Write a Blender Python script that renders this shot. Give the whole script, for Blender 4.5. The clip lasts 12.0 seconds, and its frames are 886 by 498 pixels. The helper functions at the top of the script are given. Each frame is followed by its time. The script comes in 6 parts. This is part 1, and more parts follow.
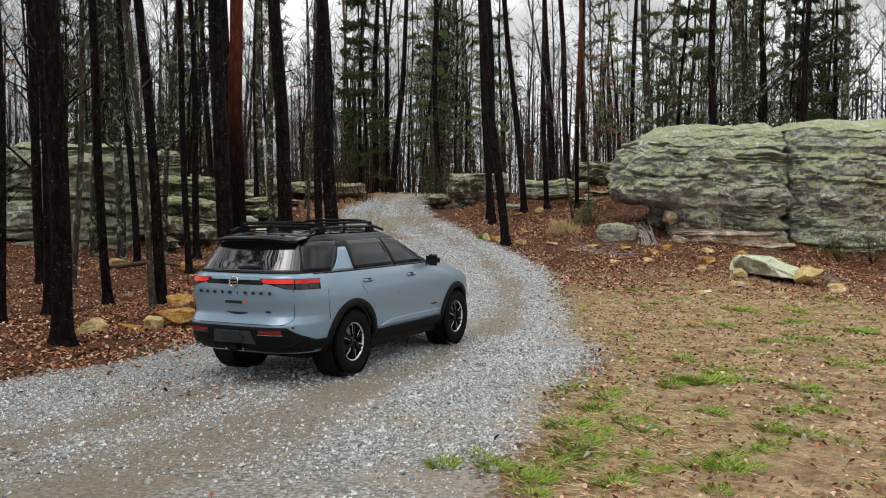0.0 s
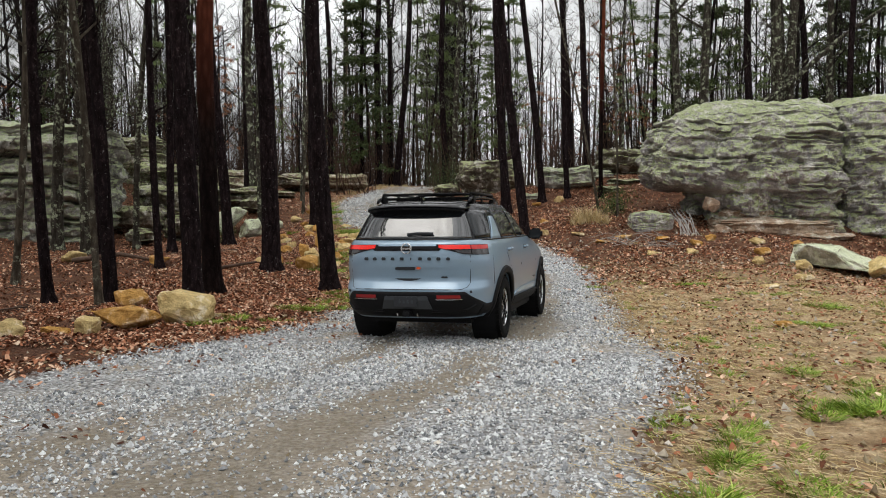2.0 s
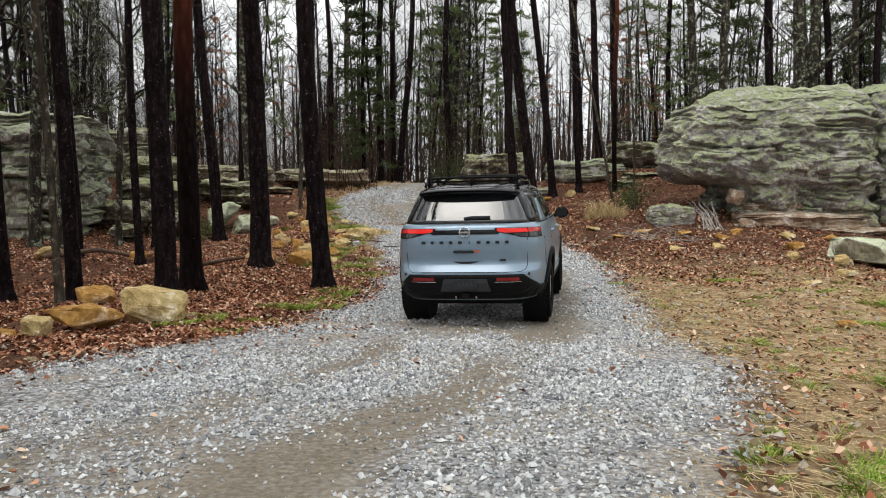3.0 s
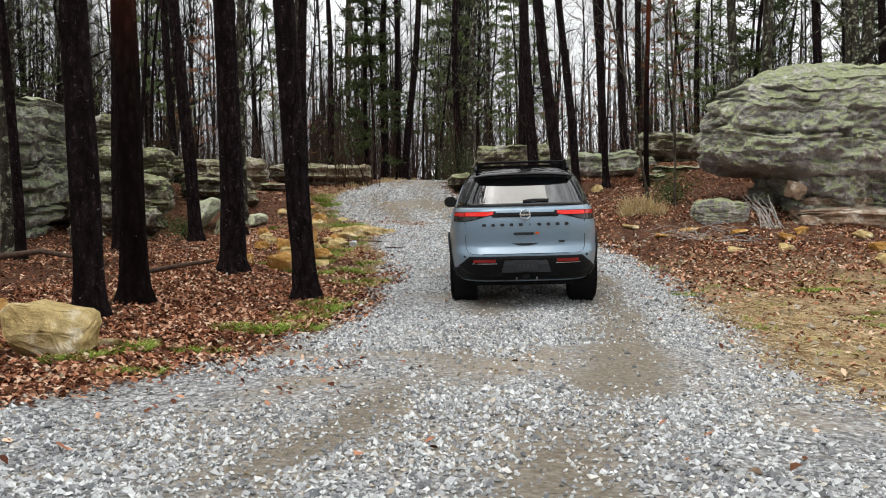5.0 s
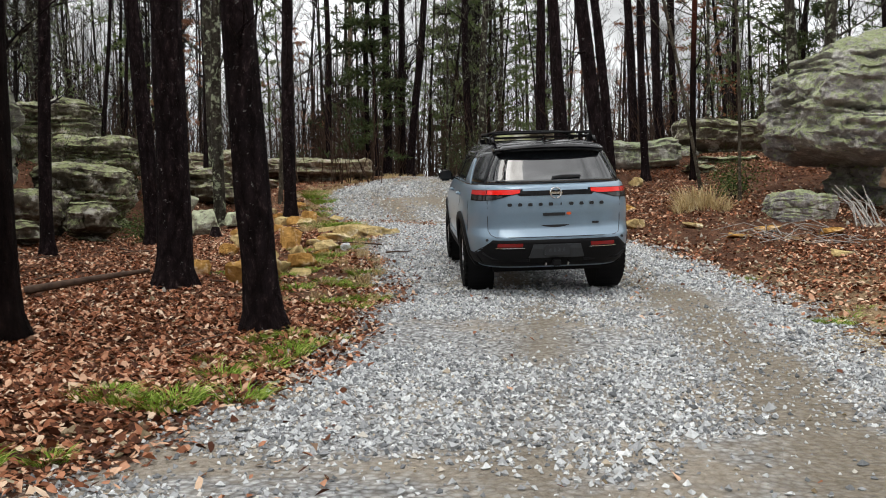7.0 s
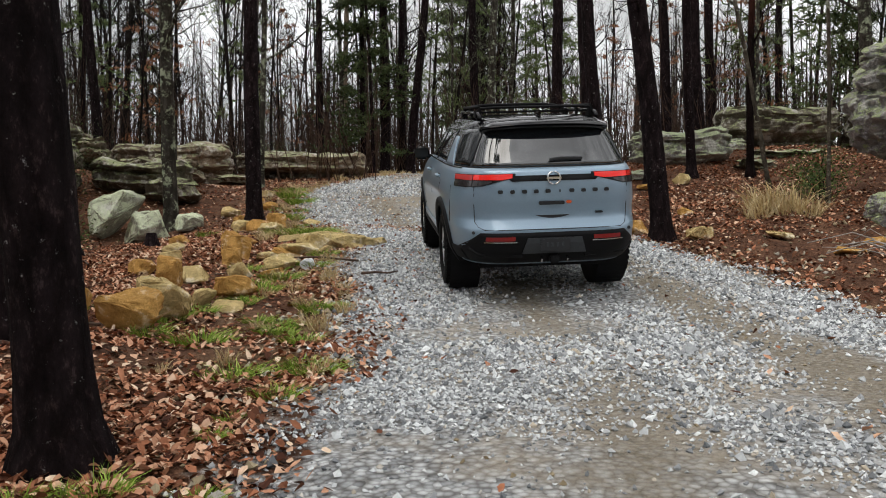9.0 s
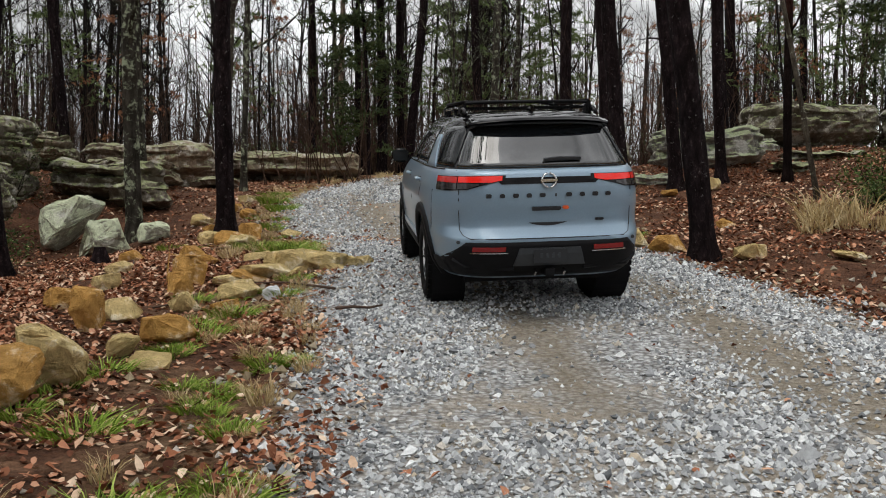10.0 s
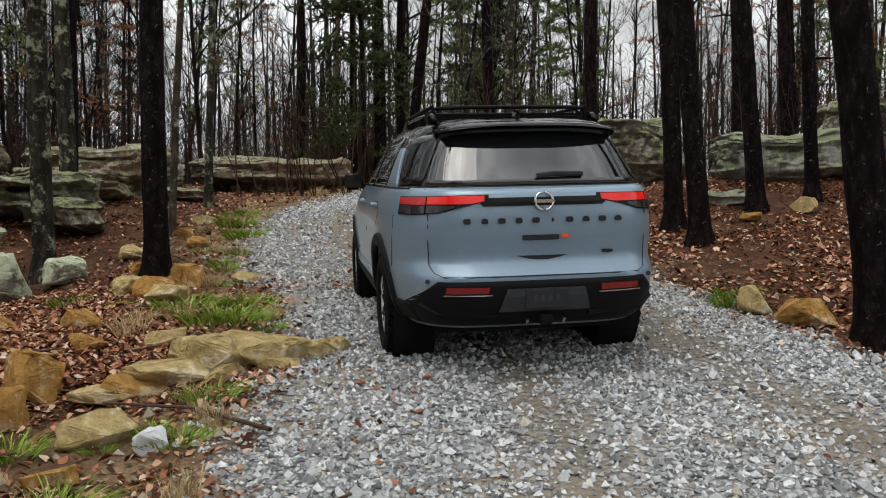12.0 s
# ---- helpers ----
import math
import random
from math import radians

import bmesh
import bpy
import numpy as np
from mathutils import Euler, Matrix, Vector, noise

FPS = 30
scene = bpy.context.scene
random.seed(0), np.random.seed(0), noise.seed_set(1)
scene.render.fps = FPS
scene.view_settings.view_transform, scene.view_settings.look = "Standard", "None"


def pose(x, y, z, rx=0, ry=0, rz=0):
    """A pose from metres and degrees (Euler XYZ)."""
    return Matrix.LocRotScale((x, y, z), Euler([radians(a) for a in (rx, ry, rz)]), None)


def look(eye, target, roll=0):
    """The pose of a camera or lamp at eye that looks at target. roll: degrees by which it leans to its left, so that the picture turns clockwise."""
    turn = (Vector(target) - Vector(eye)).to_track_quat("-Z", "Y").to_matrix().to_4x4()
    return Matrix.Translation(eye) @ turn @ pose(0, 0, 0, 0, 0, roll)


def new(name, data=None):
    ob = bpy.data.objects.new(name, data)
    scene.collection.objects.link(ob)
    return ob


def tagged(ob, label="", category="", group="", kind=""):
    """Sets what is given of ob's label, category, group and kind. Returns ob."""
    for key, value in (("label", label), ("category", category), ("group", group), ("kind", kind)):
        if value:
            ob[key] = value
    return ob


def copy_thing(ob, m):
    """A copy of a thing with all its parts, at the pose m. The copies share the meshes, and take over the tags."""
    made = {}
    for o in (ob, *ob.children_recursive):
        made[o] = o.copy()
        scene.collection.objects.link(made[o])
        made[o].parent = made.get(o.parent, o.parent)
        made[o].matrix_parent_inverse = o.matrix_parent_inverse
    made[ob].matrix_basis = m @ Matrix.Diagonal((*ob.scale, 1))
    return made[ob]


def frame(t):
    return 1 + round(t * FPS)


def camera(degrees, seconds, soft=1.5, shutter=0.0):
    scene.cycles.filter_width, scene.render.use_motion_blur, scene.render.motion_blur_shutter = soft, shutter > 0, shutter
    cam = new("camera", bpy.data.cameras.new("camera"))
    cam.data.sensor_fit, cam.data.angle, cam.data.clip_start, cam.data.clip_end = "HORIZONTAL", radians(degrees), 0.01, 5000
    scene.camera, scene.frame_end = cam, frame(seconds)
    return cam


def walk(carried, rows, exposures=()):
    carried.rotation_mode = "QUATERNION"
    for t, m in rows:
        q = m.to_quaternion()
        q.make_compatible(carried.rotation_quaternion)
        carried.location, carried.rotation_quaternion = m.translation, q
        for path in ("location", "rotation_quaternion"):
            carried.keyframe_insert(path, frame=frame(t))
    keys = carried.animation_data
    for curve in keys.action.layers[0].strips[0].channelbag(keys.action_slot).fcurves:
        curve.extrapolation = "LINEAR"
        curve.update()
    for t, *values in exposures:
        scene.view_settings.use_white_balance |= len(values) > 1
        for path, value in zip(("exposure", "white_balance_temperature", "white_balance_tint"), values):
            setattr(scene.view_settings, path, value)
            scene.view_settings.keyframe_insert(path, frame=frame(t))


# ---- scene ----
# camera: seconds, place in metres, yaw, pitch, roll in degrees
cam = camera(54.0, 12.0, soft=1.0)
PATH = [
    (0.0, 0.0, 0.0, 2.75, 0.01, -3.0, -0.05),
    (0.5, -0.045, 0.819, 2.64, 0.04, -2.96, 0.04),
    (1.0, -0.066, 1.692, 2.519, 0.11, -2.93, 0.09),
    (1.5, -0.113, 2.593, 2.381, 0.2, -2.87, 0.08),
    (2.0, -0.191, 3.491, 2.243, 0.29, -2.81, 0.17),
    (2.5, -0.228, 4.356, 2.121, 0.42, -2.74, 0.25),
    (3.0, -0.24, 5.198, 1.988, 0.54, -2.66, 0.26),
    (5.0, -0.426, 8.589, 1.8, 0.91, -2.46, 0.28),
    (5.5, -0.49, 9.543, 1.757, 0.98, -2.39, 0.3),
    (6.0, -0.564, 10.526, 1.737, 1.06, -2.33, 0.34),
    (6.5, -0.633, 11.544, 1.697, 1.14, -2.26, 0.41),
    (7.0, -0.685, 12.583, 1.641, 1.23, -2.21, 0.43),
    (9.0, -0.713, 16.737, 1.695, 1.57, -2.14, 0.14),
    (9.5, -0.709, 17.796, 1.742, 1.63, -2.13, 0.07),
    (10.0, -0.732, 18.844, 1.867, 1.66, -2.14, 0.0),
    (10.5, -0.775, 19.881, 2.003, 1.72, -2.16, -0.03),
    (11.0, -0.838, 20.886, 2.109, 1.75, -2.16, -0.13),
    (11.5, -0.904, 21.861, 2.204, 1.79, -2.17, -0.12),
    (12.0, -0.974, 22.785, 2.312, 1.79, -2.16, -0.14),
]
walk(cam, [(t, pose(x, y, z, 90 + pitch, roll, yaw)) for t, x, y, z, yaw, pitch, roll in PATH],
     exposures=[(0.0, -0.09), (3.0, 0.05), (5.5, 0.16), (9.0, 0.0), (12.0, -0.16)])

# ---- light: a bright overcast sky, with a broad soft sun behind the cloud ----
world = bpy.data.worlds.new("world")
scene.world = world
world.use_nodes = True
wn, wl = world.node_tree.nodes, world.node_tree.links
sky = wn.new("ShaderNodeTexSky")
sky.sky_type, sky.sun_disc = "NISHITA", False
sky.sun_elevation, sky.sun_rotation = radians(68), radians(225)
sky.dust_density, sky.ozone_density = 4.0, 1.0
grey = wn.new("ShaderNodeHueSaturation")
grey.inputs["Saturation"].default_value = 0.16
wl.new(sky.outputs[0], grey.inputs["Color"])
way = wn.new("ShaderNodeTexCoord")
stretch = wn.new("ShaderNodeMapping")
stretch.inputs["Scale"].default_value = (2.2, 2.2, 3.2)
wl.new(way.outputs["Generated"], stretch.inputs["Vector"])
cloud = wn.new("ShaderNodeTexNoise")
cloud.inputs["Scale"].default_value, cloud.inputs["Detail"].default_value = 2.4, 7
wl.new(stretch.outputs[0], cloud.inputs["Vector"])
ramp = wn.new("ShaderNodeMapRange")
ramp.inputs["From Min"].default_value, ramp.inputs["From Max"].default_value = 0.32, 0.68
ramp.inputs["To Min"].default_value, ramp.inputs["To Max"].default_value = 0.45, 1.55
wl.new(cloud.outputs["Fac"], ramp.inputs["Value"])
veil = wn.new("ShaderNodeMix")
veil.data_type, veil.blend_type = "RGBA", "MIX"
veil.inputs["Factor"].default_value = 0.7
veil.inputs["B"].default_value = (8.65, 8.75, 8.8, 1)
wl.new(grey.outputs[0], veil.inputs["A"])
# an overcast sky is brightest overhead
rise = wn.new("ShaderNodeSeparateXYZ")
wl.new(way.outputs["Generated"], rise.inputs[0])
dome = wn.new("ShaderNodeMapRange")
dome.inputs["From Min"].default_value, dome.inputs["From Max"].default_value = 0.0, 1.0
dome.inputs["To Min"].default_value, dome.inputs["To Max"].default_value = 1.3, 1.95
wl.new(rise.outputs["Z"], dome.inputs["Value"])
both = wn.new("ShaderNodeMath")
both.operation = "MULTIPLY"
wl.new(dome.outputs[0], both.inputs[0])
wl.new(ramp.outputs[0], both.inputs[1])
times = wn.new("ShaderNodeVectorMath")
times.operation = "SCALE"
wl.new(veil.outputs["Result"], times.inputs[0])
wl.new(both.outputs[0], times.inputs["Scale"])
wl.new(times.outputs[0], wn["Background"].inputs["Color"])
wn["Background"].inputs["Strength"].default_value = 0.1

sun = new("sun", bpy.data.lights.new("sun", "SUN"))
sun.data.energy, sun.data.angle, sun.data.color = 0.9, radians(40), (1.0, 0.94, 0.84)
sun.matrix_world = look((-8, -8, 28), (0, 0, 0))

# ---- materials ----
def material(name, rough=0.8, metal=0.0):
    m = bpy.data.materials.new(name)
    m.use_nodes = True
    b = m.node_tree.nodes["Principled BSDF"]
    b.inputs["Roughness"].default_value, b.inputs["Metallic"].default_value = rough, metal
    if rough >= 0.6:
        b.inputs["Specular IOR Level"].default_value = 0.12
    return m, m.node_tree.nodes, m.node_tree.links, b


def noise_node(n, l, scale, detail=5, rough=0.6, stretch=None, kind="ShaderNodeTexNoise"):
    at = n.new("ShaderNodeTexCoord")
    t = n.new(kind)
    t.inputs["Scale"].default_value = scale
    if kind == "ShaderNodeTexNoise":
        t.inputs["Detail"].default_value, t.inputs["Roughness"].default_value = detail, rough
    if stretch:
        mp = n.new("ShaderNodeMapping")
        mp.inputs["Scale"].default_value = stretch
        l.new(at.outputs["Object"], mp.inputs["Vector"])
        l.new(mp.outputs[0], t.inputs["Vector"])
    else:
        l.new(at.outputs["Object"], t.inputs["Vector"])
    return t


def ramp_node(n, l, source, *stops):
    r = n.new("ShaderNodeValToRGB")
    while len(r.color_ramp.elements) < len(stops):
        r.color_ramp.elements.new(0.5)
    for e, (p, c) in zip(r.color_ramp.elements, stops):
        e.position, e.color = p, (*c, 1) if len(c) == 3 else c
    l.new(source, r.inputs[0])
    return r.outputs[0]


def mix_node(n, l, fac, a, b, kind="MIX"):
    m = n.new("ShaderNodeMix")
    m.data_type, m.blend_type = "RGBA", kind
    for key, v in (("Factor", fac), ("A", a), ("B", b)):
        if isinstance(v, (int, float)):
            m.inputs[key].default_value = v
        elif isinstance(v, tuple):
            m.inputs[key].default_value = (*v, 1)
        else:
            l.new(v, m.inputs[key])
    return m.outputs["Result"]


def bump_node(n, l, b, height, strength=0.5, distance=0.02):
    k = n.new("ShaderNodeBump")
    k.inputs["Strength"].default_value, k.inputs["Distance"].default_value = strength, distance
    l.new(height, k.inputs["Height"])
    l.new(k.outputs[0], b.inputs["Normal"])


def plain(name, colour, rough=0.5, metal=0.0, wear=0.15, scale=30, bump=0.0):
    m, n, l, b = material(name, rough, metal)
    t = noise_node(n, l, scale, 6)
    dark = tuple(c * (1 - wear) for c in colour)
    light = tuple(min(1, c * (1 + wear)) for c in colour)
    l.new(ramp_node(n, l, t.outputs["Fac"], (0.3, dark), (0.7, light)), b.inputs["Base Color"])
    if bump:
        bump_node(n, l, b, t.outputs["Fac"], bump, 0.01)
    return m


def random_tint(n, l, low, high):
    """A factor from low to high, another for every object."""
    o = n.new("ShaderNodeObjectInfo")
    r = n.new("ShaderNodeMapRange")
    r.inputs["To Min"].default_value, r.inputs["To Max"].default_value = low, high
    l.new(o.outputs["Random"], r.inputs["Value"])
    return r.outputs[0]


def island_colours(name, *stops, rough=0.8, grain=40):
    """One joined mesh of many loose pieces: another colour for every piece."""
    m, n, l, b = material(name, rough)
    g = n.new("ShaderNodeNewGeometry")
    c = ramp_node(n, l, g.outputs["Random Per Island"], *stops)
    t = noise_node(n, l, grain, 4)
    c = mix_node(n, l, 0.5, c, ramp_node(n, l, t.outputs["Fac"], (0.3, (0.45, 0.45, 0.45)), (0.7, (1, 1, 1))), "MULTIPLY")
    l.new(c, b.inputs["Base Color"])
    return m


def ground_material():
    m, n, l, b = material("earth and gravel", 0.92)
    mask = n.new("ShaderNodeAttribute")
    mask.attribute_name = "gravel"
    dirt = n.new("ShaderNodeAttribute")
    dirt.attribute_name = "dirt"
    green = n.new("ShaderNodeAttribute")
    green.attribute_name = "clay"
    rough = noise_node(n, l, 3.0, 8, 0.7)
    fine = noise_node(n, l, 26.0, 6, 0.75)
    cells = noise_node(n, l, 24.0, kind="ShaderNodeTexVoronoi")
    patch = noise_node(n, l, 0.75, 5, 0.65)
    # gravel: grey crushed stone over pale clay, with worn brown patches
    stone = ramp_node(n, l, cells.outputs["Color"], (0.0, (0.22, 0.225, 0.23)), (0.5, (0.5, 0.51, 0.515)), (1.0, (0.76, 0.77, 0.77)))
    gap = ramp_node(n, l, cells.outputs["Distance"], (0.25, (1, 1, 1)), (0.75, (0.42, 0.4, 0.38)))
    stone = mix_node(n, l, 1.0, stone, gap, "MULTIPLY")
    worn = ramp_node(n, l, patch.outputs["Fac"], (0.47, (0, 0, 0)), (0.6, (1, 1, 1)))
    clay = ramp_node(n, l, fine.outputs["Fac"], (0.3, (0.24, 0.2, 0.15)), (0.7, (0.44, 0.38, 0.3)))
    road_c = mix_node(n, l, worn, stone, mix_node(n, l, 0.85, stone, clay))
    bare = ramp_node(n, l, fine.outputs["Fac"], (0.3, (0.115, 0.094, 0.068)), (0.7, (0.34, 0.285, 0.205)))
    road_c = mix_node(n, l, dirt.outputs["Fac"], road_c, mix_node(n, l, 0.18, bare, stone))
    # forest floor: brown leaf mould
    mould = ramp_node(n, l, rough.outputs["Fac"], (0.25, (0.03, 0.017, 0.011)), (0.5, (0.105, 0.052, 0.031)), (0.75, (0.23, 0.13, 0.078)))
    speck = ramp_node(n, l, fine.outputs["Fac"], (0.3, (0.45, 0.42, 0.4)), (0.7, (1.35, 1.25, 1.2)))
    mould = mix_node(n, l, 0.8, mould, speck, "MULTIPLY")
    # bare tan clay with straw
    tan = ramp_node(n, l, rough.outputs["Fac"], (0.3, (0.12, 0.075, 0.044)), (0.5, (0.34, 0.25, 0.145)), (0.72, (0.58, 0.48, 0.31)))
    tan = mix_node(n, l, 0.7, tan, speck, "MULTIPLY")
    floor_c = mix_node(n, l, green.outputs["Fac"], mould, tan)
    edge = n.new("ShaderNodeMath")
    edge.operation = "ADD"
    l.new(mask.outputs["Fac"], edge.inputs[0])
    shift = n.new("ShaderNodeMapRange")
    shift.inputs["From Min"].default_value, shift.inputs["From Max"].default_value = 0.25, 0.75
    shift.inputs["To Min"].default_value, shift.inputs["To Max"].default_value = -0.45, 0.45
    l.new(rough.outputs["Fac"], shift.inputs["Value"])
    l.new(shift.outputs[0], edge.inputs[1])
    f = ramp_node(n, l, edge.outputs[0], (0.4, (0, 0, 0)), (0.6, (1, 1, 1)))
    l.new(mix_node(n, l, f, floor_c, road_c), b.inputs["Base Color"])
    h = n.new("ShaderNodeMath")
    h.operation = "SUBTRACT"
    l.new(fine.outputs["Fac"], h.inputs[0])
    l.new(cells.outputs["Distance"], h.inputs[1])
    bump_node(n, l, b, h.outputs[0], 0.9, 0.03)
    return m


def bark_material(name, dark, mid, light, lichen=None, amount=0.6, spot=5.0, upper=None):
    m, n, l, b = material(name, 0.95)
    b.inputs["Specular IOR Level"].default_value = 0.06
    plates = noise_node(n, l, 7.0, stretch=(1.6, 1.6, 0.45), kind="ShaderNodeTexVoronoi")
    fine = noise_node(n, l, 20.0, 8, 0.78, (1, 1, 0.5))
    wide = noise_node(n, l, 0.8, 4)
    c = ramp_node(n, l, fine.outputs["Fac"], (0.25, dark), (0.55, mid), (0.8, light))
    crack = ramp_node(n, l, plates.outputs["Distance"], (0.1, (1, 1, 1)), (0.7, (0.35, 0.33, 0.32)))
    c = mix_node(n, l, 0.9, c, crack, "MULTIPLY")
    c = mix_node(n, l, 0.6, c, ramp_node(n, l, wide.outputs["Fac"], (0.3, (0.6, 0.6, 0.62)), (0.7, (1.35, 1.2, 1.1))), "MULTIPLY")
    if lichen:
        spots = noise_node(n, l, spot, 7, 0.75)
        c = mix_node(n, l, ramp_node(n, l, spots.outputs["Fac"], (amount, (0, 0, 0)), (amount + 0.07, (1, 1, 1))), c, lichen)
    if upper:
        # the bark of the upper stem peels to a red skin
        at = n.new("ShaderNodeTexCoord")
        split = n.new("ShaderNodeSeparateXYZ")
        l.new(at.outputs["Object"], split.inputs[0])
        rise = n.new("ShaderNodeMath")
        rise.operation = "MULTIPLY_ADD"
        rise.inputs[1].default_value, rise.inputs[2].default_value = 0.1, 0.0
        l.new(split.outputs["Z"], rise.inputs[0])
        c = mix_node(n, l, ramp_node(n, l, rise.outputs[0], (0.3, (0, 0, 0)), (0.62, (0.85, 0.85, 0.85))), c, mix_node(n, l, 0.7, upper, crack, "MULTIPLY"))
    l.new(c, b.inputs["Base Color"])
    h = n.new("ShaderNodeMath")
    h.operation = "SUBTRACT"
    l.new(fine.outputs["Fac"], h.inputs[0])
    l.new(plates.outputs["Distance"], h.inputs[1])
    bump_node(n, l, b, h.outputs[0], 1.0, 0.06)
    return m


def rock_material(name, dark, mid, light, lichen, amount, rust=0.0, crust=0.8, layered=0.65, relief=0.05):
    m, n, l, b = material(name, 0.92)
    wide = noise_node(n, l, 0.7, 6, 0.65)
    layer = noise_node(n, l, 1.3, 6, 0.6, (0.5, 0.5, 3.5))
    fine = noise_node(n, l, 11.0, 8, 0.75)
    pits = noise_node(n, l, 4.5, 8, 0.8)
    c = ramp_node(n, l, wide.outputs["Fac"], (0.3, dark), (0.52, mid), (0.72, light))
    c = mix_node(n, l, layered, c, ramp_node(n, l, layer.outputs["Fac"], (0.3, (0.45, 0.44, 0.45)), (0.65, (1.2, 1.17, 1.12))), "MULTIPLY")
    if rust:
        stain = noise_node(n, l, 0.55, 5, 0.7, (1, 1, 0.6))
        c = mix_node(n, l, ramp_node(n, l, stain.outputs["Fac"], (0.55, (0, 0, 0)), (0.66, (rust, rust, rust))), c, (0.3, 0.17, 0.11))
    c = mix_node(n, l, 0.8, c, ramp_node(n, l, fine.outputs["Fac"], (0.3, (0.5, 0.5, 0.5)), (0.7, (1.3, 1.3, 1.3))), "MULTIPLY")
    # lichen grows thickest on what faces the sky
    face = n.new("ShaderNodeNewGeometry")
    split = n.new("ShaderNodeSeparateXYZ")
    l.new(face.outputs["Normal"], split.inputs[0])
    up = n.new("ShaderNodeMath")
    up.operation = "MULTIPLY_ADD"
    up.inputs[1].default_value = 0.12
    l.new(split.outputs["Z"], up.inputs[0])
    l.new(pits.outputs["Fac"], up.inputs[2])
    f = ramp_node(n, l, up.outputs[0], (amount, (0, 0, 0)), (amount + 0.06, (0.9, 0.9, 0.9)))
    tone = ramp_node(n, l, fine.outputs["Fac"], (0.3, tuple(v * 0.6 for v in lichen)), (0.7, lichen))
    c = mix_node(n, l, f, c, tone)
    # pale crust lichen, then black crust in specks and upright runs
    crusts = noise_node(n, l, 2.6, 8, 0.75)
    c = mix_node(n, l, ramp_node(n, l, crusts.outputs["Fac"], (0.53, (0, 0, 0)), (0.6, (0.75, 0.75, 0.75))), c, tuple(0.3 + 0.65 * v for v in light))
    specks = noise_node(n, l, 7.0, 8, 0.8)
    c = mix_node(n, l, ramp_node(n, l, specks.outputs["Fac"], (0.6, (0, 0, 0)), (0.67, (crust, crust, crust))), c, (0.045, 0.045, 0.042))
    runs = noise_node(n, l, 2.2, 8, 0.8, (1.0, 1.0, 0.45))
    c = mix_node(n, l, ramp_node(n, l, runs.outputs["Fac"], (0.6, (0, 0, 0)), (0.7, (crust, crust, crust))), c, (0.05, 0.05, 0.05))
    l.new(c, b.inputs["Base Color"])
    h = n.new("ShaderNodeMath")
    h.operation = "ADD"
    l.new(fine.outputs["Fac"], h.inputs[0])
    l.new(layer.outputs["Fac"], h.inputs[1])
    bump_node(n, l, b, h.outputs[0], 1.0, relief)
    return m


EARTH = ground_material()
PINE_BARK = bark_material("pine bark", (0.004, 0.003, 0.0035), (0.026, 0.018, 0.02), (0.17, 0.122, 0.125), (0.34, 0.33, 0.32), 0.625, 15.0)
RED_BARK = bark_material("red pine bark", (0.004, 0.003, 0.003), (0.016, 0.01, 0.0095), (0.055, 0.036, 0.032), (0.3, 0.29, 0.28), 0.66, 13.0, (0.2, 0.055, 0.028))
SAPLING_BARK = bark_material("pale sapling bark", (0.05, 0.045, 0.036), (0.13, 0.115, 0.09), (0.26, 0.24, 0.19), (0.36, 0.38, 0.29), 0.56)
# lighter bark for far stems: the haze of distance is in the colour
HAZY_BARK = bark_material("distant bark with haze tone", (0.03, 0.025, 0.023), (0.07, 0.058, 0.052), (0.13, 0.11, 0.098))
OAK_BARK = bark_material("lichened oak bark", (0.03, 0.028, 0.024), (0.085, 0.078, 0.065), (0.17, 0.155, 0.13), (0.34, 0.37, 0.26), 0.53)
FAR_BARK = bark_material("grey bark", (0.012, 0.0105, 0.01), (0.034, 0.03, 0.028), (0.08, 0.072, 0.066), (0.2, 0.21, 0.17), 0.68)
PALE_BARK = bark_material("pale dead wood", (0.16, 0.12, 0.09), (0.3, 0.24, 0.18), (0.45, 0.39, 0.31))
CLIFF = rock_material("lichened sandstone", (0.26, 0.245, 0.255), (0.46, 0.44, 0.44), (0.68, 0.64, 0.61), (0.56, 0.63, 0.34), 0.5, 0.55, 0.9, 0.3, 0.14)
# darker copy of CLIFF: more moss, and the canopy's shade in its tone
SHADED_MOSSY_CLIFF = rock_material("mossy lichened sandstone with canopy shade", (0.14, 0.135, 0.125), (0.33, 0.32, 0.29), (0.54, 0.52, 0.46), (0.5, 0.57, 0.34), 0.52, 0.2, 0.9, 0.4, 0.11)
RUSTY_ROCK = rock_material("rust-stained sandstone", (0.2, 0.13, 0.09), (0.38, 0.27, 0.19), (0.56, 0.46, 0.34), (0.46, 0.45, 0.36), 0.6)
DARK_ROCK = rock_material("mossy sandstone", (0.05, 0.045, 0.036), (0.15, 0.13, 0.1), (0.33, 0.29, 0.22), (0.36, 0.4, 0.2), 0.555)
TAN_ROCK = rock_material("tan sandstone", (0.46, 0.32, 0.12), (0.68, 0.53, 0.26), (0.82, 0.7, 0.45), (0.64, 0.62, 0.46), 0.7, 0.0, 0.3, 0.2)
LEDGE_ROCK = rock_material("weathered brown ledge", (0.06, 0.048, 0.038), (0.19, 0.15, 0.11), (0.4, 0.34, 0.25), (0.4, 0.42, 0.24), 0.57, 0.4)
PALE_ROCK = rock_material("pale lichened rock", (0.24, 0.23, 0.18), (0.4, 0.39, 0.31), (0.58, 0.57, 0.46), (0.76, 0.82, 0.58), 0.46, 0.0, 0.6, 0.25)

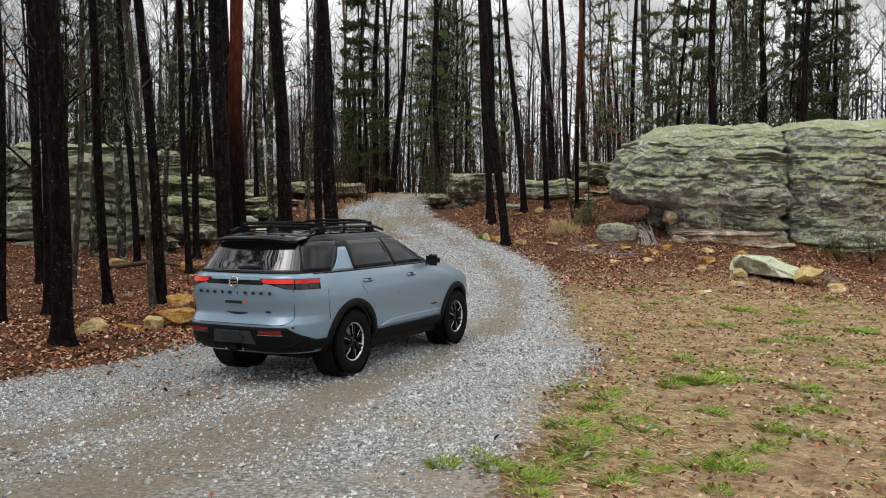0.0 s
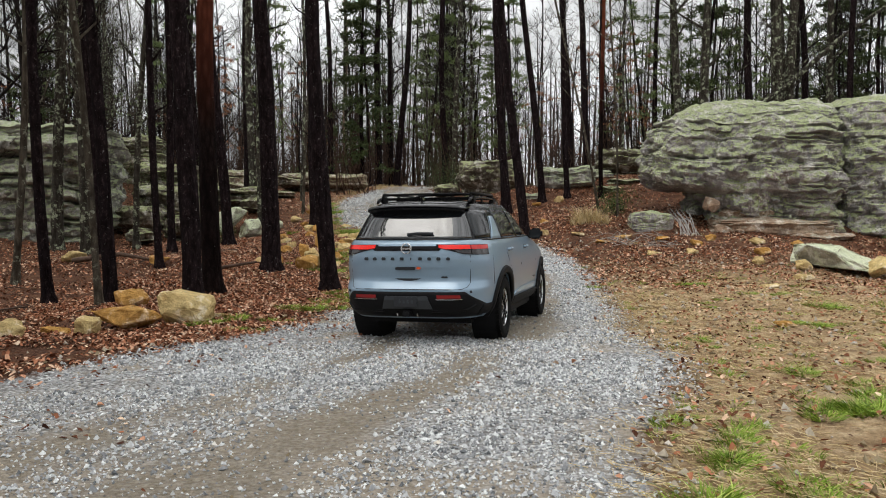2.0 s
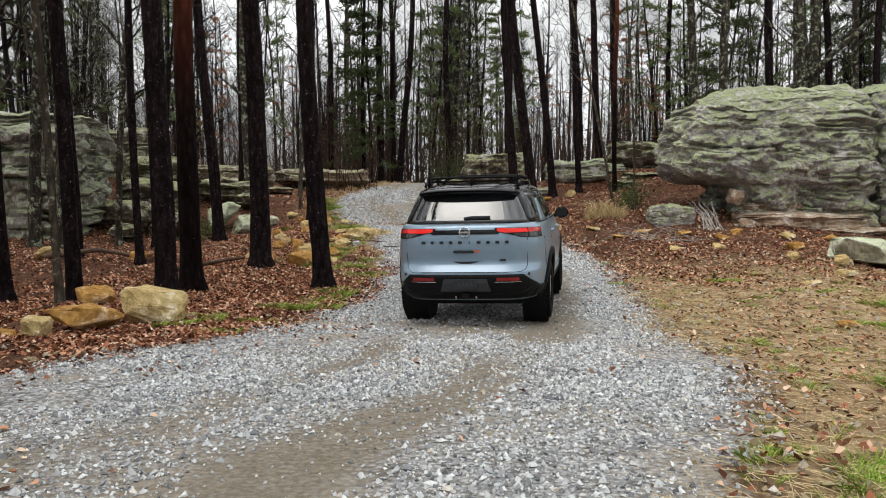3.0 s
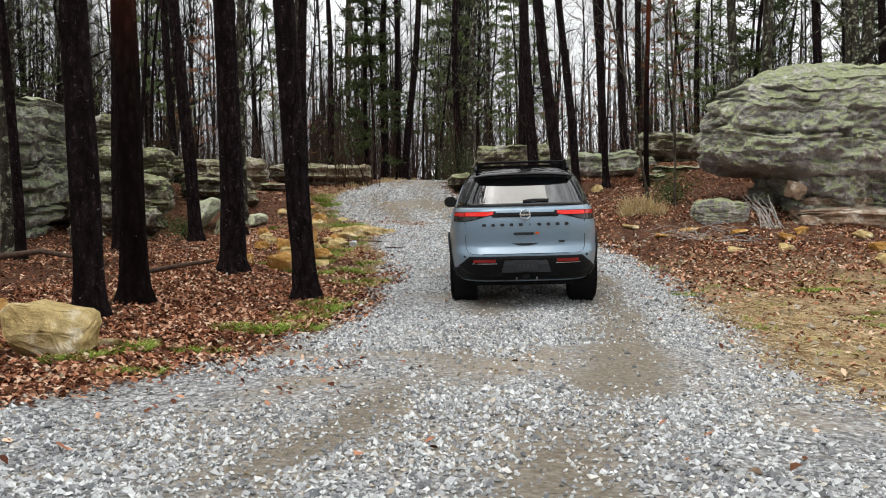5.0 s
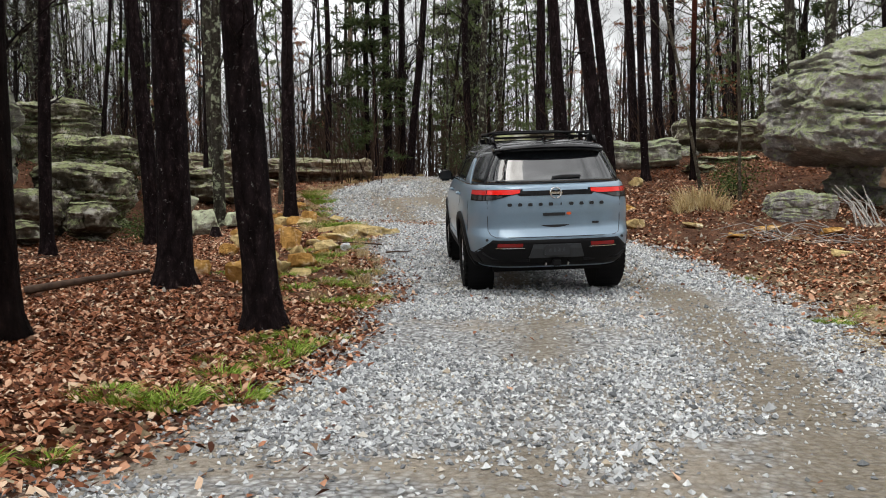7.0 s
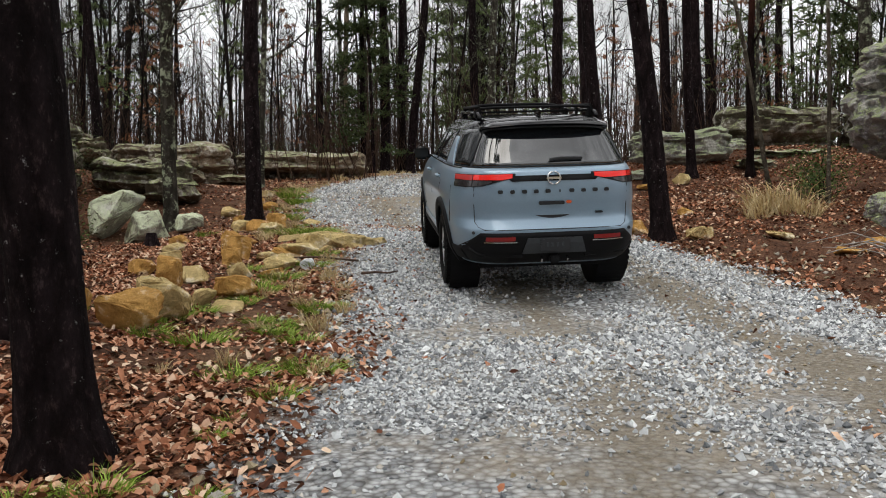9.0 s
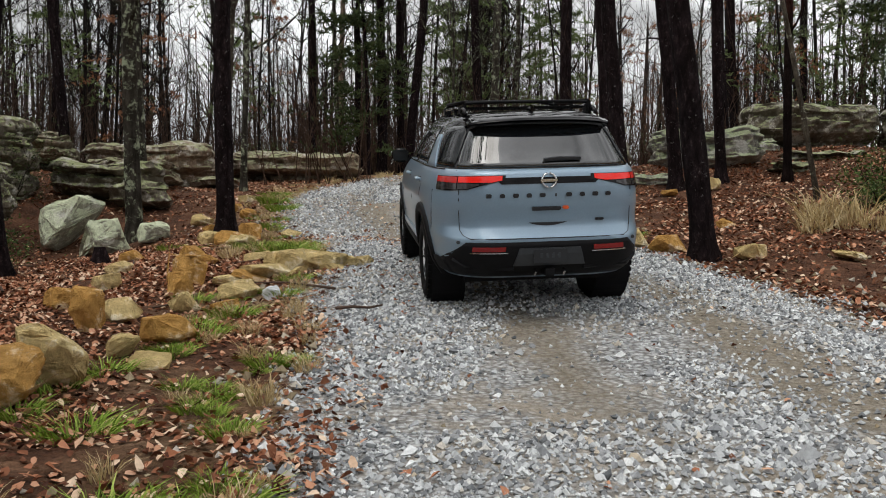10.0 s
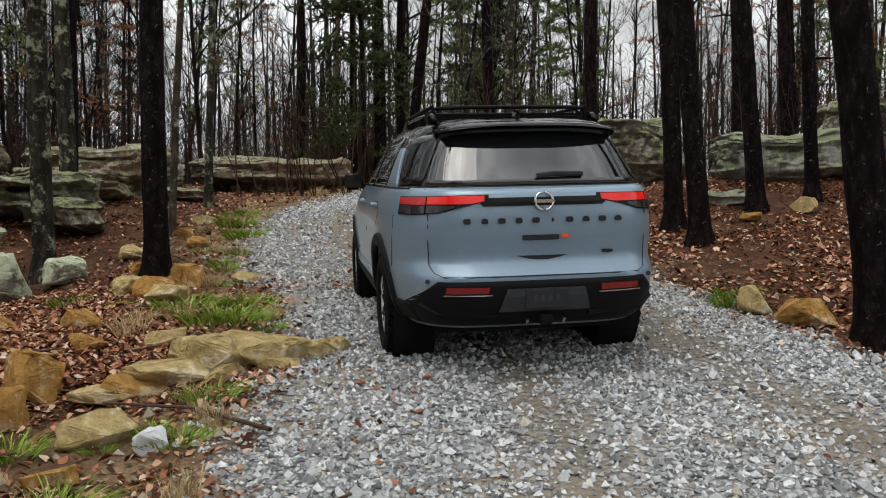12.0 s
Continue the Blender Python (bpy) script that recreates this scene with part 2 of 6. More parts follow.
# ---- tools for meshes ----
def hash3(ix, iy, iz, seed):
    h = (ix * 374761393 + iy * 668265263 + iz * 2147483647 + seed * 974634541) & 0xFFFFFFFF
    h = ((h ^ (h >> 13)) * 1274126177) & 0xFFFFFFFF
    return ((h ^ (h >> 16)) & 0xFFFF) / 65535.0


def value_noise(p, seed=0):
    p = np.asarray(p, float)
    i = np.floor(p).astype(np.int64)
    f = p - i
    f = f * f * (3 - 2 * f)
    out = 0
    for dx in (0, 1):
        for dy in (0, 1):
            for dz in (0, 1):
                w = (f[:, 0] if dx else 1 - f[:, 0]) * (f[:, 1] if dy else 1 - f[:, 1]) * (f[:, 2] if dz else 1 - f[:, 2])
                out = out + w * hash3(i[:, 0] + dx, i[:, 1] + dy, i[:, 2] + dz, seed)
    return out * 2 - 1


def fbm(p, octaves=4, seed=0):
    total, amount = 0, 1.0
    p = np.asarray(p, float)
    for k in range(octaves):
        total = total + amount * value_noise(p, seed + k)
        p, amount = p * 2.03 + 7.1, amount * 0.5
    return total / 1.8


def mesh_of(name, verts, faces, mat, smooth=True):
    me = bpy.data.meshes.new(name)
    verts, faces = np.asarray(verts, np.float32), np.asarray(faces, np.int32)
    k = faces.shape[1]
    me.vertices.add(len(verts))
    me.vertices.foreach_set("co", verts.ravel())
    me.loops.add(faces.size)
    me.loops.foreach_set("vertex_index", faces.ravel())
    me.polygons.add(len(faces))
    me.polygons.foreach_set("loop_start", np.arange(0, faces.size, k, dtype=np.int32))
    me.polygons.foreach_set("use_smooth", np.full(len(faces), smooth))
    me.materials.append(mat)
    me.update(calc_edges=True)
    me.validate()
    return me


def part(name, bm, mat, parent=None, label="", smooth=False):
    """A bmesh, or a finished mesh, as one object under a thing or a part."""
    if isinstance(bm, bmesh.types.BMesh):
        me = bpy.data.meshes.new(name)
        bm.to_mesh(me)
        bm.free()
        me.materials.append(mat)
        if smooth:
            me.polygons.foreach_set("use_smooth", [True] * len(me.polygons))
    else:
        me = bm
    ob = new(name, me)
    ob.parent = parent
    if label:
        tagged(ob, label)
    return ob


# height of the road along y, and the banks beside it
PROFILE_Y = (-60, 0, 8, 12, 17, 20, 23, 26, 29.5, 33, 36, 40, 44, 48, 54, 80, 160, 420)
PROFILE_Z = (1.2, 0.75, 0.65, 0.52, 0.45, 0.53, 0.72, 0.97, 1.33, 1.83, 2.12, 2.47, 2.87, 3.22, 3.42, 3.2, 2.0, 2.0)
BUMPS = ((11.0, 23.6, -0.42, 3.0), (-4.0, 25.0, -0.13, 1.5), (14.8, 28.4, -0.85, 4.0), (-8.2, 34.2, -0.65, 2.6), (8.6, 43.0, 0.75, 4.0), (5.3, 31.5, 0.3, 2.6), (10.0, 25.5, 0.25, 2.5), (6.5, 39.0, 0.55, 3.5), (2.8, 38.0, 0.4, 2.0), (-7.0, 31.5, -0.33, 3.2),
         (-12.0, 30.0, -0.25, 3.5), (-4.6, 18.0, 0.15, 2.0), (-8.5, 43.0, -0.2, 3.0), (16.0, 36.0, 1.6, 6.0), (-15.0, 37.0, 1.4, 5.0), (-4.5, 22.5, 0.12, 1.5), (-0.9, 13.5, 0.085, 3.6), (0.5, 21.0, 0.07, 3.0), (0.2, 24.6, -0.1, 2.2), (-1.5, 33.2, -0.3, 2.2))


def ground_z(x, y):
    x, y = np.asarray(x, float), np.asarray(y, float)
    z = sum(np.interp(y + d, PROFILE_Y, PROFILE_Z) for d in (-1.2, -0.6, 0.0, 0.6, 1.2)) / 5
    for bx, by, amount, radius in BUMPS:
        z = z + amount * np.exp(-((x - bx) ** 2 + (y - by) ** 2) / radius ** 2)
    return z


# the road's edges at each y
EDGE_Y = (-60, 4, 6.5, 10.4, 11.7, 13.2, 14.4, 16, 17.3, 18.7, 22.4, 25.5, 27.2, 29, 30.5, 34.6, 37, 40, 44, 47, 52, 60)
EDGE_L = (-11, -9, -7.5, -5.4, -4.5, -3.8, -3.2, -2.4, -2.15, -1.75, -1.5, -1.9, -2.25, -2.4, -2.7, -4.1, -4.5, -4.5, -4.0, -3.2, -1.2, 3)
EDGE_R = (-1.5, 0.0, 0.4, 1.5, 2.0, 2.35, 2.35, 2.4, 2.45, 2.6, 2.9, 2.75, 2.5, 1.95, 1.45, 0.4, -0.5, -0.9, -1.0, -1.2, 1.5, 6)


def road_mask(x, y, soft=0.5):
    """1 on the gravel, 0 off it."""
    x, y = np.asarray(x, float), np.asarray(y, float)
    left, right = np.interp(y, EDGE_Y, EDGE_L), np.interp(y, EDGE_Y, EDGE_R)
    inside = np.minimum(x - left, right - x)
    return np.clip(0.5 + inside / (2 * soft), 0, 1) * (y < 58)


def clay_mask(x, y):
    """1 on the open tan clay and straw to the right of the road."""
    x, y = np.asarray(x, float), np.asarray(y, float)
    right = np.interp(y, EDGE_Y, EDGE_R)
    left = np.interp(y, EDGE_Y, EDGE_L)
    p = np.stack([np.ravel(x) * 0.9, np.ravel(y) * 0.9, np.zeros(np.size(x))], 1)
    verge = 0.8 * np.clip(1 - np.abs(left - x) / np.interp(y, (36, 41), (1.7, 3.2)), 0, 1) * np.clip((y - 21) / 3, 0, 1) * np.clip((53 - y) / 3, 0, 1) * np.clip(0.6 + 1.5 * fbm(p, 3, 15), 0, 1).reshape(np.shape(x))
    return verge + (1 - verge) * np.clip((x - right + 0.5) / 1.0, 0, 1) * np.clip((25.5 - y + 0.3 * (x - 4)) / 5.0, 0, 1) * np.clip((13 - x) / 4, 0, 1)


def dirt_mask(x, y):
    """1 where wheels and rain have bared the clay of the track."""
    x, y = np.asarray(x, float), np.asarray(y, float)
    left, right = np.interp(y, EDGE_Y, EDGE_L), np.interp(y, EDGE_Y, EDGE_R)
    mid = left + (right - left) * 0.52
    p = np.stack([x * 0.55, y * 0.3, np.zeros(len(x))], 1)
    rut = 1.25 * np.exp(-((x - mid - 0.95) / 0.38) ** 2) + 0.75 * np.exp(-((x - mid + 0.6) / 0.27) ** 2)
    lot = np.clip((12.0 - y) / 4, 0, 1) * np.clip((0.5 - x) / 2.0, 0.2, 1)
    crest = np.clip((y - 30) / 6, 0, 1) * (0.45 + 0.5 * fbm(p * 3.0 + 2, 3, 49))
    return np.clip(crest + (rut * 1.2 + lot * 0.8) * np.clip(0.8 + 1.4 * fbm(p * 2.2, 3, 44), 0.25, 1) + np.clip(1.3 * fbm(p * 1.5 + 5, 3, 47) - 0.35, 0, 0.6), 0, 1)


def bumpy_z(x, y):
    p = np.stack([np.ravel(x), np.ravel(y), np.zeros(np.size(x))], 1)
    road = road_mask(np.ravel(x), np.ravel(y))
    lump = 0.09 * fbm(p * 0.9, 3, 5) * (1 - 0.75 * road) + 0.035 * fbm(p * 4.0, 3, 9) * (1 - 0.5 * road)
    far = np.clip((np.abs(np.ravel(x)) - 14) / 30, 0, 1)
    lump = lump + far * 1.2 * fbm(p * 0.06, 2, 3)
    return ground_z(np.ravel(x), np.ravel(y)) + lump


def spaced(*spans):
    out = []
    for a, b, n in spans:
        out += list(np.linspace(a, b, n, endpoint=False))
    return np.array(out + [spans[-1][1]])


def build_ground():
    gx = spaced((-400, -60, 12), (-60, -20, 24), (-20, -8, 50), (-8, 6, 170), (6, 16, 60), (16, 60, 30), (60, 400, 12))
    gy = spaced((-200, -10, 20), (-10, 4, 30), (4, 32, 330), (32, 50, 120), (50, 90, 40), (90, 420, 14))
    X, Y = np.meshgrid(gx, gy)
    Z = bumpy_z(X, Y)
    verts = np.stack([X.ravel(), Y.ravel(), Z], 1)
    w = len(gx)
    idx = np.arange(len(verts)).reshape(len(gy), w)
    faces = np.stack([idx[:-1, :-1], idx[:-1, 1:], idx[1:, 1:], idx[1:, :-1]], -1).reshape(-1, 4)
    mid = verts[faces].mean(1)
    on = road_mask(mid[:, 0], mid[:, 1]) > 0.5
    for name, keep, label, cat in (("ground", ~on, "brown leaf-strewn forest floor with tan clay patches", "ground"), ("road", on, "grey crushed-stone gravel track with worn patches", "road")):
        sub = faces[keep]
        used, inverse = np.unique(sub, return_inverse=True)
        v = verts[used]
        me = mesh_of(name, v, inverse.reshape(sub.shape), EARTH)
        for key, value in (("gravel", road_mask(v[:, 0], v[:, 1])), ("clay", clay_mask(v[:, 0], v[:, 1])), ("dirt", dirt_mask(v[:, 0], v[:, 1]))):
            at = me.attributes.new(key, "FLOAT", "POINT")
            at.data.foreach_set("value", value.astype(np.float32))
        tagged(new(name, me), label, cat, kind="structure")


build_ground()


# ---- rocks ----
def cube_sphere(n):
    """A unit cube's surface, n cells a side, as verts and quads."""
    bm = bmesh.new()
    bmesh.ops.create_cube(bm, size=2.0)
    bmesh.ops.subdivide_edges(bm, edges=bm.edges[:], cuts=n - 1, use_grid_fill=True)
    v = np.array([p.co[:] for p in bm.verts])
    bm.verts.index_update()
    f = np.array([[p.index for p in q.verts] for q in bm.faces])
    bm.free()
    return v, f


CUBES = {}


def rock_mesh(name, size, mat, seed, n=14, boxy=0.55, strata=0.0, layer=0.45, lumps=0.12, undercut=None, tilt=0.0, rough=0.03):
    """A weathered block of that size, its foot at z = 0. strata: depth of the ledges between the beds, each about layer thick.
    undercut: (depth, height, towards x, towards y): how far the foot is hollowed on that side."""
    if n not in CUBES:
        CUBES[n] = cube_sphere(n)
    cube, faces = CUBES[n]
    ball = cube / np.linalg.norm(cube, axis=1)[:, None]
    p = cube * boxy + ball * (1 - boxy) * 1.15
    size = np.array(size)
    v = p * size / 2
    out = ball / size
    out /= np.linalg.norm(out, axis=1)[:, None]
    big = float(min(size))
    v = v + out * (lumps * big * fbm(v / big * 1.6 + seed * 3.7, 4, seed))[:, None]
    if strata:
        # bedded blocks: each cell of the warped beds weathers back by its own amount, and a joint runs between two cells
        gen = np.random.default_rng(seed)
        cell = np.array([layer * 6.0, layer * 6.0, layer])
        count = int(min(300, max(24, 2.2 * np.prod(size / cell))))
        seeds = gen.uniform(-0.6, 0.6, (count, 3)) * size / cell
        warp = np.stack([fbm(v / cell * 0.5 + k * 9.3, 3, seed + 20 + k) for k in range(3)], 1) * np.array([0.25, 0.25, 0.38])
        q = v / cell + warp
        near = np.full(len(v), 1e9)
        second = np.full(len(v), 1e9)
        which = np.zeros(len(v), np.int64)
        for i, c in enumerate(seeds):
            d = np.sum((q - c) ** 2, axis=1)
            closer = d < near
            second = np.where(closer, near, np.minimum(second, d))
            near = np.where(closer, d, near)
            which = np.where(closer, i, which)
        gap = np.sqrt(second) - np.sqrt(near)
        inset = gen.random(count)[which]
        side = np.clip(1.15 - np.abs(out[:, 2]), 0.15, 1)
        flat = out * np.array([1, 1, 0.3])
        fade = np.clip(0.6 + 1.3 * fbm(v * 0.7 + 3, 2, seed + 31), 0.1, 1)
        v = v - flat * (side * strata * (0.7 * inset + 0.85 * fade * np.exp(-(gap / 0.04) ** 2)))[:, None]
        v = v + out * (0.42 * strata * fbm(v * np.array([2.0, 2.0, 5.0]), 4, seed + 50))[:, None]
    v = v + out * (rough * fbm(v * 6.0 / max(big, 0.4), 3, seed + 60))[:, None]
    low = (v[:, 2] + size[2] / 2)
    if undercut:
        depth, height, ux, uy = undercut
        side = np.clip(out[:, 0] * ux + out[:, 1] * uy, 0, 1)
        cut = np.clip(1 - low / height, 0, 1)
        cut = cut * cut * (3 - 2 * cut)
        v = v - np.array([ux, uy, 0.0]) * (depth * cut * side)[:, None]
    v[:, 2] += size[2] / 2
    if tilt:
        v[:, 2] += v[:, 0] * tilt
    return mesh_of(name, v, faces, mat, not strata)


def rock(name, label, x, y, size, mat, seed, turn=0.0, sink=0.12, group="", base=None, category="rock", **shape):
    z = float(bumpy_z(x, y)[0]) if base is None else base
    me = rock_mesh(name, size, mat, seed, **shape)
    ob = new(name, me)
    ob.matrix_basis = pose(x, y, z - sink * size[2], 0, 0, turn)
    return tagged(ob, label, category, group)


def block_stone(sx, sy, sz, seed, mat):
    """A broken block: the hull of a few points on a squared ball, its edges worn."""
    gen = random.Random(seed)
    bm = bmesh.new()
    for _ in range(15):
        w = Vector((gen.gauss(0, 1), gen.gauss(0, 1), gen.gauss(0, 1))).normalized()
        k = 1.0 / max(abs(w.x), abs(w.y), abs(w.z)) ** 0.75
        bm.verts.new((w.x * k * sx / 2, w.y * k * sy / 2, w.z * k * sz / 2 + sz / 2))
    bmesh.ops.convex_hull(bm, input=bm.verts[:])
    bmesh.ops.delete(bm, geom=[q for q in bm.verts if not q.link_faces], context="VERTS")
    bmesh.ops.dissolve_limit(bm, angle_limit=radians(14), verts=bm.verts[:], edges=bm.edges[:])
    bmesh.ops.bevel(bm, geom=bm.edges[:], offset=min(sx, sy, sz) * 0.07, segments=2, affect="EDGES", profile=0.6)
    bmesh.ops.triangulate(bm, faces=bm.faces[:])
    bmesh.ops.subdivide_edges(bm, edges=bm.edges[:], cuts=2)
    for q in bm.verts:
        w = q.co / max(min(sx, sy), 0.2)
        q.co += (q.co - Vector((0, 0, sz / 2))).normalized() * min(sx, sy) * (0.09 * noise.noise(w * 2.6 + Vector((seed, 0, 0))) + 0.05 * noise.noise(w * 7 + Vector((0, seed, 0))))
    me = bpy.data.meshes.new("stone")
    bm.to_mesh(me)
    bm.free()
    me.materials.append(mat)
    return me


def bedded_mesh(name, levels, mat, seed, bed=(0.12, 0.45), step=0.2, crack=0.14, rough=0.07, square=5.0, around=300, rings=150, dip=0.03, blocks=1.3):
    """A mass of bedded stone. levels: rows of (z, x from, x to, y from, y to) from the foot to the crown; each bed stands back by its own
    amount, is split by upright joints, and dark clefts run between the beds."""
    gen = np.random.default_rng(seed)
    rows = np.array(levels, float)
    way = np.concatenate([[0], np.cumsum(np.abs(np.diff(rows[:, 0])) + 0.35 * np.abs(np.diff(rows[:, 1:], axis=0)).sum(1))])
    at = np.linspace(0, way[-1], rings)
    z, x0, x1, y0, y1 = (np.interp(at, way, rows[:, k]) for k in range(5))
    q = np.linspace(0, 2 * math.pi, 2400, endpoint=False)
    ux = np.sign(np.cos(q)) * np.abs(np.cos(q)) ** (2 / square)
    uy = np.sign(np.sin(q)) * np.abs(np.sin(q)) ** (2 / square)
    wide, deep = rows[:, 2].max() - rows[:, 1].min(), rows[:, 4].max() - rows[:, 3].min()
    arc = np.concatenate([[0], np.cumsum(np.hypot(np.diff(ux) * wide / 2, np.diff(uy) * deep / 2))])
    s = np.linspace(0, arc[-1], around, endpoint=False)
    ux, uy = np.interp(s, arc, ux), np.interp(s, arc, uy)
    X = ((x0 + x1) / 2)[:, None] + ((x1 - x0) / 2)[:, None] * ux
    Y = ((y0 + y1) / 2)[:, None] + ((y1 - y0) / 2)[:, None] * uy
    Z = np.repeat(z[:, None], around, 1)
    side = np.clip(np.gradient(z) / (np.gradient(at) + 1e-9), 0.12, 1)[:, None]
    v = np.stack([X.ravel(), Y.ravel(), Z.ravel()], 1)
    out = np.stack([np.repeat((ux * deep)[None], rings, 0).ravel(), np.repeat((uy * wide)[None], rings, 0).ravel(), np.zeros(v.shape[0])], 1)
    out /= np.linalg.norm(out, axis=1)[:, None] + 1e-9
    edges = [rows[0, 0] - 1.0]
    while edges[-1] < rows[-1, 0] + 1.0:
        edges.append(edges[-1] + (gen.uniform(bed[0] * 0.5, bed[0] * 1.3) if gen.random() < 0.4 else gen.uniform(bed[0], bed[1] * 1.35)))
    edges = np.array(edges)
    zw = v[:, 2] + dip * v[:, 0] + 0.34 * fbm(v * np.array([0.4, 0.4, 0.3]) + seed, 3, seed) + 0.06 * fbm(v * 2.2, 3, seed + 1)
    k = np.clip(np.searchsorted(edges, zw) - 1, 0, len(edges) - 2)
    d = np.minimum(zw - edges[k], edges[k + 1] - zw)
    run = np.tile(s, rings)
    length, phase = gen.uniform(0.5, 1.6, len(edges)) * blocks, gen.uniform(0, 9, len(edges))
    cell = run / length[k] + phase[k] + 0.25 * fbm(v * 1.4, 2, seed + 3)
    joint = np.abs(cell - np.round(cell)) * length[k]
    inset = step * (0.9 * gen.random(len(edges))[k] * np.clip(0.5 + 1.3 * fbm(v * 0.55 + 11, 2, seed + 4), 0, 1) + 0.5 * hash3(np.floor(cell + 0.5).astype(np.int64), k.astype(np.int64), 0 * k, seed) + 0.35 * fbm(v * np.array([0.8, 0.8, 2.0]), 3, seed + 5))
    open_bed = np.clip(0.08 + 1.9 * fbm(v * np.array([0.5, 0.5, 1.6]) + 4, 3, seed + 7), 0, 1)
    inset = inset + 1.5 * crack * open_bed * np.exp(-(d / (0.025 + 0.035 * open_bed)) ** 2) + 0.6 * crack * np.clip(open_bed - 0.2, 0, 1) * np.exp(-(joint / 0.035) ** 2)
    inset = inset + 0.08 * step * np.exp(-(d / 0.06) ** 2)
    inset = inset + rough * (2.6 * np.abs(fbm(v * np.array([1.1, 1.1, 1.5]) + 6, 3, seed + 21)) + 2.0 * np.clip(fbm(v * 0.8 + 1, 2, seed + 23) - 0.2, 0, 1))
    flat = np.repeat(side, around, 1).ravel()
    v = v - out * (inset * flat)[:, None]
    v = v + out * (rough * (1.6 * fbm(v * 0.9 + 2, 3, seed + 9) + 1.9 * fbm(v * np.array([2.6, 2.6, 3.6]), 3, seed + 11) + 0.9 * fbm(v * 8.0, 2, seed + 13)) * (0.4 + 0.6 * flat))[:, None]
    v[:, 2] += (1 - flat) * rough * (2.2 * fbm(v * np.array([0.9, 0.9, 0.1]) + 8, 3, seed + 15) + 0.9 * fbm(v * 3.0, 3, seed + 17))
    idx = np.arange(rings * around).reshape(rings, around)
    nxt = np.roll(idx, -1, 1)
    faces = np.stack([idx[:-1], nxt[:-1], nxt[1:], idx[1:]], -1).reshape(-1, 4)
    return mesh_of(name, v, faces, mat, False)


def bedded_rock(name, label, at, levels, mat, seed, turn=0.0, group="", category="rock", **shape):
    ob = new(name, bedded_mesh(name, levels, mat, seed, **shape))
    ob.matrix_basis = pose(*at, 0, 0, turn)
    return tagged(ob, label, category, group)


def ledge_levels(sx, sy, sz, hollow=0.3, crown=0.25):
    """A slab of that size that overhangs a hollow foot."""
    a, b = sx / 2, sy / 2
    return ((-0.25, -a + 0.2, a - 0.2, -b + hollow, b), (0.25 * sz, -a + 0.15, a - 0.15, -b + hollow, b), (0.45 * sz, -a, a, -b + 0.06, b), (0.8 * sz, -a + 0.04, a - 0.04, -b, b),
            (0.93 * sz, -a + 0.15, a - 0.15, -b + 0.12, b - 0.1), (sz, -a * (1 - crown), a * (1 - crown), -b * 0.5, b * 0.5), (sz * 1.02, -0.05, 0.05, -0.03, 0.03))


# the great boulder: a nosed block over a hollow, and the taller face beside it
bedded_rock("boulder", "huge layered grey sandstone boulder, yellow-green lichen, hollow under its nose", (9.0, 31.5, 0.0),
            ((0.9, -1.05, 3.2, -1.75, 2.2), (1.6, -1.1, 3.2, -1.85, 2.2), (2.3, -1.2, 3.2, -1.9, 2.2), (2.66, -1.35, 3.2, -1.95, 2.2), (2.76, -2.0, 3.2, -1.95, 2.3), (2.9, -2.6, 3.2, -2.0, 2.3), (3.25, -2.95, 3.2, -2.05, 2.3), (3.8, -2.95, 3.2, -2.0, 2.3),
             (4.3, -2.75, 3.2, -1.85, 2.3), (4.8, -2.4, 3.2, -1.6, 2.2), (5.15, -1.85, 3.1, -1.2, 2.0), (5.42, -1.1, 3.0, -0.7, 1.6), (5.6, -0.1, 2.6, -0.1, 1.0), (5.66, 1.4, 1.6, 0.4, 0.6)), CLIFF, 3, around=460, rings=230, step=0.4, crack=0.26, rough=0.16, dip=0.05, blocks=0.8)
bedded_rock("boulder", "huge bedded sandstone boulder, lichened, with shadowed hollow along its foot", (17.0, 32.5, 0.0),
            ((0.0, -4.8, 5, -2.2, 3.5), (0.6, -4.9, 5, -2.4, 3.5), (0.95, -5.05, 5, -3.05, 3.5), (3.0, -5.1, 5, -3.15, 3.5), (4.7, -5.05, 5, -2.9, 3.5), (5.35, -4.9, 4.8, -2.5, 3.0), (5.65, -4.4, 4.0, -1.7, 2.0), (5.8, -3.0, 3.0, -0.5, 0.8), (5.82, -0.1, 0.1, 0.1, 0.2)),
            CLIFF, 8, around=440, rings=200, step=0.3, crack=0.26, rough=0.12, bed=(0.18, 0.55), blocks=0.9)
bedded_rock("ledge_rock", "thin-bedded reddish rock shelf under the boulder", (9.6, 30.1, 1.2), ledge_levels(3.9, 1.8, 0.62, 0.1), RUSTY_ROCK, 12, 2, step=0.3, bed=(0.06, 0.16), around=200, rings=60, crack=0.16)
for x, y, z, sx, sy, sz, turn, seed in ((9.0, 30.5, 1.65, 2.0, 1.3, 0.5, -4, 121), (9.3, 30.7, 2.05, 1.7, 1.2, 0.55, 5, 122), (8.2, 30.1, 1.55, 0.8, 0.7, 0.35, 14, 123), (11.0, 29.6, 0.95, 2.2, 1.0, 0.4, 3, 124)):
    bedded_rock("ledge_rock", "ragged rust-stained rock beds under the boulder", (x, y, z), ledge_levels(sx, sy, sz, 0.1), RUSTY_ROCK, seed, turn, "broken beds under the boulder", step=0.26, bed=(0.07, 0.18), around=140, rings=50, crack=0.14, rough=0.09, square=3.0)
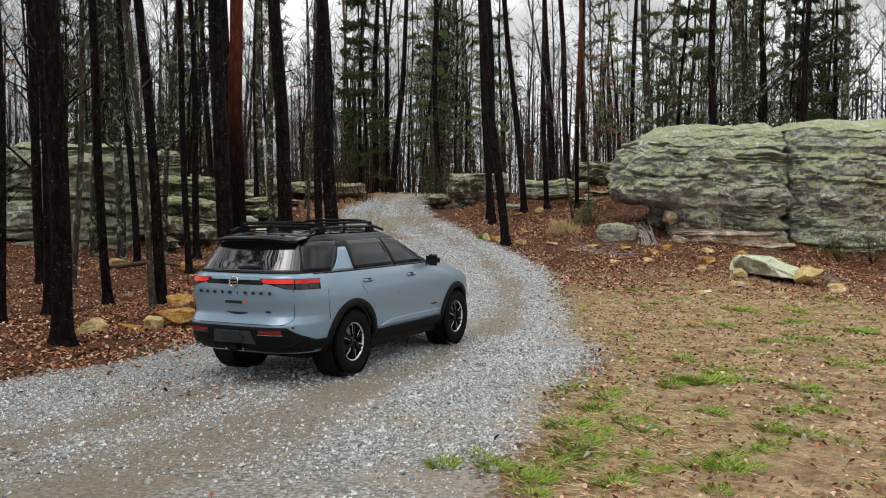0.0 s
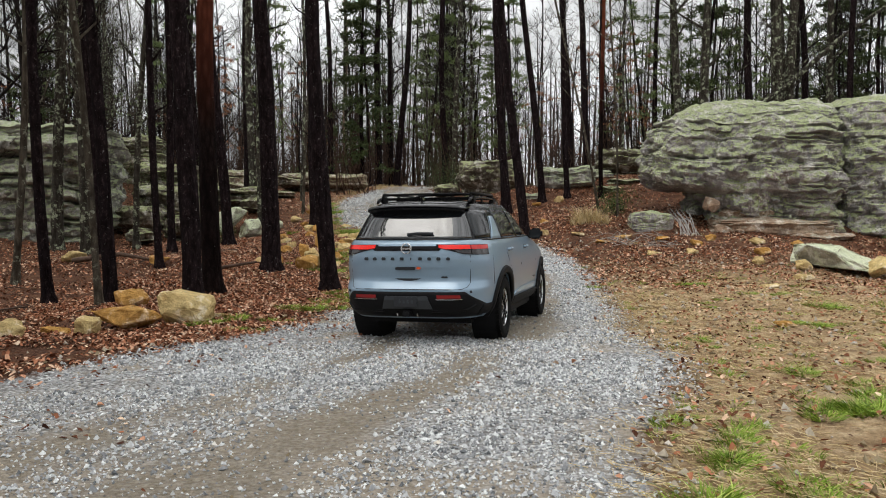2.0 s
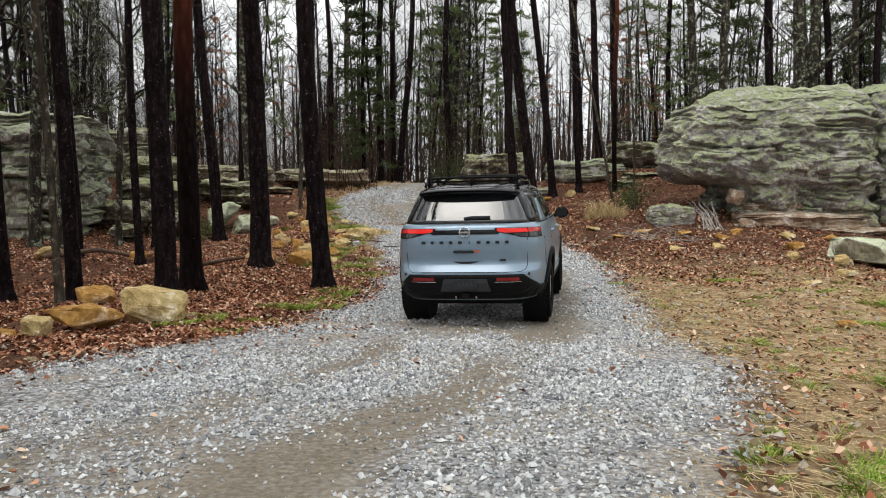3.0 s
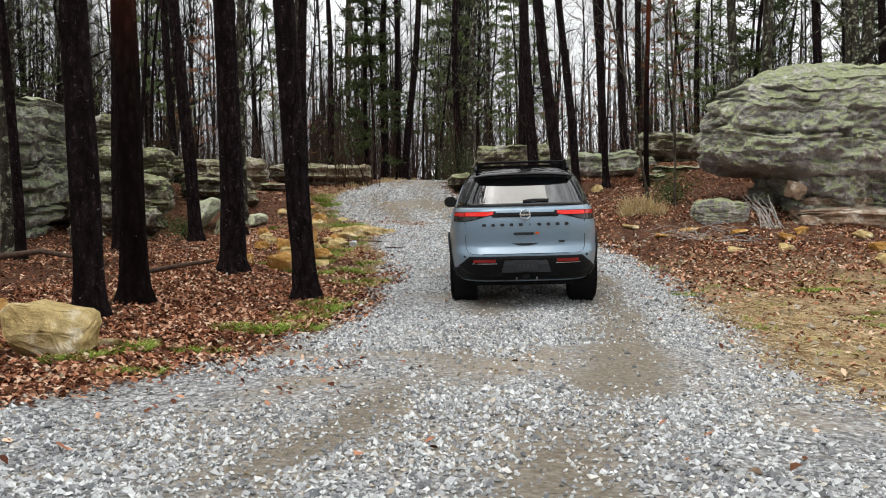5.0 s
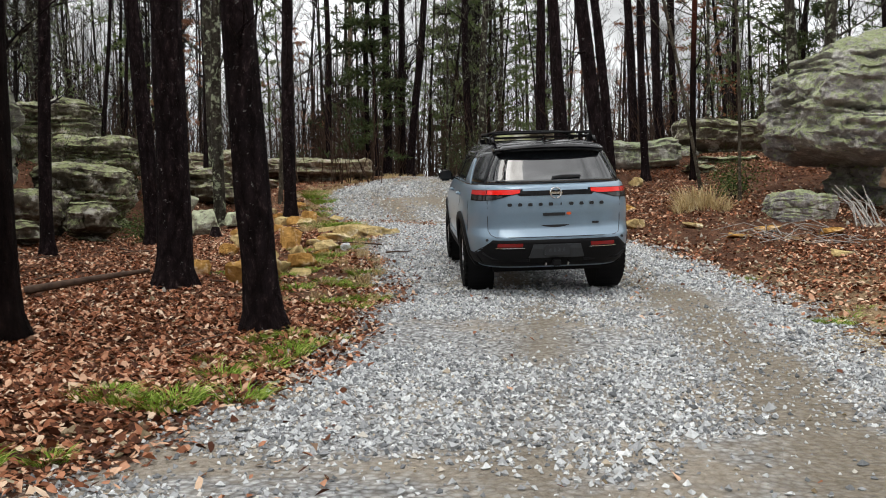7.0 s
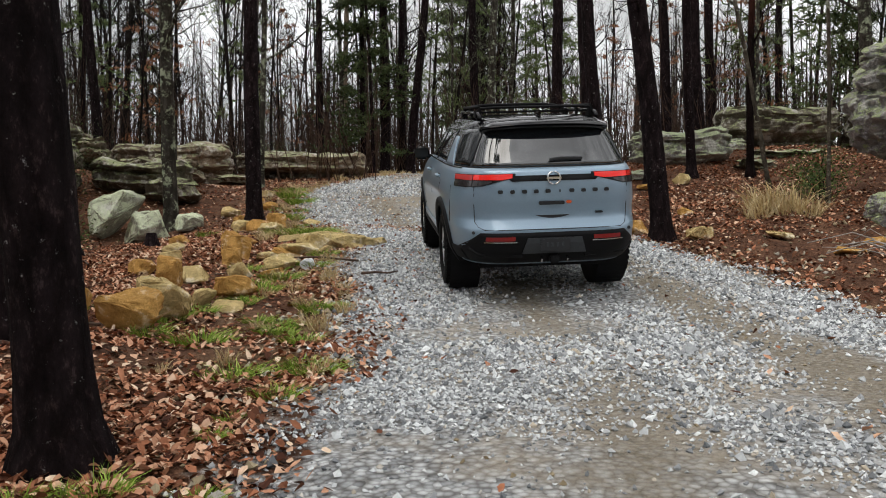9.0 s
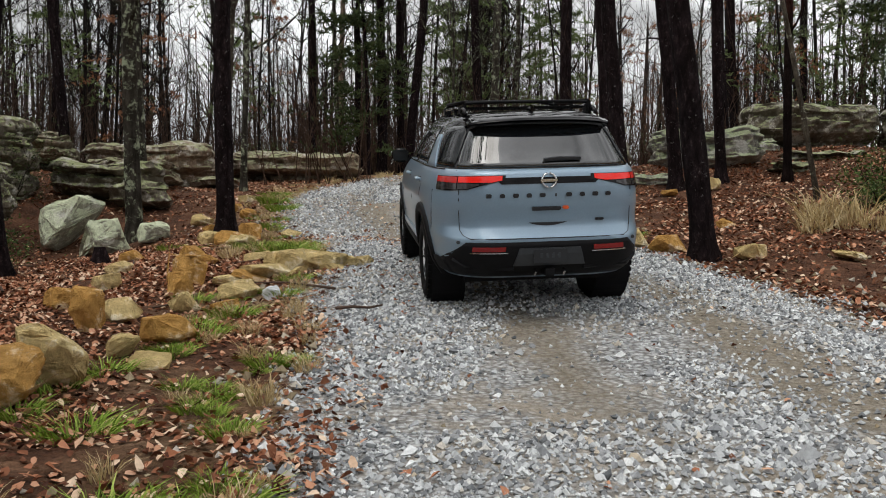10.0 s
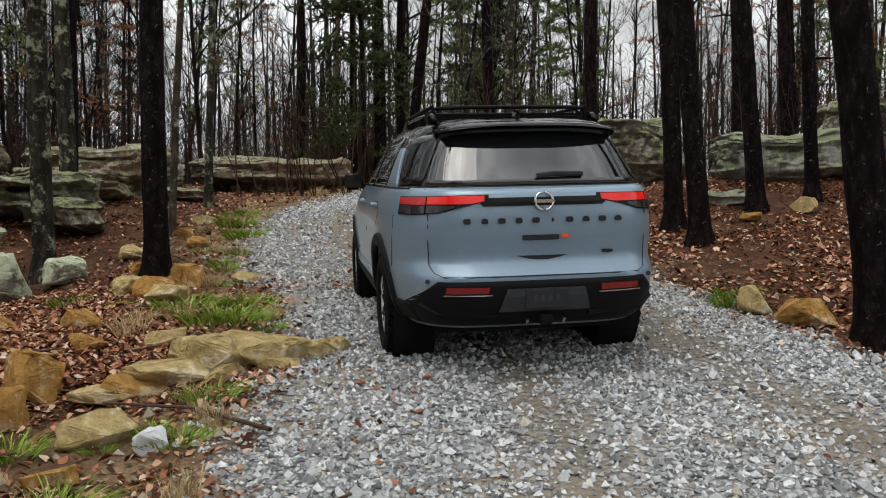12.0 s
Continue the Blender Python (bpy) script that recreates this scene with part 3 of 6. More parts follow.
# added mass behind the nose: shuts out light so the hollow stays dark
bedded_rock("ledge_rock", "rock added behind the hollow under the boulder to keep it dark", (8.35, 32.4, 1.0), ledge_levels(1.7, 1.6, 2.0, 0.15), SHADED_MOSSY_CLIFF, 125, 0, step=0.26, around=140, rings=60, rough=0.1)
chock = new("stone", block_stone(0.5, 0.5, 0.45, 126, RUSTY_ROCK))
chock.matrix_basis = pose(7.75, 29.8, 2.05, 8, 12, 20)
tagged(chock, "pinkish angular stone wedged under the boulder's nose", "stone")
for x, y, sx, sy, sz, turn, seed in ((8.0, 29.5, 0.5, 0.4, 0.3, -20, 128), (8.5, 29.4, 0.35, 0.3, 0.2, 15, 129)):
    ob = new("stone", block_stone(sx, sy, sz, seed, RUSTY_ROCK))
    ob.matrix_basis = pose(x, y, float(bumpy_z(x, y)[0]) - 0.05, 0, 5, turn)
    tagged(ob, "rust-stained fallen block in the hollow under the boulder", "stone", "fallen blocks under the boulder")
for x, y, sx, sy, sz, turn, seed, mat, label in ((9.0, 24.3, 1.9, 1.4, 0.62, -14, 163, PALE_ROCK, "pale tilted sandstone slab with a hollow end"), (10.0, 23.9, 1.0, 0.8, 0.6, 25, 166, TAN_ROCK, "tan broken sandstone block beside a slab"), (10.7, 24.2, 0.6, 0.5, 0.4, -10, 167, RUSTY_ROCK, "rust-stained stone beside a slab"), (8.2, 24.0, 0.4, 0.35, 0.3, 10, 168, TAN_ROCK, "small tan stone below a slab")):
    ob = new("slab_rock", block_stone(sx, sy, sz, seed, mat))
    ob.matrix_basis = pose(x, y, float(bumpy_z(x, y)[0]) - 0.12 * sz, 4, 9, turn)
    tagged(ob, label, "rock", "slabs on the bank")
rock("boulder", "low rounded grey-green boulder beside the stick pile", 5.95, 29.8, (1.3, 1.0, 0.62), CLIFF, 17, 5, 0.3, n=34, boxy=0.5, lumps=0.2, strata=0.08, layer=0.3)
# outcrops further up the bank beside the boulder: x, y, foot, width, depth, height, turn, seed, material
for x, y, z, sx, sy, sz, turn, seed, mat in ((1.6, 39.3, 2.6, 2.9, 2.0, 1.45, 5, 21, DARK_ROCK), (4.5, 38.3, 2.6, 2.7, 1.7, 1.15, -6, 22, SHADED_MOSSY_CLIFF), (7.9, 41.4, 3.4, 3.5, 2.2, 1.3, 4, 25, DARK_ROCK), (6.1, 40.3, 3.2, 1.5, 1.0, 0.55, -12, 24, SHADED_MOSSY_CLIFF), (11.2, 41.0, 3.3, 3.2, 2.0, 1.4, -5, 27, DARK_ROCK),
                                             (-0.2, 40.2, 2.5, 1.2, 0.9, 0.6, 15, 28, DARK_ROCK), (6.0, 37.2, 2.7, 1.2, 0.8, 0.35, 20, 26, DARK_ROCK), (3.0, 36.6, 2.4, 0.9, 0.7, 0.35, -20, 29, SHADED_MOSSY_CLIFF), (7.2, 38.6, 3.0, 2.2, 1.2, 0.35, 8, 30, DARK_ROCK)):
    bedded_rock("bank_rock", "flat-bedded mossy grey rock outcrop on the leafy bank", (x, y, z), ledge_levels(sx, sy, sz, 0.45), mat, seed, turn, "rocks on the right bank", step=0.24, crack=0.2, rough=0.1, around=200, rings=80, bed=(0.14, 0.4), square=3.6, dip=0.06)
# the cliff in the wood
for x, y, sx, sy, sz, turn, seed in ((-17.8, 30.9, 6.0, 4.0, 3.2, 6, 31), (-12.9, 31.2, 4.9, 4.2, 3.2, -3, 32)):
    bedded_rock("rock_wall", "tall layered grey cliff block with pale lichen", (x, y, float(bumpy_z(x, y)[0]) - 0.1), ((-0.4, -sx / 2, sx / 2, -sy / 2, sy / 2), (sz * 0.5, -sx / 2, sx / 2, -sy / 2, sy / 2), (sz * 0.8, -sx / 2 + 0.05, sx / 2 - 0.1, -sy / 2 + 0.1, sy / 2),
                (sz * 0.95, -sx / 2 + 0.3, sx / 2 - 0.3, -sy / 2 + 0.4, sy / 2 - 0.3), (sz, -sx / 4, sx / 4, -sy / 4, sy / 4), (sz * 1.01, -0.1, 0.1, -0.1, 0.1)), SHADED_MOSSY_CLIFF, seed, turn, "cliff blocks in the wood", "cliff", step=0.45, crack=0.36, rough=0.11, around=320, rings=130, bed=(0.16, 0.42), square=4.0)
for x, y, sx, sy, sz, turn, seed in ((-9.9, 33.6, 2.6, 2.0, 1.35, 8, 33), (-10.0, 31.3, 1.6, 1.3, 1.1, -15, 34), (-8.3, 36.9, 2.4, 1.4, 0.9, 10, 35), (-8.7, 31.3, 1.2, 0.9, 0.9, 30, 36), (-12.6, 37.0, 3.6, 2.2, 1.7, 0, 37), (-10.6, 36.0, 2.6, 1.6, 1.4, -8, 38), (-9.4, 29.6, 1.0, 0.8, 0.55, 15, 39), (-7.4, 36.4, 1.4, 0.9, 0.7, -5, 40)):
    bedded_rock("bank_rock", "dark moss-covered rock among the trees", (x, y, float(bumpy_z(x, y)[0]) - 0.1), ledge_levels(sx, sy, sz, 0.5), DARK_ROCK, seed, turn, "rocks in the left wood", step=0.24, crack=0.2, rough=0.1, around=160, rings=70, square=3.4)
# the long flat ledge by the crest
for x, y, sx, sy, sz, turn, seed in ((-6.2, 45.8, 4.6, 2.2, 0.9, -6, 51), (-9.9, 43.8, 3.8, 2.4, 1.2, 10, 52), (-8.8, 39.6, 2.4, 1.6, 0.7, 8, 53), (-13.2, 42.0, 3.4, 2.2, 1.1, 5, 54), (-11.2, 39.6, 2.0, 1.4, 0.8, -12, 55), (-7.6, 42.6, 1.4, 1.0, 0.4, 20, 56)):
    bedded_rock("ledge_rock", "long flat dark rock ledge with a shadowed overhang", (x, y, float(bumpy_z(x, y)[0]) - 0.08), ledge_levels(sx, sy, sz, 0.7, 0.12), LEDGE_ROCK, seed, turn, "ledges by the crest", step=0.3, crack=0.2, rough=0.1, around=220, rings=70, bed=(0.1, 0.3), square=3.6)

ORANGE_ROCK = rock_material("ochre sandstone", (0.36, 0.18, 0.045), (0.58, 0.33, 0.1), (0.74, 0.52, 0.24), (0.5, 0.46, 0.28), 0.72, 0.0, 0.25, 0.25)
# tan stones along the left verge: x, y, length, depth, height, turn
STONES = ((-4.1, 16.25, 0.78, 0.6, 0.5, -12), (-4.75, 15.75, 0.95, 0.5, 0.36, 8), (-5.15, 15.35, 0.36, 0.34, 0.3, 20), (-5.3, 17.5, 0.5, 0.4, 0.32, 15), (-5.98, 14.8, 0.55, 0.4, 0.28, -8), (-5.55, 15.25, 0.4, 0.25, 0.16, 0),
          (-3.7, 16.6, 0.25, 0.2, 0.12, 0), (-3.5, 23.75, 0.52, 0.44, 0.4, 15), (-3.35, 24.25, 0.62, 0.5, 0.42, -10), (-4.0, 26.05, 0.38, 0.3, 0.4, 5), (-3.78, 26.35, 0.4, 0.28, 0.24, -20), (-3.1, 25.6, 0.46, 0.26, 0.24, 8),
          (-3.32, 25.3, 0.26, 0.24, 0.2, 30), (-3.72, 27.75, 0.3, 0.26, 0.26, 10), (-4.6, 28.0, 0.3, 0.25, 0.2, 0), (-4.42, 32.1, 0.45, 0.35, 0.25, 10), (-4.72, 32.3, 0.4, 0.34, 0.26, 25), (-4.2, 32.6, 0.38, 0.3, 0.3, -12),
          (-4.15, 31.65, 0.5, 0.34, 0.2, 0), (-3.8, 28.25, 0.42, 0.36, 0.36, -15), (-3.02, 27.5, 0.42, 0.32, 0.22, 20), (-4.42, 30.35, 0.34, 0.28, 0.2, 0), (1.55, 30.5, 0.36, 0.28, 0.24, 0),
          (1.85, 30.1, 0.5, 0.34, 0.24, -12), (2.6, 29.2, 0.4, 0.3, 0.2, 20), (-5.3, 35.9, 0.3, 0.24, 0.16, 0), (3.9, 35.7, 0.4, 0.3, 0.26, 0), (3.1, 35.5, 0.3, 0.24, 0.14, 0), (7.3, 24.4, 0.3, 0.25, 0.22, 10), (6.6, 27.2, 0.35, 0.25, 0.2, -15),
          (5.2, 26.2, 0.5, 0.35, 0.12, 30), (5.9, 28.2, 0.45, 0.3, 0.14, -10), (7.6, 22.6, 0.5, 0.3, 0.14, 20), (4.2, 27.9, 0.5, 0.34, 0.1, 5), (10.6, 23.4, 0.5, 0.4, 0.25, 0), (-7.2, 24.6, 0.5, 0.4, 0.26, 0), (-9.4, 24.9, 0.6, 0.4, 0.3, 20), (-3.15, 28.35, 0.5, 0.3, 0.14, 30), (-3.3, 29.4, 0.3, 0.22, 0.16, 0), (-3.9, 29.3, 0.28, 0.2, 0.16, 50), (-5.0, 29.4, 0.36, 0.28, 0.2, 10), (-5.3, 30.6, 0.4, 0.3, 0.22, -20), (-3.6, 32.9, 0.34, 0.24, 0.16, 0), (-5.1, 33.6, 0.36, 0.3, 0.22, 40), (-5.6, 34.6, 0.42, 0.3, 0.24, 0),
          (-4.9, 35.2, 0.3, 0.24, 0.18, 15), (-5.4, 37.2, 0.4, 0.3, 0.2, 0), (-3.0, 26.9, 0.26, 0.2, 0.12, 0), (-3.4, 26.9, 0.3, 0.24, 0.2, 60), (-4.5, 26.8, 0.34, 0.26, 0.22, 0), (-4.9, 25.4, 0.3, 0.22, 0.16, 30), (-4.4, 24.7, 0.4, 0.3, 0.26, 0), (-3.0, 24.9, 0.3, 0.24, 0.16, 0),
          (2.9, 31.2, 0.3, 0.22, 0.14, 0), (3.6, 28.9, 0.4, 0.3, 0.12, 20), (4.9, 28.6, 0.5, 0.36, 0.12, 0), (6.2, 26.1, 0.36, 0.26, 0.16, 10), (7.9, 25.8, 0.4, 0.3, 0.2, 0), (8.4, 27.6, 0.5, 0.34, 0.2, 30), (9.4, 27.4, 0.36, 0.26, 0.2, 0), (10.2, 26.6, 0.3, 0.22, 0.16, 0), (7.2, 28.0, 0.34, 0.24, 0.2, 0), (6.4, 21.3, 0.5, 0.3, 0.08, 0), (4.6, 15.8, 0.3, 0.24, 0.08, 0))
for k, (x, y, sx, sy, sz, turn) in enumerate(STONES):
    ob = new("stone", block_stone(sx * 1.05, sy * 1.05, sz * 1.1, 70 + k, ORANGE_ROCK if k % 2 else TAN_ROCK))
    ob.matrix_basis = pose(x, y, float(bumpy_z(x, y)[0]) - 0.18 * sz, 7 * math.sin(k * 1.7), 7 * math.cos(k * 2.9), turn)
    tagged(ob, "angular ochre sandstone block on the leafy verge" if k % 2 else "angular tan sandstone block on the leafy verge", "stone", "stones on the verges")
for k, (x, y, sx, sy, sz, turn) in enumerate(((-2.45, 28.95, 0.62, 0.42, 0.22, 38), (-2.75, 28.8, 0.5, 0.4, 0.24, -10), (-3.0, 28.5, 0.6, 0.42, 0.17, 30), (-2.15, 29.15, 0.4, 0.3, 0.13, 50), (-3.3, 28.2, 0.42, 0.35, 0.12, 10), (-2.6, 28.55, 0.34, 0.2, 0.1, 70), (-2.3, 28.75, 0.3, 0.2, 0.09, 20), (-2.95, 28.85, 0.36, 0.3, 0.2, 65), (-2.0, 29.35, 0.26, 0.2, 0.1, 0))):
    ob = new("stone", block_stone(sx, sy, sz * 1.3, 151 + k, TAN_ROCK))
    ob.matrix_basis = pose(x, y, float(bumpy_z(x, y)[0]) - 0.3 * sz, 6 * math.sin(k * 2.3), 8 * math.cos(k * 1.9), turn)
    tagged(ob, "ragged low tan sandstone block at the track's edge", "stone", "stones on the verges")
quartz = new("stone", block_stone(0.19, 0.15, 0.15, 133, plain("white quartz", (0.6, 0.62, 0.63), 0.6, wear=0.2, scale=8)))
quartz.matrix_basis = pose(-2.66, 27.3, float(bumpy_z(-2.66, 27.3)[0]) - 0.02, 5, 0, 20)
tagged(quartz, "small white quartz stone among grass", "stone")
for x, y, sx, sy, sz, turn, seed, label in ((-7.75, 34.4, 1.3, 1.0, 1.1, 20, 141, "pale green lichened boulder under the trees"), (-7.0, 33.6, 0.9, 0.8, 0.75, -25, 142, "small pale lichened boulder beside a larger one"), (-6.2, 33.9, 0.6, 0.5, 0.4, 10, 144, "small pale lichened boulder beside a larger one")):
    ob = new("boulder", block_stone(sx, sy, sz, seed, PALE_ROCK))
    ob.matrix_basis = pose(x, y, float(bumpy_z(x, y)[0]) - 0.12 * sz, 4, -5, turn)
    tagged(ob, label, "rock", "lichened boulders")


# ---- trees ----
def tube(points, radii, sides, verts, faces, twist=0.0):
    """Adds a tapering tube through the points to verts and faces (quads)."""
    points = np.asarray(points, float)
    start = len(verts)
    along = np.gradient(points, axis=0)
    along /= np.linalg.norm(along, axis=1)[:, None] + 1e-9
    ref = np.array([1.0, 0.0, 0.0]) if abs(along[0][0]) < 0.8 else np.array([0.0, 1.0, 0.0])
    for p, a, r in zip(points, along, radii):
        u = np.cross(a, ref)
        u /= np.linalg.norm(u) + 1e-9
        w = np.cross(a, u)
        for s in range(sides):
            q = 2 * math.pi * s / sides + twist
            verts.append(p + r * (math.cos(q) * u + math.sin(q) * w))
    for i in range(len(points) - 1):
        for s in range(sides):
            a, b = start + i * sides + s, start + i * sides + (s + 1) % sides
            faces.append((a, b, b + sides, a + sides))


def trunk_mesh(name, height, radius, lean, mat, seed, sides=14, rings=30, sway=0.12):
    rng = random.Random(seed)
    pts, radii = [], []
    a, b = rng.uniform(0, 6), rng.uniform(0, 6)
    for k in range(rings + 1):
        f = (k / rings) ** 1.4
        z = f * height - 0.25
        zz = max(z, 0)
        pts.append((lean[0] * zz + sway * math.sin(zz * 0.5 + a) * f ** 0.5, lean[1] * zz + sway * math.sin(zz * 0.43 + b) * f ** 0.5, z))
        radii.append(radius * (1 - 0.55 * f) + radius * 0.55 * math.exp(-zz / 0.16))
    verts, faces = [], []
    tube(pts, radii, sides, verts, faces)
    v = np.array(verts)
    mid = np.repeat(np.array(pts), sides, axis=0)
    out = (v - mid) / (np.linalg.norm(v - mid, axis=1)[:, None] + 1e-9)
    v = v + out * (radius * 0.14 * fbm(v * np.array([5, 5, 1.6]) + seed, 3, seed % 97))[:, None]
    return mesh_of(name, v, faces, mat), pts, radii


def branch_path(rng, start, way, length, steps, droop, wander):
    p, d = np.array(start, float), np.array(way, float)
    out = [p.copy()]
    for _ in range(steps):
        d = d + np.array([rng.gauss(0, wander), rng.gauss(0, wander), rng.gauss(0, wander) + droop])
        d /= np.linalg.norm(d)
        p = p + d * length / steps
        out.append(p.copy())
    return out, d


def branches_mesh(name, rng, pts, radii, mat, first, limbs, reach, rise, twigs=3, subs=5):
    """Bare limbs with twigs on a trunk."""
    verts, faces = [], []
    pts = np.array(pts)
    top = pts[-1][2]
    for k in range(limbs):
        f = first + (1 - first) * (k + rng.random()) / limbs
        z = f * top
        i = min(int(np.searchsorted(pts[:, 2], z)), len(pts) - 1)
        turn = rng.uniform(0, 2 * math.pi)
        up = rise + rng.uniform(-0.2, 0.35) + 0.7 * f * f
        way = np.array([math.cos(turn), math.sin(turn), up])
        length = reach * (1.25 - 0.85 * f) * rng.uniform(0.5, 1.2)
        path, d = branch_path(rng, pts[i], way / np.linalg.norm(way), length, 4, 0.07, 0.14)
        r = min(radii[i] * 0.55, 0.014 + 0.018 * length)
        tube(path, [r, r * 0.75, r * 0.5, r * 0.32, r * 0.12], 4, verts, faces)
        for s in range(subs):
            j = rng.randint(1, 4)
            w = d + np.array([rng.gauss(0, 0.7), rng.gauss(0, 0.7), rng.gauss(0.25, 0.5)])
            l2 = length * rng.uniform(0.25, 0.5)
            p2, d2 = branch_path(rng, path[j], w / np.linalg.norm(w), l2, 3, 0.06, 0.2)
            r2 = max(0.009, r * 0.45)
            tube(p2, [r2, r2 * 0.7, r2 * 0.45, r2 * 0.2], 3, verts, faces)
            for _ in range(twigs):
                w = d2 + np.array([rng.gauss(0, 0.8), rng.gauss(0, 0.8), rng.gauss(0.2, 0.6)])
                p3, _d = branch_path(rng, p2[rng.randint(1, 3)], w / np.linalg.norm(w), l2 * rng.uniform(0.3, 0.7), 2, 0.05, 0.25)
                tube(p3, [0.008, 0.006, 0.003], 3, verts, faces)
    return mesh_of(name, verts, faces, mat)


def needle_mesh(name, rng, pts, mat, first, limbs, reach, size, droop=-0.05, tufts=16, blades=7):
    """Boughs of needle tufts: thin blades that spray from points along each bough."""
    verts, faces = [], []
    pts = np.array(pts)
    top = pts[-1][2]
    for k in range(limbs):
        f = first + (1 - first) * (k + rng.random()) / limbs
        z = f * top
        i = min(int(np.searchsorted(pts[:, 2], z)), len(pts) - 1)
        turn = rng.uniform(0, 2 * math.pi)
        way = np.array([math.cos(turn), math.sin(turn), rng.uniform(-0.1, 0.35)])
        length = reach * (1.15 - f) * rng.uniform(0.6, 1.15) + 0.25
        path, d = branch_path(rng, pts[i], way / np.linalg.norm(way), length, 5, droop, 0.12)
        path = np.array(path)
        for _ in range(tufts):
            s = rng.uniform(0.25, 1.0) * 5
            a = min(int(s), 4)
            c = path[a] + (path[a + 1] - path[a]) * (s - a) + np.array([rng.gauss(0, 0.12), rng.gauss(0, 0.12), rng.gauss(0, 0.07)]) * length * 0.6
            for _ in range(blades):
                w = np.array([rng.gauss(0, 1), rng.gauss(0, 1), rng.gauss(0.15, 0.7)])
                w /= np.linalg.norm(w)
                side = np.cross(w, [rng.gauss(0, 1), rng.gauss(0, 1), rng.gauss(0, 1)])
                side *= size * 0.13 / (np.linalg.norm(side) + 1e-9)
                e = c + w * size * rng.uniform(0.6, 1.2)
                q = len(verts)
                verts += [c - side, c + side, e + side * 0.3, e - side * 0.3]
                faces.append((q, q + 1, q + 2, q + 3))
    return mesh_of(name, verts, faces, mat, False)


def leaf_material(name, *stops):
    return island_colours(name, *stops, rough=0.6)


NEEDLES = leaf_material("dark needles", (0.0, (0.024, 0.04, 0.014)), (0.5, (0.055, 0.08, 0.026)), (1.0, (0.11, 0.13, 0.05)))
FRESH = leaf_material("young needles", (0.0, (0.08, 0.12, 0.035)), (0.5, (0.15, 0.2, 0.07)), (1.0, (0.25, 0.3, 0.13)))
RUSSET = leaf_material("dry beech leaves", (0.0, (0.14, 0.05, 0.02)), (0.5, (0.28, 0.11, 0.045)), (1.0, (0.4, 0.2, 0.1)))
BRUSH = bark_material("brown sapling bark", (0.055, 0.036, 0.027), (0.13, 0.085, 0.064), (0.24, 0.17, 0.13))
LAUREL = leaf_material("laurel leaves", (0.0, (0.03, 0.055, 0.015)), (0.5, (0.07, 0.11, 0.03)), (1.0, (0.15, 0.2, 0.06)))


def tree(name, label, x, y, height, width, lean, mat, seed, group, first=0.35, limbs=12, reach=2.2, rise=0.5, needles=None, subs=5, twigs=3, sides=14, rings=30):
    z = float(bumpy_z(x, y)[0])
    ob = new(name)
    ob.matrix_basis = pose(x, y, z)
    me, pts, radii = trunk_mesh("trunk", height, width / 2, lean, mat, seed, sides, rings)
    part("trunk", me, mat, ob)
    rng = random.Random(seed + 1)
    if limbs:
        tagged(part("crown", branches_mesh("crown", rng, pts, radii, mat, first, limbs, reach, rise, twigs, subs), mat, ob, "bare twiggy limbs"), kind="stuff")
    if needles:
        part("foliage", needle_mesh("foliage", rng, pts, needles[0], needles[1], needles[2], needles[3], needles[4]), needles[0], ob, needles[5])
    return tagged(ob, label, "tree", group)


# near trunks: x, y, width, lean to x
PINES = ((-6.03, 13.66, 0.33, -0.02), (-7.92, 17.4, 0.26, 0.0), (-7.35, 19.05, 0.21, -0.05), (-5.95, 18.3, 0.23, -0.06), (-4.52, 18.15, 0.34, -0.02), (-4.66, 19.9, 0.37, 0.0), (-4.17, 23.05, 0.41, -0.03), (-2.5, 20.5, 0.34, -0.05),
         (-6.85, 29.9, 0.33, -0.07), (-4.72, 33.05, 0.3, 0.0), (2.12, 29.48, 0.3, -0.1), (1.94, 33.86, 0.27, -0.07), (1.88, 35.1, 0.27, -0.03), (3.35, 36.1, 0.27, -0.09), (4.35, 36.5, 0.22, -0.03), (-8.3, 16.3, 0.13, 0.0),
         (-10.4, 22.5, 0.26, -0.03), (-12.5, 24.0, 0.24, 0.02), (-9.0, 25.5, 0.2, -0.04), (2.8, 50.0, 0.46, -0.02), (-6.6, 52.0, 0.32, -0.02), (-4.1, 52.5, 0.42, 0.01), (-3.0, 52.0, 0.38, 0.08), (-0.3, 51.5, 0.38, -0.02), (5.5, 44.0, 0.34, -0.04), (6.1, 42.2, 0.32, -0.06), (7.5, 46.0, 0.3, -0.03), (12.0, 38.6, 0.34, -0.02), (14.6, 39.5, 0.3, -0.05),
         (15.8, 38.2, 0.28, 0.0), (-7.1, 24.3, 0.19, -0.03), (-7.7, 27.2, 0.22, -0.02), (-8.2, 38.2, 0.3, 0.02), (5.6, 36.3, 0.17, 0.0))
for k, (x, y, w, lean) in enumerate(PINES):
    red = k in (5, len(PINES) - 1)
    tree("pine_tree", "tall pine trunk with reddish plated bark" if red else "tall straight pine trunk with dark plated bark", x, y, 17, w, (lean, 0.01 * math.sin(k * 3.1)), RED_BARK if red else PINE_BARK, 200 + k, "pines by the track",
         0.12, 9, 0.8, 0.25, (NEEDLES, 0.72, 14 if k < 19 else 6, 2.6, 0.22, "dark green needles"), 2, 2, 18, 40)
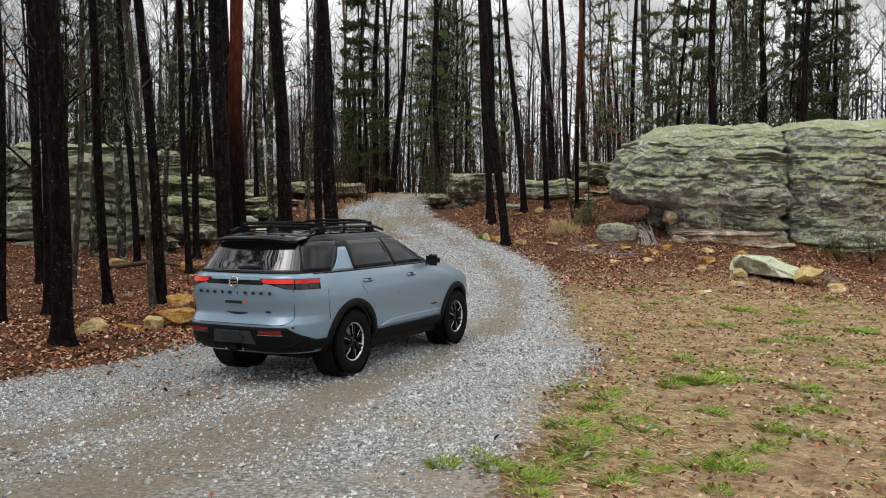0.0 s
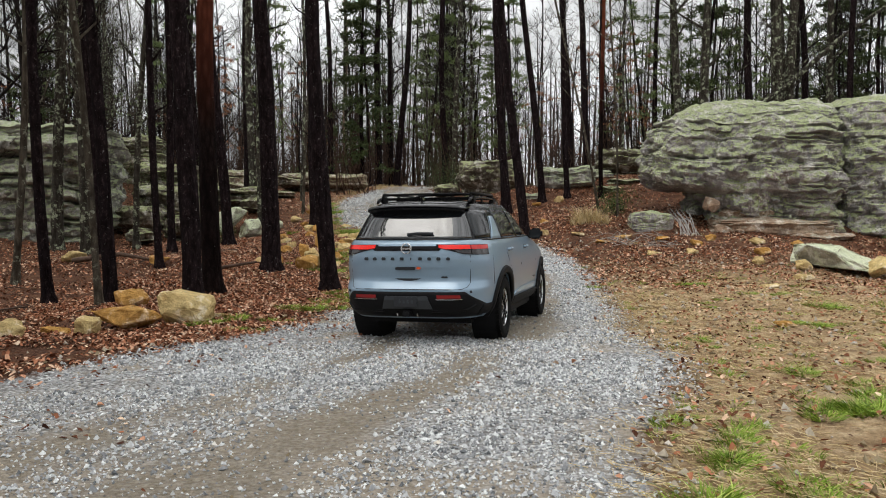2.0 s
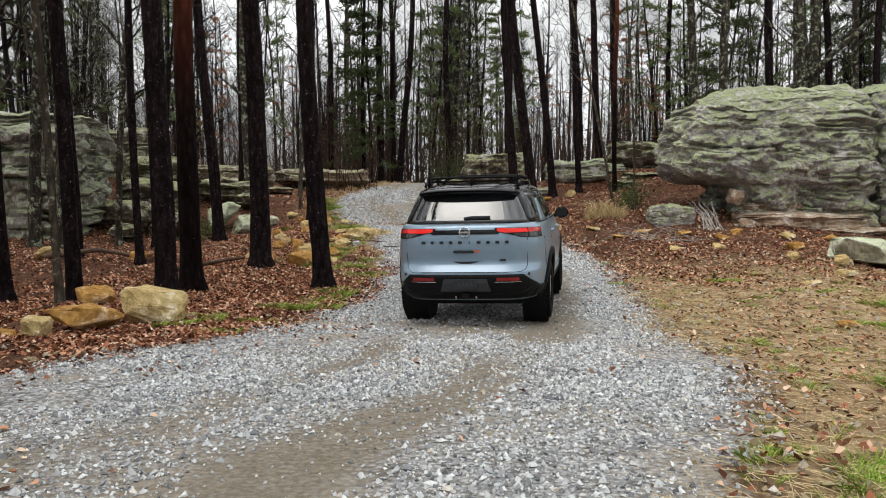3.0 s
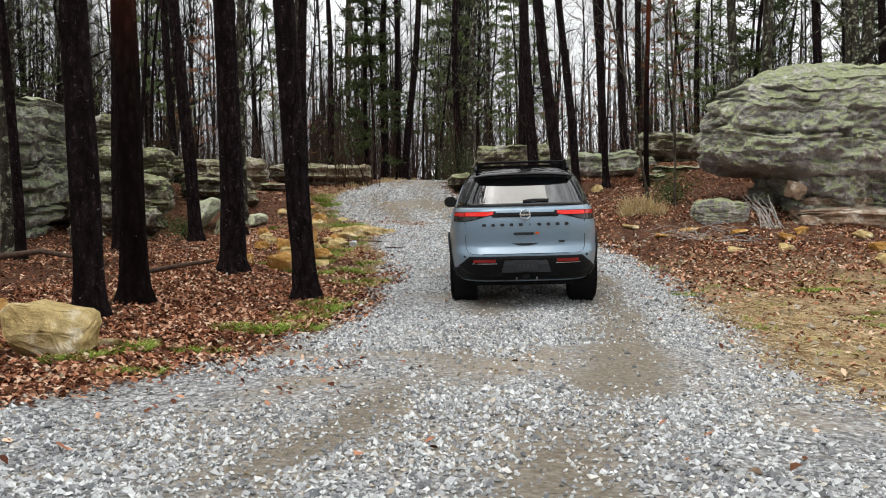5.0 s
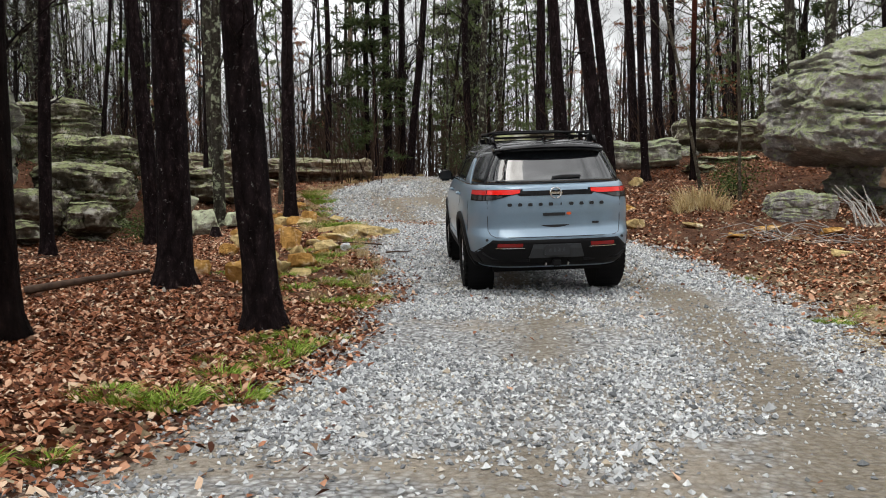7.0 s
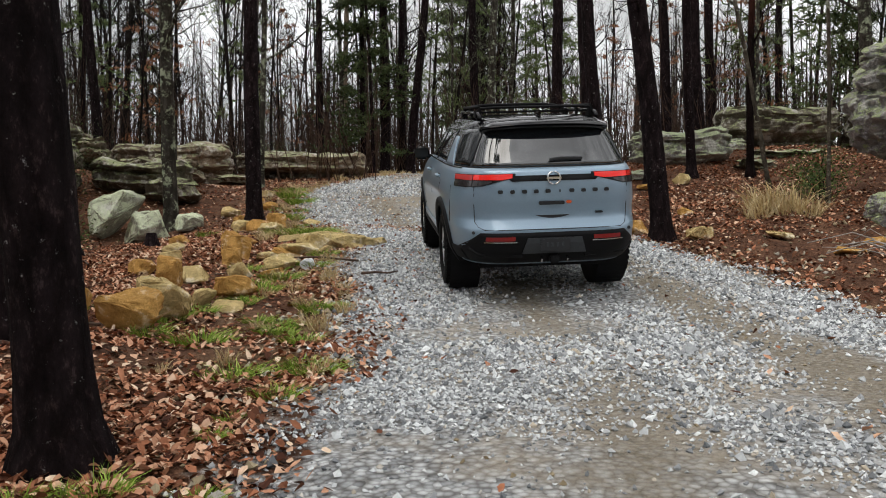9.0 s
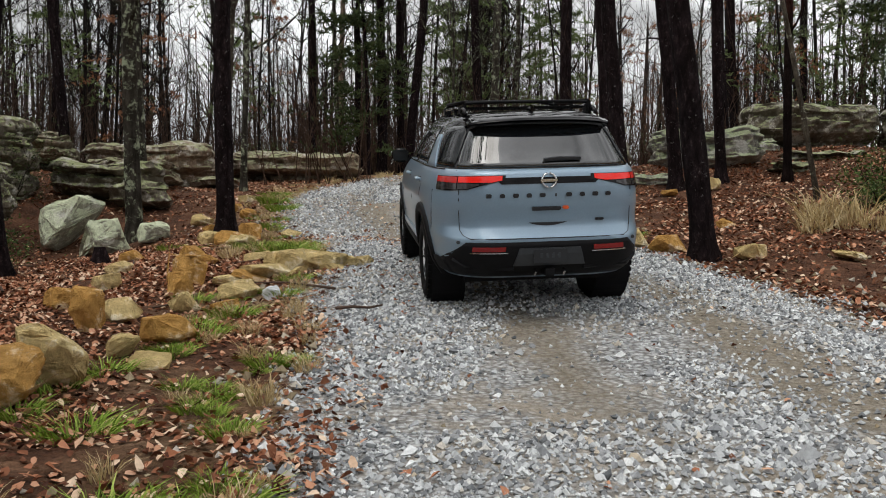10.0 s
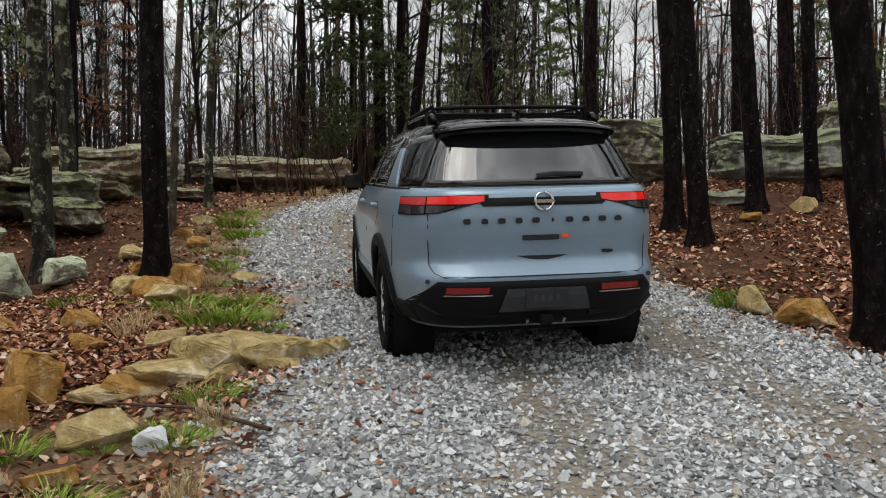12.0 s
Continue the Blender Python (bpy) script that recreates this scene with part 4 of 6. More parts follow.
OAKS = ((-6.8, 34.5, 0.3, 0.0), (-7.7, 37.2, 0.3, -0.02), (-6.37, 40.6, 0.17, 0.02), (-6.0, 17.9, 0.13, -0.08), (4.95, 33.2, 0.09, -0.2), (5.2, 31.2, 0.07, -0.03), 
        (15.3, 39.0, 0.34, 0.0), (17.6, 38.0, 0.34, -0.03), (14.0, 40.0, 0.36, -0.05), (-9.2, 21.5, 0.16, 0.06), (-11.2, 19.0, 0.2, -0.04), (-5.6, 36.2, 0.12, 0.04), (-8.9, 27.8, 0.18, 0.05), (-10.6, 28.6, 0.2, -0.02), (9.1, 38.4, 0.36, -0.04), (9.9, 38.0, 0.38, 0.02), (12.7, 38.0, 0.5, 0.01), (13.3, 38.4, 0.46, 0.04), (-11.3, 28.2, 0.34, 0.03), (-10.0, 27.0, 0.28, -0.03), (0.2, 51.0, 0.36, 0.03), (-5.9, 53.0, 0.2, 0.0), (1.0, 52.5, 0.22, 0.02))
for k, (x, y, w, lean) in enumerate(OAKS):
    tree("oak_tree", "bare lichen-spotted grey hardwood trunk with thin branches", x, y, 15, w, (lean, 0.015 * math.sin(k * 2.1)), SAPLING_BARK if w < 0.165 else OAK_BARK, 300 + k, "bare hardwoods by the track", 0.2, 14, 2.6, 0.7)
tree("dead_tree", "pale barkless dead trunk standing by the crest", -7.0, 62.0, 15, 0.36, (0.0, 0.0), PALE_BARK, 391, "", 0.5, 4, 0.8, 0.5, None, 1, 1)

# the wood beyond: a few models, copied
MODELS = []
for k in range(6):
    MODELS.append(tree("bare_tree", "slender bare grey forest tree", 0, 60 + k, 15 + k, 0.13 + 0.045 * (k % 3), (0.03 * math.sin(k * 2), 0.02), FAR_BARK if k % 3 else OAK_BARK, 400 + k, "forest behind the crest", 0.13, 26, 3.6, 0.75, None, 8, 4, 8, 16))
for k in range(2):
    MODELS.append(tree("pine_tree", "slender dark forest pine with thin crown", 0, 70 + k, 18, 0.28, (-0.02 + 0.04 * k, 0), PINE_BARK, 410 + k, "forest behind the crest", 0.2, 12, 1.0, 0.2, (NEEDLES, 0.6, 20, 2.8, 0.2, "dark green needles"), 2, 2, 8, 16))
MODELS.append(tree("young_pine", "young pine with soft light green boughs", 0, 80, 11, 0.14, (0.02, 0), FAR_BARK, 421, "young pines in the wood", 0.3, 6, 1.2, 0.3, (FRESH, 0.2, 46, 2.2, 0.17, "light green needles"), 2, 2, 8, 14))
MODELS.append(tree("cedar_tree", "dense dark green conifer", 0, 82, 13, 0.22, (0.0, 0), PINE_BARK, 422, "young pines in the wood", 0.3, 6, 1.2, 0.3, (NEEDLES, 0.08, 100, 2.2, 0.2, "dark green foliage"), 2, 2, 8, 14))
MODELS.append(tree("beech_tree", "thin young beech holding dry russet leaves", 0, 84, 7, 0.1, (0.02, 0), FAR_BARK, 423, "beeches in the wood", 0.2, 14, 1.6, 0.6, (RUSSET, 0.25, 18, 1.8, 0.1, "dry russet leaves"), 4, 2, 8, 14))
rng = random.Random(77)
taken = [(x, y) for x, y, _w, _l in PINES + OAKS]


def free(x, y, gap):
    return all((x - a) ** 2 + (y - b) ** 2 > gap * gap for a, b in taken)


def plant(model, x, y, size=1.0):
    ob = copy_thing(MODELS[model], pose(x, y, float(bumpy_z(x, y)[0]) - 0.08, rng.gauss(0, 2.6), rng.gauss(0, 2.6), rng.uniform(0, 360)))
    ob.scale = (size, size, size * rng.uniform(0.9, 1.15))
    taken.append((x, y))


for x, y, model, size in ((-5.0, 53.0, 9, 1.15), (-3.4, 54.5, 6, 1.2), (-4.4, 51.5, 9, 0.8), (-1.6, 57.0, 8, 1.1), (3.5, 58.0, 8, 1.0), (9.5, 46.0, 8, 1.1), (10.5, 48.5, 6, 1.0), (7.5, 47.0, 10, 1.1), (8.6, 44.5, 10, 0.9),
                          (12.5, 47.0, 9, 1.0), (-12.5, 52.0, 10, 1.2), (-9.0, 55.0, 10, 1.2), (-20.0, 52.0, 8, 1.2), (16.0, 46.0, 8, 1.2), (20.0, 44.0, 9, 1.0), (-1.2, 50.2, 0, 0.8), (-14, 47, 8, 1.0), (0.5, 64, 8, 1.3), (-12, 60, 8, 1.2), (12.5, 52, 8, 1.2), (15, 55, 8, 1.3), (18, 50, 8, 1.1), (7.0, 55, 10, 1.3), (11, 56, 10, 1.4), (-16, 56, 10, 1.3), (-24, 48, 10, 1.3), (21, 52, 9, 1.2)):
    plant(model, x, y, size)
count = 0
while count < 160:
    x, y = rng.uniform(-46, 46), rng.uniform(40, 88)
    if count > 130:
        x, y = rng.choice((rng.uniform(-34, -10), rng.uniform(13, 34))), rng.uniform(22, 50)
    if abs(x) > 0.62 * y + 4 or road_mask(x, y, 1.0) > 0.05 or (4 < x < 24 and y < 37.5) or (-21 < x < -8 and 28 < y < 35) or (x > 3 and y < 37) or not free(x, y, 1.1):
        continue
    pick = rng.random()
    plant(rng.randrange(6) if pick < 0.86 else rng.choice((6, 7)) if pick < 0.93 else rng.choice((8, 9, 10)), x, y, rng.choice((0.5, 0.6, 0.7, 0.85, 1.0)))
    count += 1
for _ in range(44):
    x, y = rng.uniform(-30, -7.5), rng.uniform(37, 72)
    if x < -0.1 * y - 2 and free(x, y, 1.0):
        plant(rng.randrange(6), x, y, rng.choice((0.55, 0.7, 0.85, 1.0)))
# brushwood along the crest
brush = []
for k in range(3):
    gen = random.Random(500 + k)
    verts, faces = [], []
    for _ in range(26):
        q, r = gen.uniform(0, 6.3), 1.3 * math.sqrt(gen.random())
        path, d = branch_path(gen, (r * math.cos(q), r * math.sin(q), -0.05), (gen.gauss(0, 0.2), gen.gauss(0, 0.2), 1), gen.uniform(1.2, 4.5), 4, 0.02, 0.12)
        tube(path, [0.016, 0.013, 0.01, 0.007, 0.003], 3, verts, faces)
        for _ in range(5):
            p2, _d = branch_path(gen, path[gen.randint(1, 4)], d + np.array([gen.gauss(0, 0.6), gen.gauss(0, 0.6), 0.2]), gen.uniform(0.4, 1.1), 2, 0.03, 0.2)
            tube(p2, [0.006, 0.004, 0.002], 3, verts, faces)
    brush.append(mesh_of("brushwood", verts, faces, BRUSH))
for _ in range(150):
    x, y = rng.uniform(-34, 34), rng.uniform(42, 66)
    if road_mask(x, y, 1.0) > 0.05 or abs(x + 2.4) < 1.4 and y < 52:
        continue
    ob = tagged(new("brushwood", rng.choice(brush)), "thicket of thin leafless brown saplings", "brushwood", "brushwood along the crest", "stuff")
    ob.matrix_basis = pose(x, y, float(bumpy_z(x, y)[0]), 0, 0, rng.uniform(0, 360)) @ Matrix.Diagonal((1.2, 1.2, rng.uniform(0.7, 1.3), 1))
for _ in range(22):
    x, y = rng.uniform(-9, 5), rng.uniform(55, 74)
    ob = tagged(new("brushwood", rng.choice(brush)), "thicket of thin leafless brown saplings", "brushwood", "brushwood along the crest", "stuff")
    ob.matrix_basis = pose(x, y, float(bumpy_z(x, y)[0]), 0, 0, rng.uniform(0, 360)) @ Matrix.Diagonal((1.3, 1.3, rng.uniform(1.0, 1.7), 1))
for x, y, model, size in ((-2.4, 60.0, 8, 1.2), (-0.6, 66.0, 8, 1.3), (1.6, 61.0, 8, 1.15), (4.5, 66.0, 8, 1.3)):
    plant(model, x, y, size)
# unseen trees added behind the camera for the car's rear glass to mirror
count = 0
while count < 60:
    x, y = rng.uniform(-40, 40), rng.uniform(-48, -9)
    if road_mask(x, y, 1.0) > 0.05 or not free(x, y, 2.5):
        continue
    plant(rng.randrange(8), x, y, rng.uniform(0.8, 1.2))
    count += 1

# unseen trees added beside the start of the track to darken the glass reflections
for x, y in ((-9, 2), (-12, 6), (-8.5, -4), (-14, 0), (-11, 10), (-16, 8), (-13, 13), (-10, -8), (-18, 3), (-7.5, 4.5), (-9.5, 7.5), (9, -3), (13, 1), (11, -7), (16, 5), (18, -4), (-8.2, 9.5), (-10.5, 12.2), (-12.2, 8.4), (-14.5, 10.5), (-16.5, 12), (-9.3, 10.9), (-18.5, 9.5), (-13.6, 6.2), (-20, 12), (-11.2, 5.2)):
    plant(rng.choice((0, 1, 2, 4, 6, 7, 7)), x, y, 1.1)

# the far wood: thin stems past counting
gen = random.Random(31)
verts, faces = [], []
for _ in range(620):
    x, y = gen.uniform(-75, 75), gen.uniform(80, 130)
    z = 2.2
    h, r = gen.uniform(12, 20), gen.uniform(0.08, 0.17)
    lx, ly = gen.gauss(0, 0.5), gen.gauss(0, 0.5)
    path = [np.array([x + lx * k / 3, y + ly * k / 3, z + h * k / 3]) for k in range(4)]
    tube(path, [r, r * 0.8, r * 0.55, r * 0.2], 4, verts, faces)
    for _b in range(9):
        f = gen.uniform(0.25, 0.95)
        s = path[0] + (path[3] - path[0]) * f
        q = gen.uniform(0, 6.3)
        p2, _d = branch_path(gen, s, np.array([math.cos(q), math.sin(q), gen.uniform(0.4, 1.3)]), gen.uniform(1.2, 3.2), 2, 0.05, 0.2)
        tube(p2, [0.035, 0.025, 0.012], 3, verts, faces)
tagged(new("far_wood", mesh_of("far_wood", verts, faces, HAZY_BARK)), "distant wood of thin leafless stems", "woods", kind="stuff")


# ---- the car: x right, y forward, z up, from the ground under its tail ----
PAINT = plain("blue-grey car paint", (0.218, 0.312, 0.405), 0.28, 0.2, wear=0.04, scale=60)
PAINT.node_tree.nodes["Principled BSDF"].inputs["Coat Weight"].default_value = 0.6
GLOSS = plain("black gloss paint", (0.004, 0.004, 0.005), 0.1, wear=0.1, scale=20)
GLOSS.node_tree.nodes["Principled BSDF"].inputs["Specular IOR Level"].default_value = 0.22
CLADDING = plain("black moulded plastic", (0.008, 0.008, 0.009), 0.6, wear=0.2, scale=120, bump=0.1)
RUBBER = plain("tyre rubber", (0.007, 0.007, 0.007), 0.85, wear=0.35, scale=40, bump=0.3)
GLASS = plain("dark tinted glass", (0.01, 0.012, 0.014), 0.03, wear=0.1, scale=3)
GLASS.node_tree.nodes["Principled BSDF"].inputs["IOR"].default_value = 1.36
REAR_GLASS = plain("dark tinted rear glass", (0.008, 0.01, 0.012), 0.03, wear=0.1, scale=3)
REAR_GLASS.node_tree.nodes["Principled BSDF"].inputs["IOR"].default_value = 1.95
for dull in (CLADDING, RUBBER):
    dull.node_tree.nodes["Principled BSDF"].inputs["Specular IOR Level"].default_value = 0.1
RED_LENS = plain("red lamp lens", (0.5, 0.012, 0.01), 0.12, wear=0.1, scale=60)
DIM_LENS = plain("dark red lens", (0.2, 0.01, 0.01), 0.12, wear=0.1, scale=60)
CLEAR_LENS = plain("smoked clear lens", (0.03, 0.026, 0.028), 0.1, wear=0.7, scale=25)
CHROME = plain("bright metal trim", (0.62, 0.63, 0.64), 0.2, 1.0, wear=0.1)
MACHINED = plain("machined wheel face", (0.78, 0.78, 0.8), 0.4, 1.0, wear=0.15)
DARK_TRIM = plain("dark badge plastic", (0.012, 0.014, 0.018), 0.35, wear=0.1)
ORANGE = plain("orange badge", (0.65, 0.1, 0.02), 0.4, wear=0.1)
GREY_PANEL = plain("dark grey panel", (0.026, 0.03, 0.036), 0.5, wear=0.12)
glow, gn, gl, gb = material("lit tail lamp", 0.15)
gb.inputs["Base Color"].default_value = (0.6, 0.012, 0.008, 1)
gb.inputs["Emission Color"].default_value, gb.inputs["Emission Strength"].default_value = (1.0, 0.012, 0.006, 1), 0.2

# levels: height, rear end, front end, half width
LOWER = ((0.33, 0.2, 4.78, 0.87), (0.38, 0.12, 4.85, 0.915), (0.46, 0.05, 4.92, 0.95), (0.56, 0.01, 4.97, 0.962), (0.64, 0.0, 4.98, 0.97), (0.685, 0.0, 4.98, 0.974), (0.705, 0.014, 4.98, 0.976), (0.765, 0.082, 4.97, 0.981),
         (0.79, 0.094, 4.97, 0.983), (0.85, 0.09, 4.96, 0.984), (0.93, 0.055, 4.94, 0.98), (0.98, 0.04, 4.9, 0.975), (1.05, 0.034, 4.72, 0.968), (1.11, 0.034, 4.5, 0.958), (1.17, 0.04, 4.2, 0.947), (1.225, 0.054, 3.85, 0.932),
         (1.25, 0.075, 3.7, 0.921), (1.268, 0.115, 3.62, 0.906), (1.272, 0.2, 3.5, 0.86))
UPPER = ((1.25, 0.1, 3.6, 0.905), (1.3, 0.145, 3.5, 0.886), (1.4, 0.225, 3.24, 0.85), (1.5, 0.3, 2.98, 0.81), (1.58, 0.36, 2.78, 0.772), (1.65, 0.41, 2.58, 0.732), (1.7, 0.46, 2.42, 0.688), (1.73, 0.55, 2.28, 0.63), (1.752, 0.75, 2.1, 0.52), (1.762, 1.0, 1.9, 0.36))
MIDDLE, SQUARE = 2.2, 5.0


def level(table, z):
    zs = [q[0] for q in table]
    return tuple(float(np.interp(z, zs, [q[k] for q in table])) for k in (1, 2, 3))


def side_x(table, y, z):
    r, f, w = level(table, z)
    l = MIDDLE - r if y < MIDDLE else f - MIDDLE
    return w * max(1 - min(abs((y - MIDDLE) / l), 0.999) ** SQUARE, 0.0) ** (1 / SQUARE)


def rear_y(table, x, z):
    r, f, w = level(table, z)
    return MIDDLE - (MIDDLE - r) * max(1 - min(abs(x / w), 0.999) ** SQUARE, 0.0) ** (1 / SQUARE)


def corner(table, angle, z):
    """A point of the rear quarter: 0 is the middle of the tail, 90 the side."""
    r, f, w = level(table, z)
    a = radians(angle)
    return w * math.sin(a) ** (2 / SQUARE), MIDDLE - (MIDDLE - r) * math.cos(a) ** (2 / SQUARE)


def shell(table, count=140):
    bm = bmesh.new()
    rings = []
    for z, r, f, w in table:
        a = np.linspace(0, 2 * math.pi, 1600, endpoint=False)
        x = w * np.sign(np.cos(a)) * np.abs(np.cos(a)) ** (2 / SQUARE)
        s = np.sin(a)
        y = MIDDLE + np.where(s > 0, f - MIDDLE, MIDDLE - r) * np.sign(s) * np.abs(s) ** (2 / SQUARE)
        q = np.concatenate([[0], np.cumsum(np.hypot(np.diff(x), np.diff(y)))])
        at = np.linspace(0, q[-1] + math.hypot(x[0] - x[-1], y[0] - y[-1]), count, endpoint=False)
        x, y = np.interp(at, q, x), np.interp(at, q, y)
        rings.append([bm.verts.new((float(u), float(v), z)) for u, v in zip(x, y)])
    for a, b in zip(rings, rings[1:]):
        for i in range(count):
            j = (i + 1) % count
            bm.faces.new((a[i], a[j], b[j], b[i]))
    bm.faces.new(rings[0][::-1])
    bm.faces.new(rings[-1])
    return bm


def sheet(points, thick=0.012, out=(0, -1, 0)):
    """A plate through a grid of points, thickened against the way out."""
    bm = bmesh.new()
    rows = [[bm.verts.new(p) for p in row] for row in points]
    for a, b in zip(rows, rows[1:]):
        for i in range(len(a) - 1):
            bm.faces.new((a[i], a[i + 1], b[i + 1], b[i]))
    bmesh.ops.recalc_face_normals(bm, faces=bm.faces[:])
    n = sum((f.normal for f in bm.faces), Vector())
    if n.dot(Vector(out)) < 0:
        bmesh.ops.reverse_faces(bm, faces=bm.faces[:])
    back = bmesh.ops.duplicate(bm, geom=bm.verts[:] + bm.edges[:] + bm.faces[:])
    new_faces = [g for g in back["geom"] if isinstance(g, bmesh.types.BMFace)]
    new_verts = [g for g in back["geom"] if isinstance(g, bmesh.types.BMVert)]
    bmesh.ops.reverse_faces(bm, faces=new_faces)
    bmesh.ops.translate(bm, verts=new_verts, vec=-Vector(out).normalized() * thick)
    edges = [e for e in bm.edges if len(e.link_faces) == 1]
    bmesh.ops.bridge_loops(bm, edges=edges)
    return bm


def tail_sheet(table, outline, off=0.006, thick=0.012, nx=24, nz=6):
    """outline: rows of (z, x from, x to) from below upwards, laid on the tail."""
    zs = [q[0] for q in outline]
    grid = []
    for i in range(nz + 1):
        z = zs[0] + (zs[-1] - zs[0]) * i / nz
        a, b = (float(np.interp(z, zs, [q[k] for q in outline])) for k in (1, 2))
        grid.append([(x, rear_y(table, x, z) - off, z) for x in np.linspace(a, b, nx + 1)])
    return sheet(grid, thick)


def side_sheet(table, outline, side, off=0.005, thick=0.012, ny=12, nz=6):
    """outline: rows of (z, y from, y to) from below upwards, laid on the flank."""
    zs = [q[0] for q in outline]
    grid = []
    for i in range(nz + 1):
        z = zs[0] + (zs[-1] - zs[0]) * i / nz
        a, b = (float(np.interp(z, zs, [q[k] for q in outline])) for k in (1, 2))
        grid.append([(side * (side_x(table, y, z) + off), y, z) for y in np.linspace(a, b, ny + 1)])
    return sheet(grid, thick, (side, 0, 0))


def rod(points, radius, sides=8):
    verts, faces = [], []
    tube(points, [radius] * len(points), sides, verts, faces)
    bm = bmesh.new()
    vs = [bm.verts.new(p) for p in verts]
    for f in faces:
        bm.faces.new([vs[i] for i in f])
    bm.faces.new(vs[:sides])
    bm.faces.new(vs[-sides:][::-1])
    bmesh.ops.recalc_face_normals(bm, faces=bm.faces[:])
    return bm


def block(sx, sy, sz, at, bevel=0.01, taper=1.0):
    bm = bmesh.new()
    bmesh.ops.create_cube(bm, size=1.0)
    for v in bm.verts:
        k = taper if v.co.z > 0 else 1.0
        v.co = Vector((v.co.x * sx * k, v.co.y * sy, v.co.z * sz))
    bmesh.ops.bevel(bm, geom=bm.edges[:], offset=bevel, segments=2, affect="EDGES")
    bmesh.ops.translate(bm, verts=bm.verts, vec=at)
    return bm


def lathe(profile, steps=48):
    """Turns rows of (x, radius) about the x axis."""
    bm = bmesh.new()
    rings = []
    for x, r in profile:
        rings.append([bm.verts.new((x, r * math.cos(2 * math.pi * k / steps), r * math.sin(2 * math.pi * k / steps))) for k in range(steps)])
    for a, b in zip(rings, rings[1:]):
        for k in range(steps):
            j = (k + 1) % steps
            bm.faces.new((a[k], a[j], b[j], b[k]))
    bmesh.ops.recalc_face_normals(bm, faces=bm.faces[:])
    return bm


def cut_wells(ob):
    """Cuts the four wheel wells out of the body."""
    cutters = []
    for y in (1.13, 4.03):
        bm = bmesh.new()
        bmesh.ops.create_cone(bm, cap_ends=True, segments=64, radius1=0.455, radius2=0.455, depth=3.0, matrix=pose(0, y, 0.385, 0, 90, 0))
        me = bpy.data.meshes.new("well")
        bm.to_mesh(me)
        bm.free()
        c = new("well", me)
        cutters.append(c)
        m = ob.modifiers.new("well", "BOOLEAN")
        m.operation, m.object, m.solver = "DIFFERENCE", c, "EXACT"
    bpy.context.view_layer.update()
    done = bpy.data.meshes.new_from_object(ob.evaluated_get(bpy.context.evaluated_depsgraph_get()))
    ob.modifiers.clear()
    ob.data = done
    for c in cutters:
        bpy.data.objects.remove(c)


def smooth_by_angle(ob, degrees=32):
    bm = bmesh.new()
    bm.from_mesh(ob.data)
    for f in bm.faces:
        f.smooth = True
    for e in bm.edges:
        if len(e.link_faces) == 2 and e.calc_face_angle(0) > radians(degrees):
            e.smooth = False
    bm.to_mesh(ob.data)
    bm.free()
    return ob


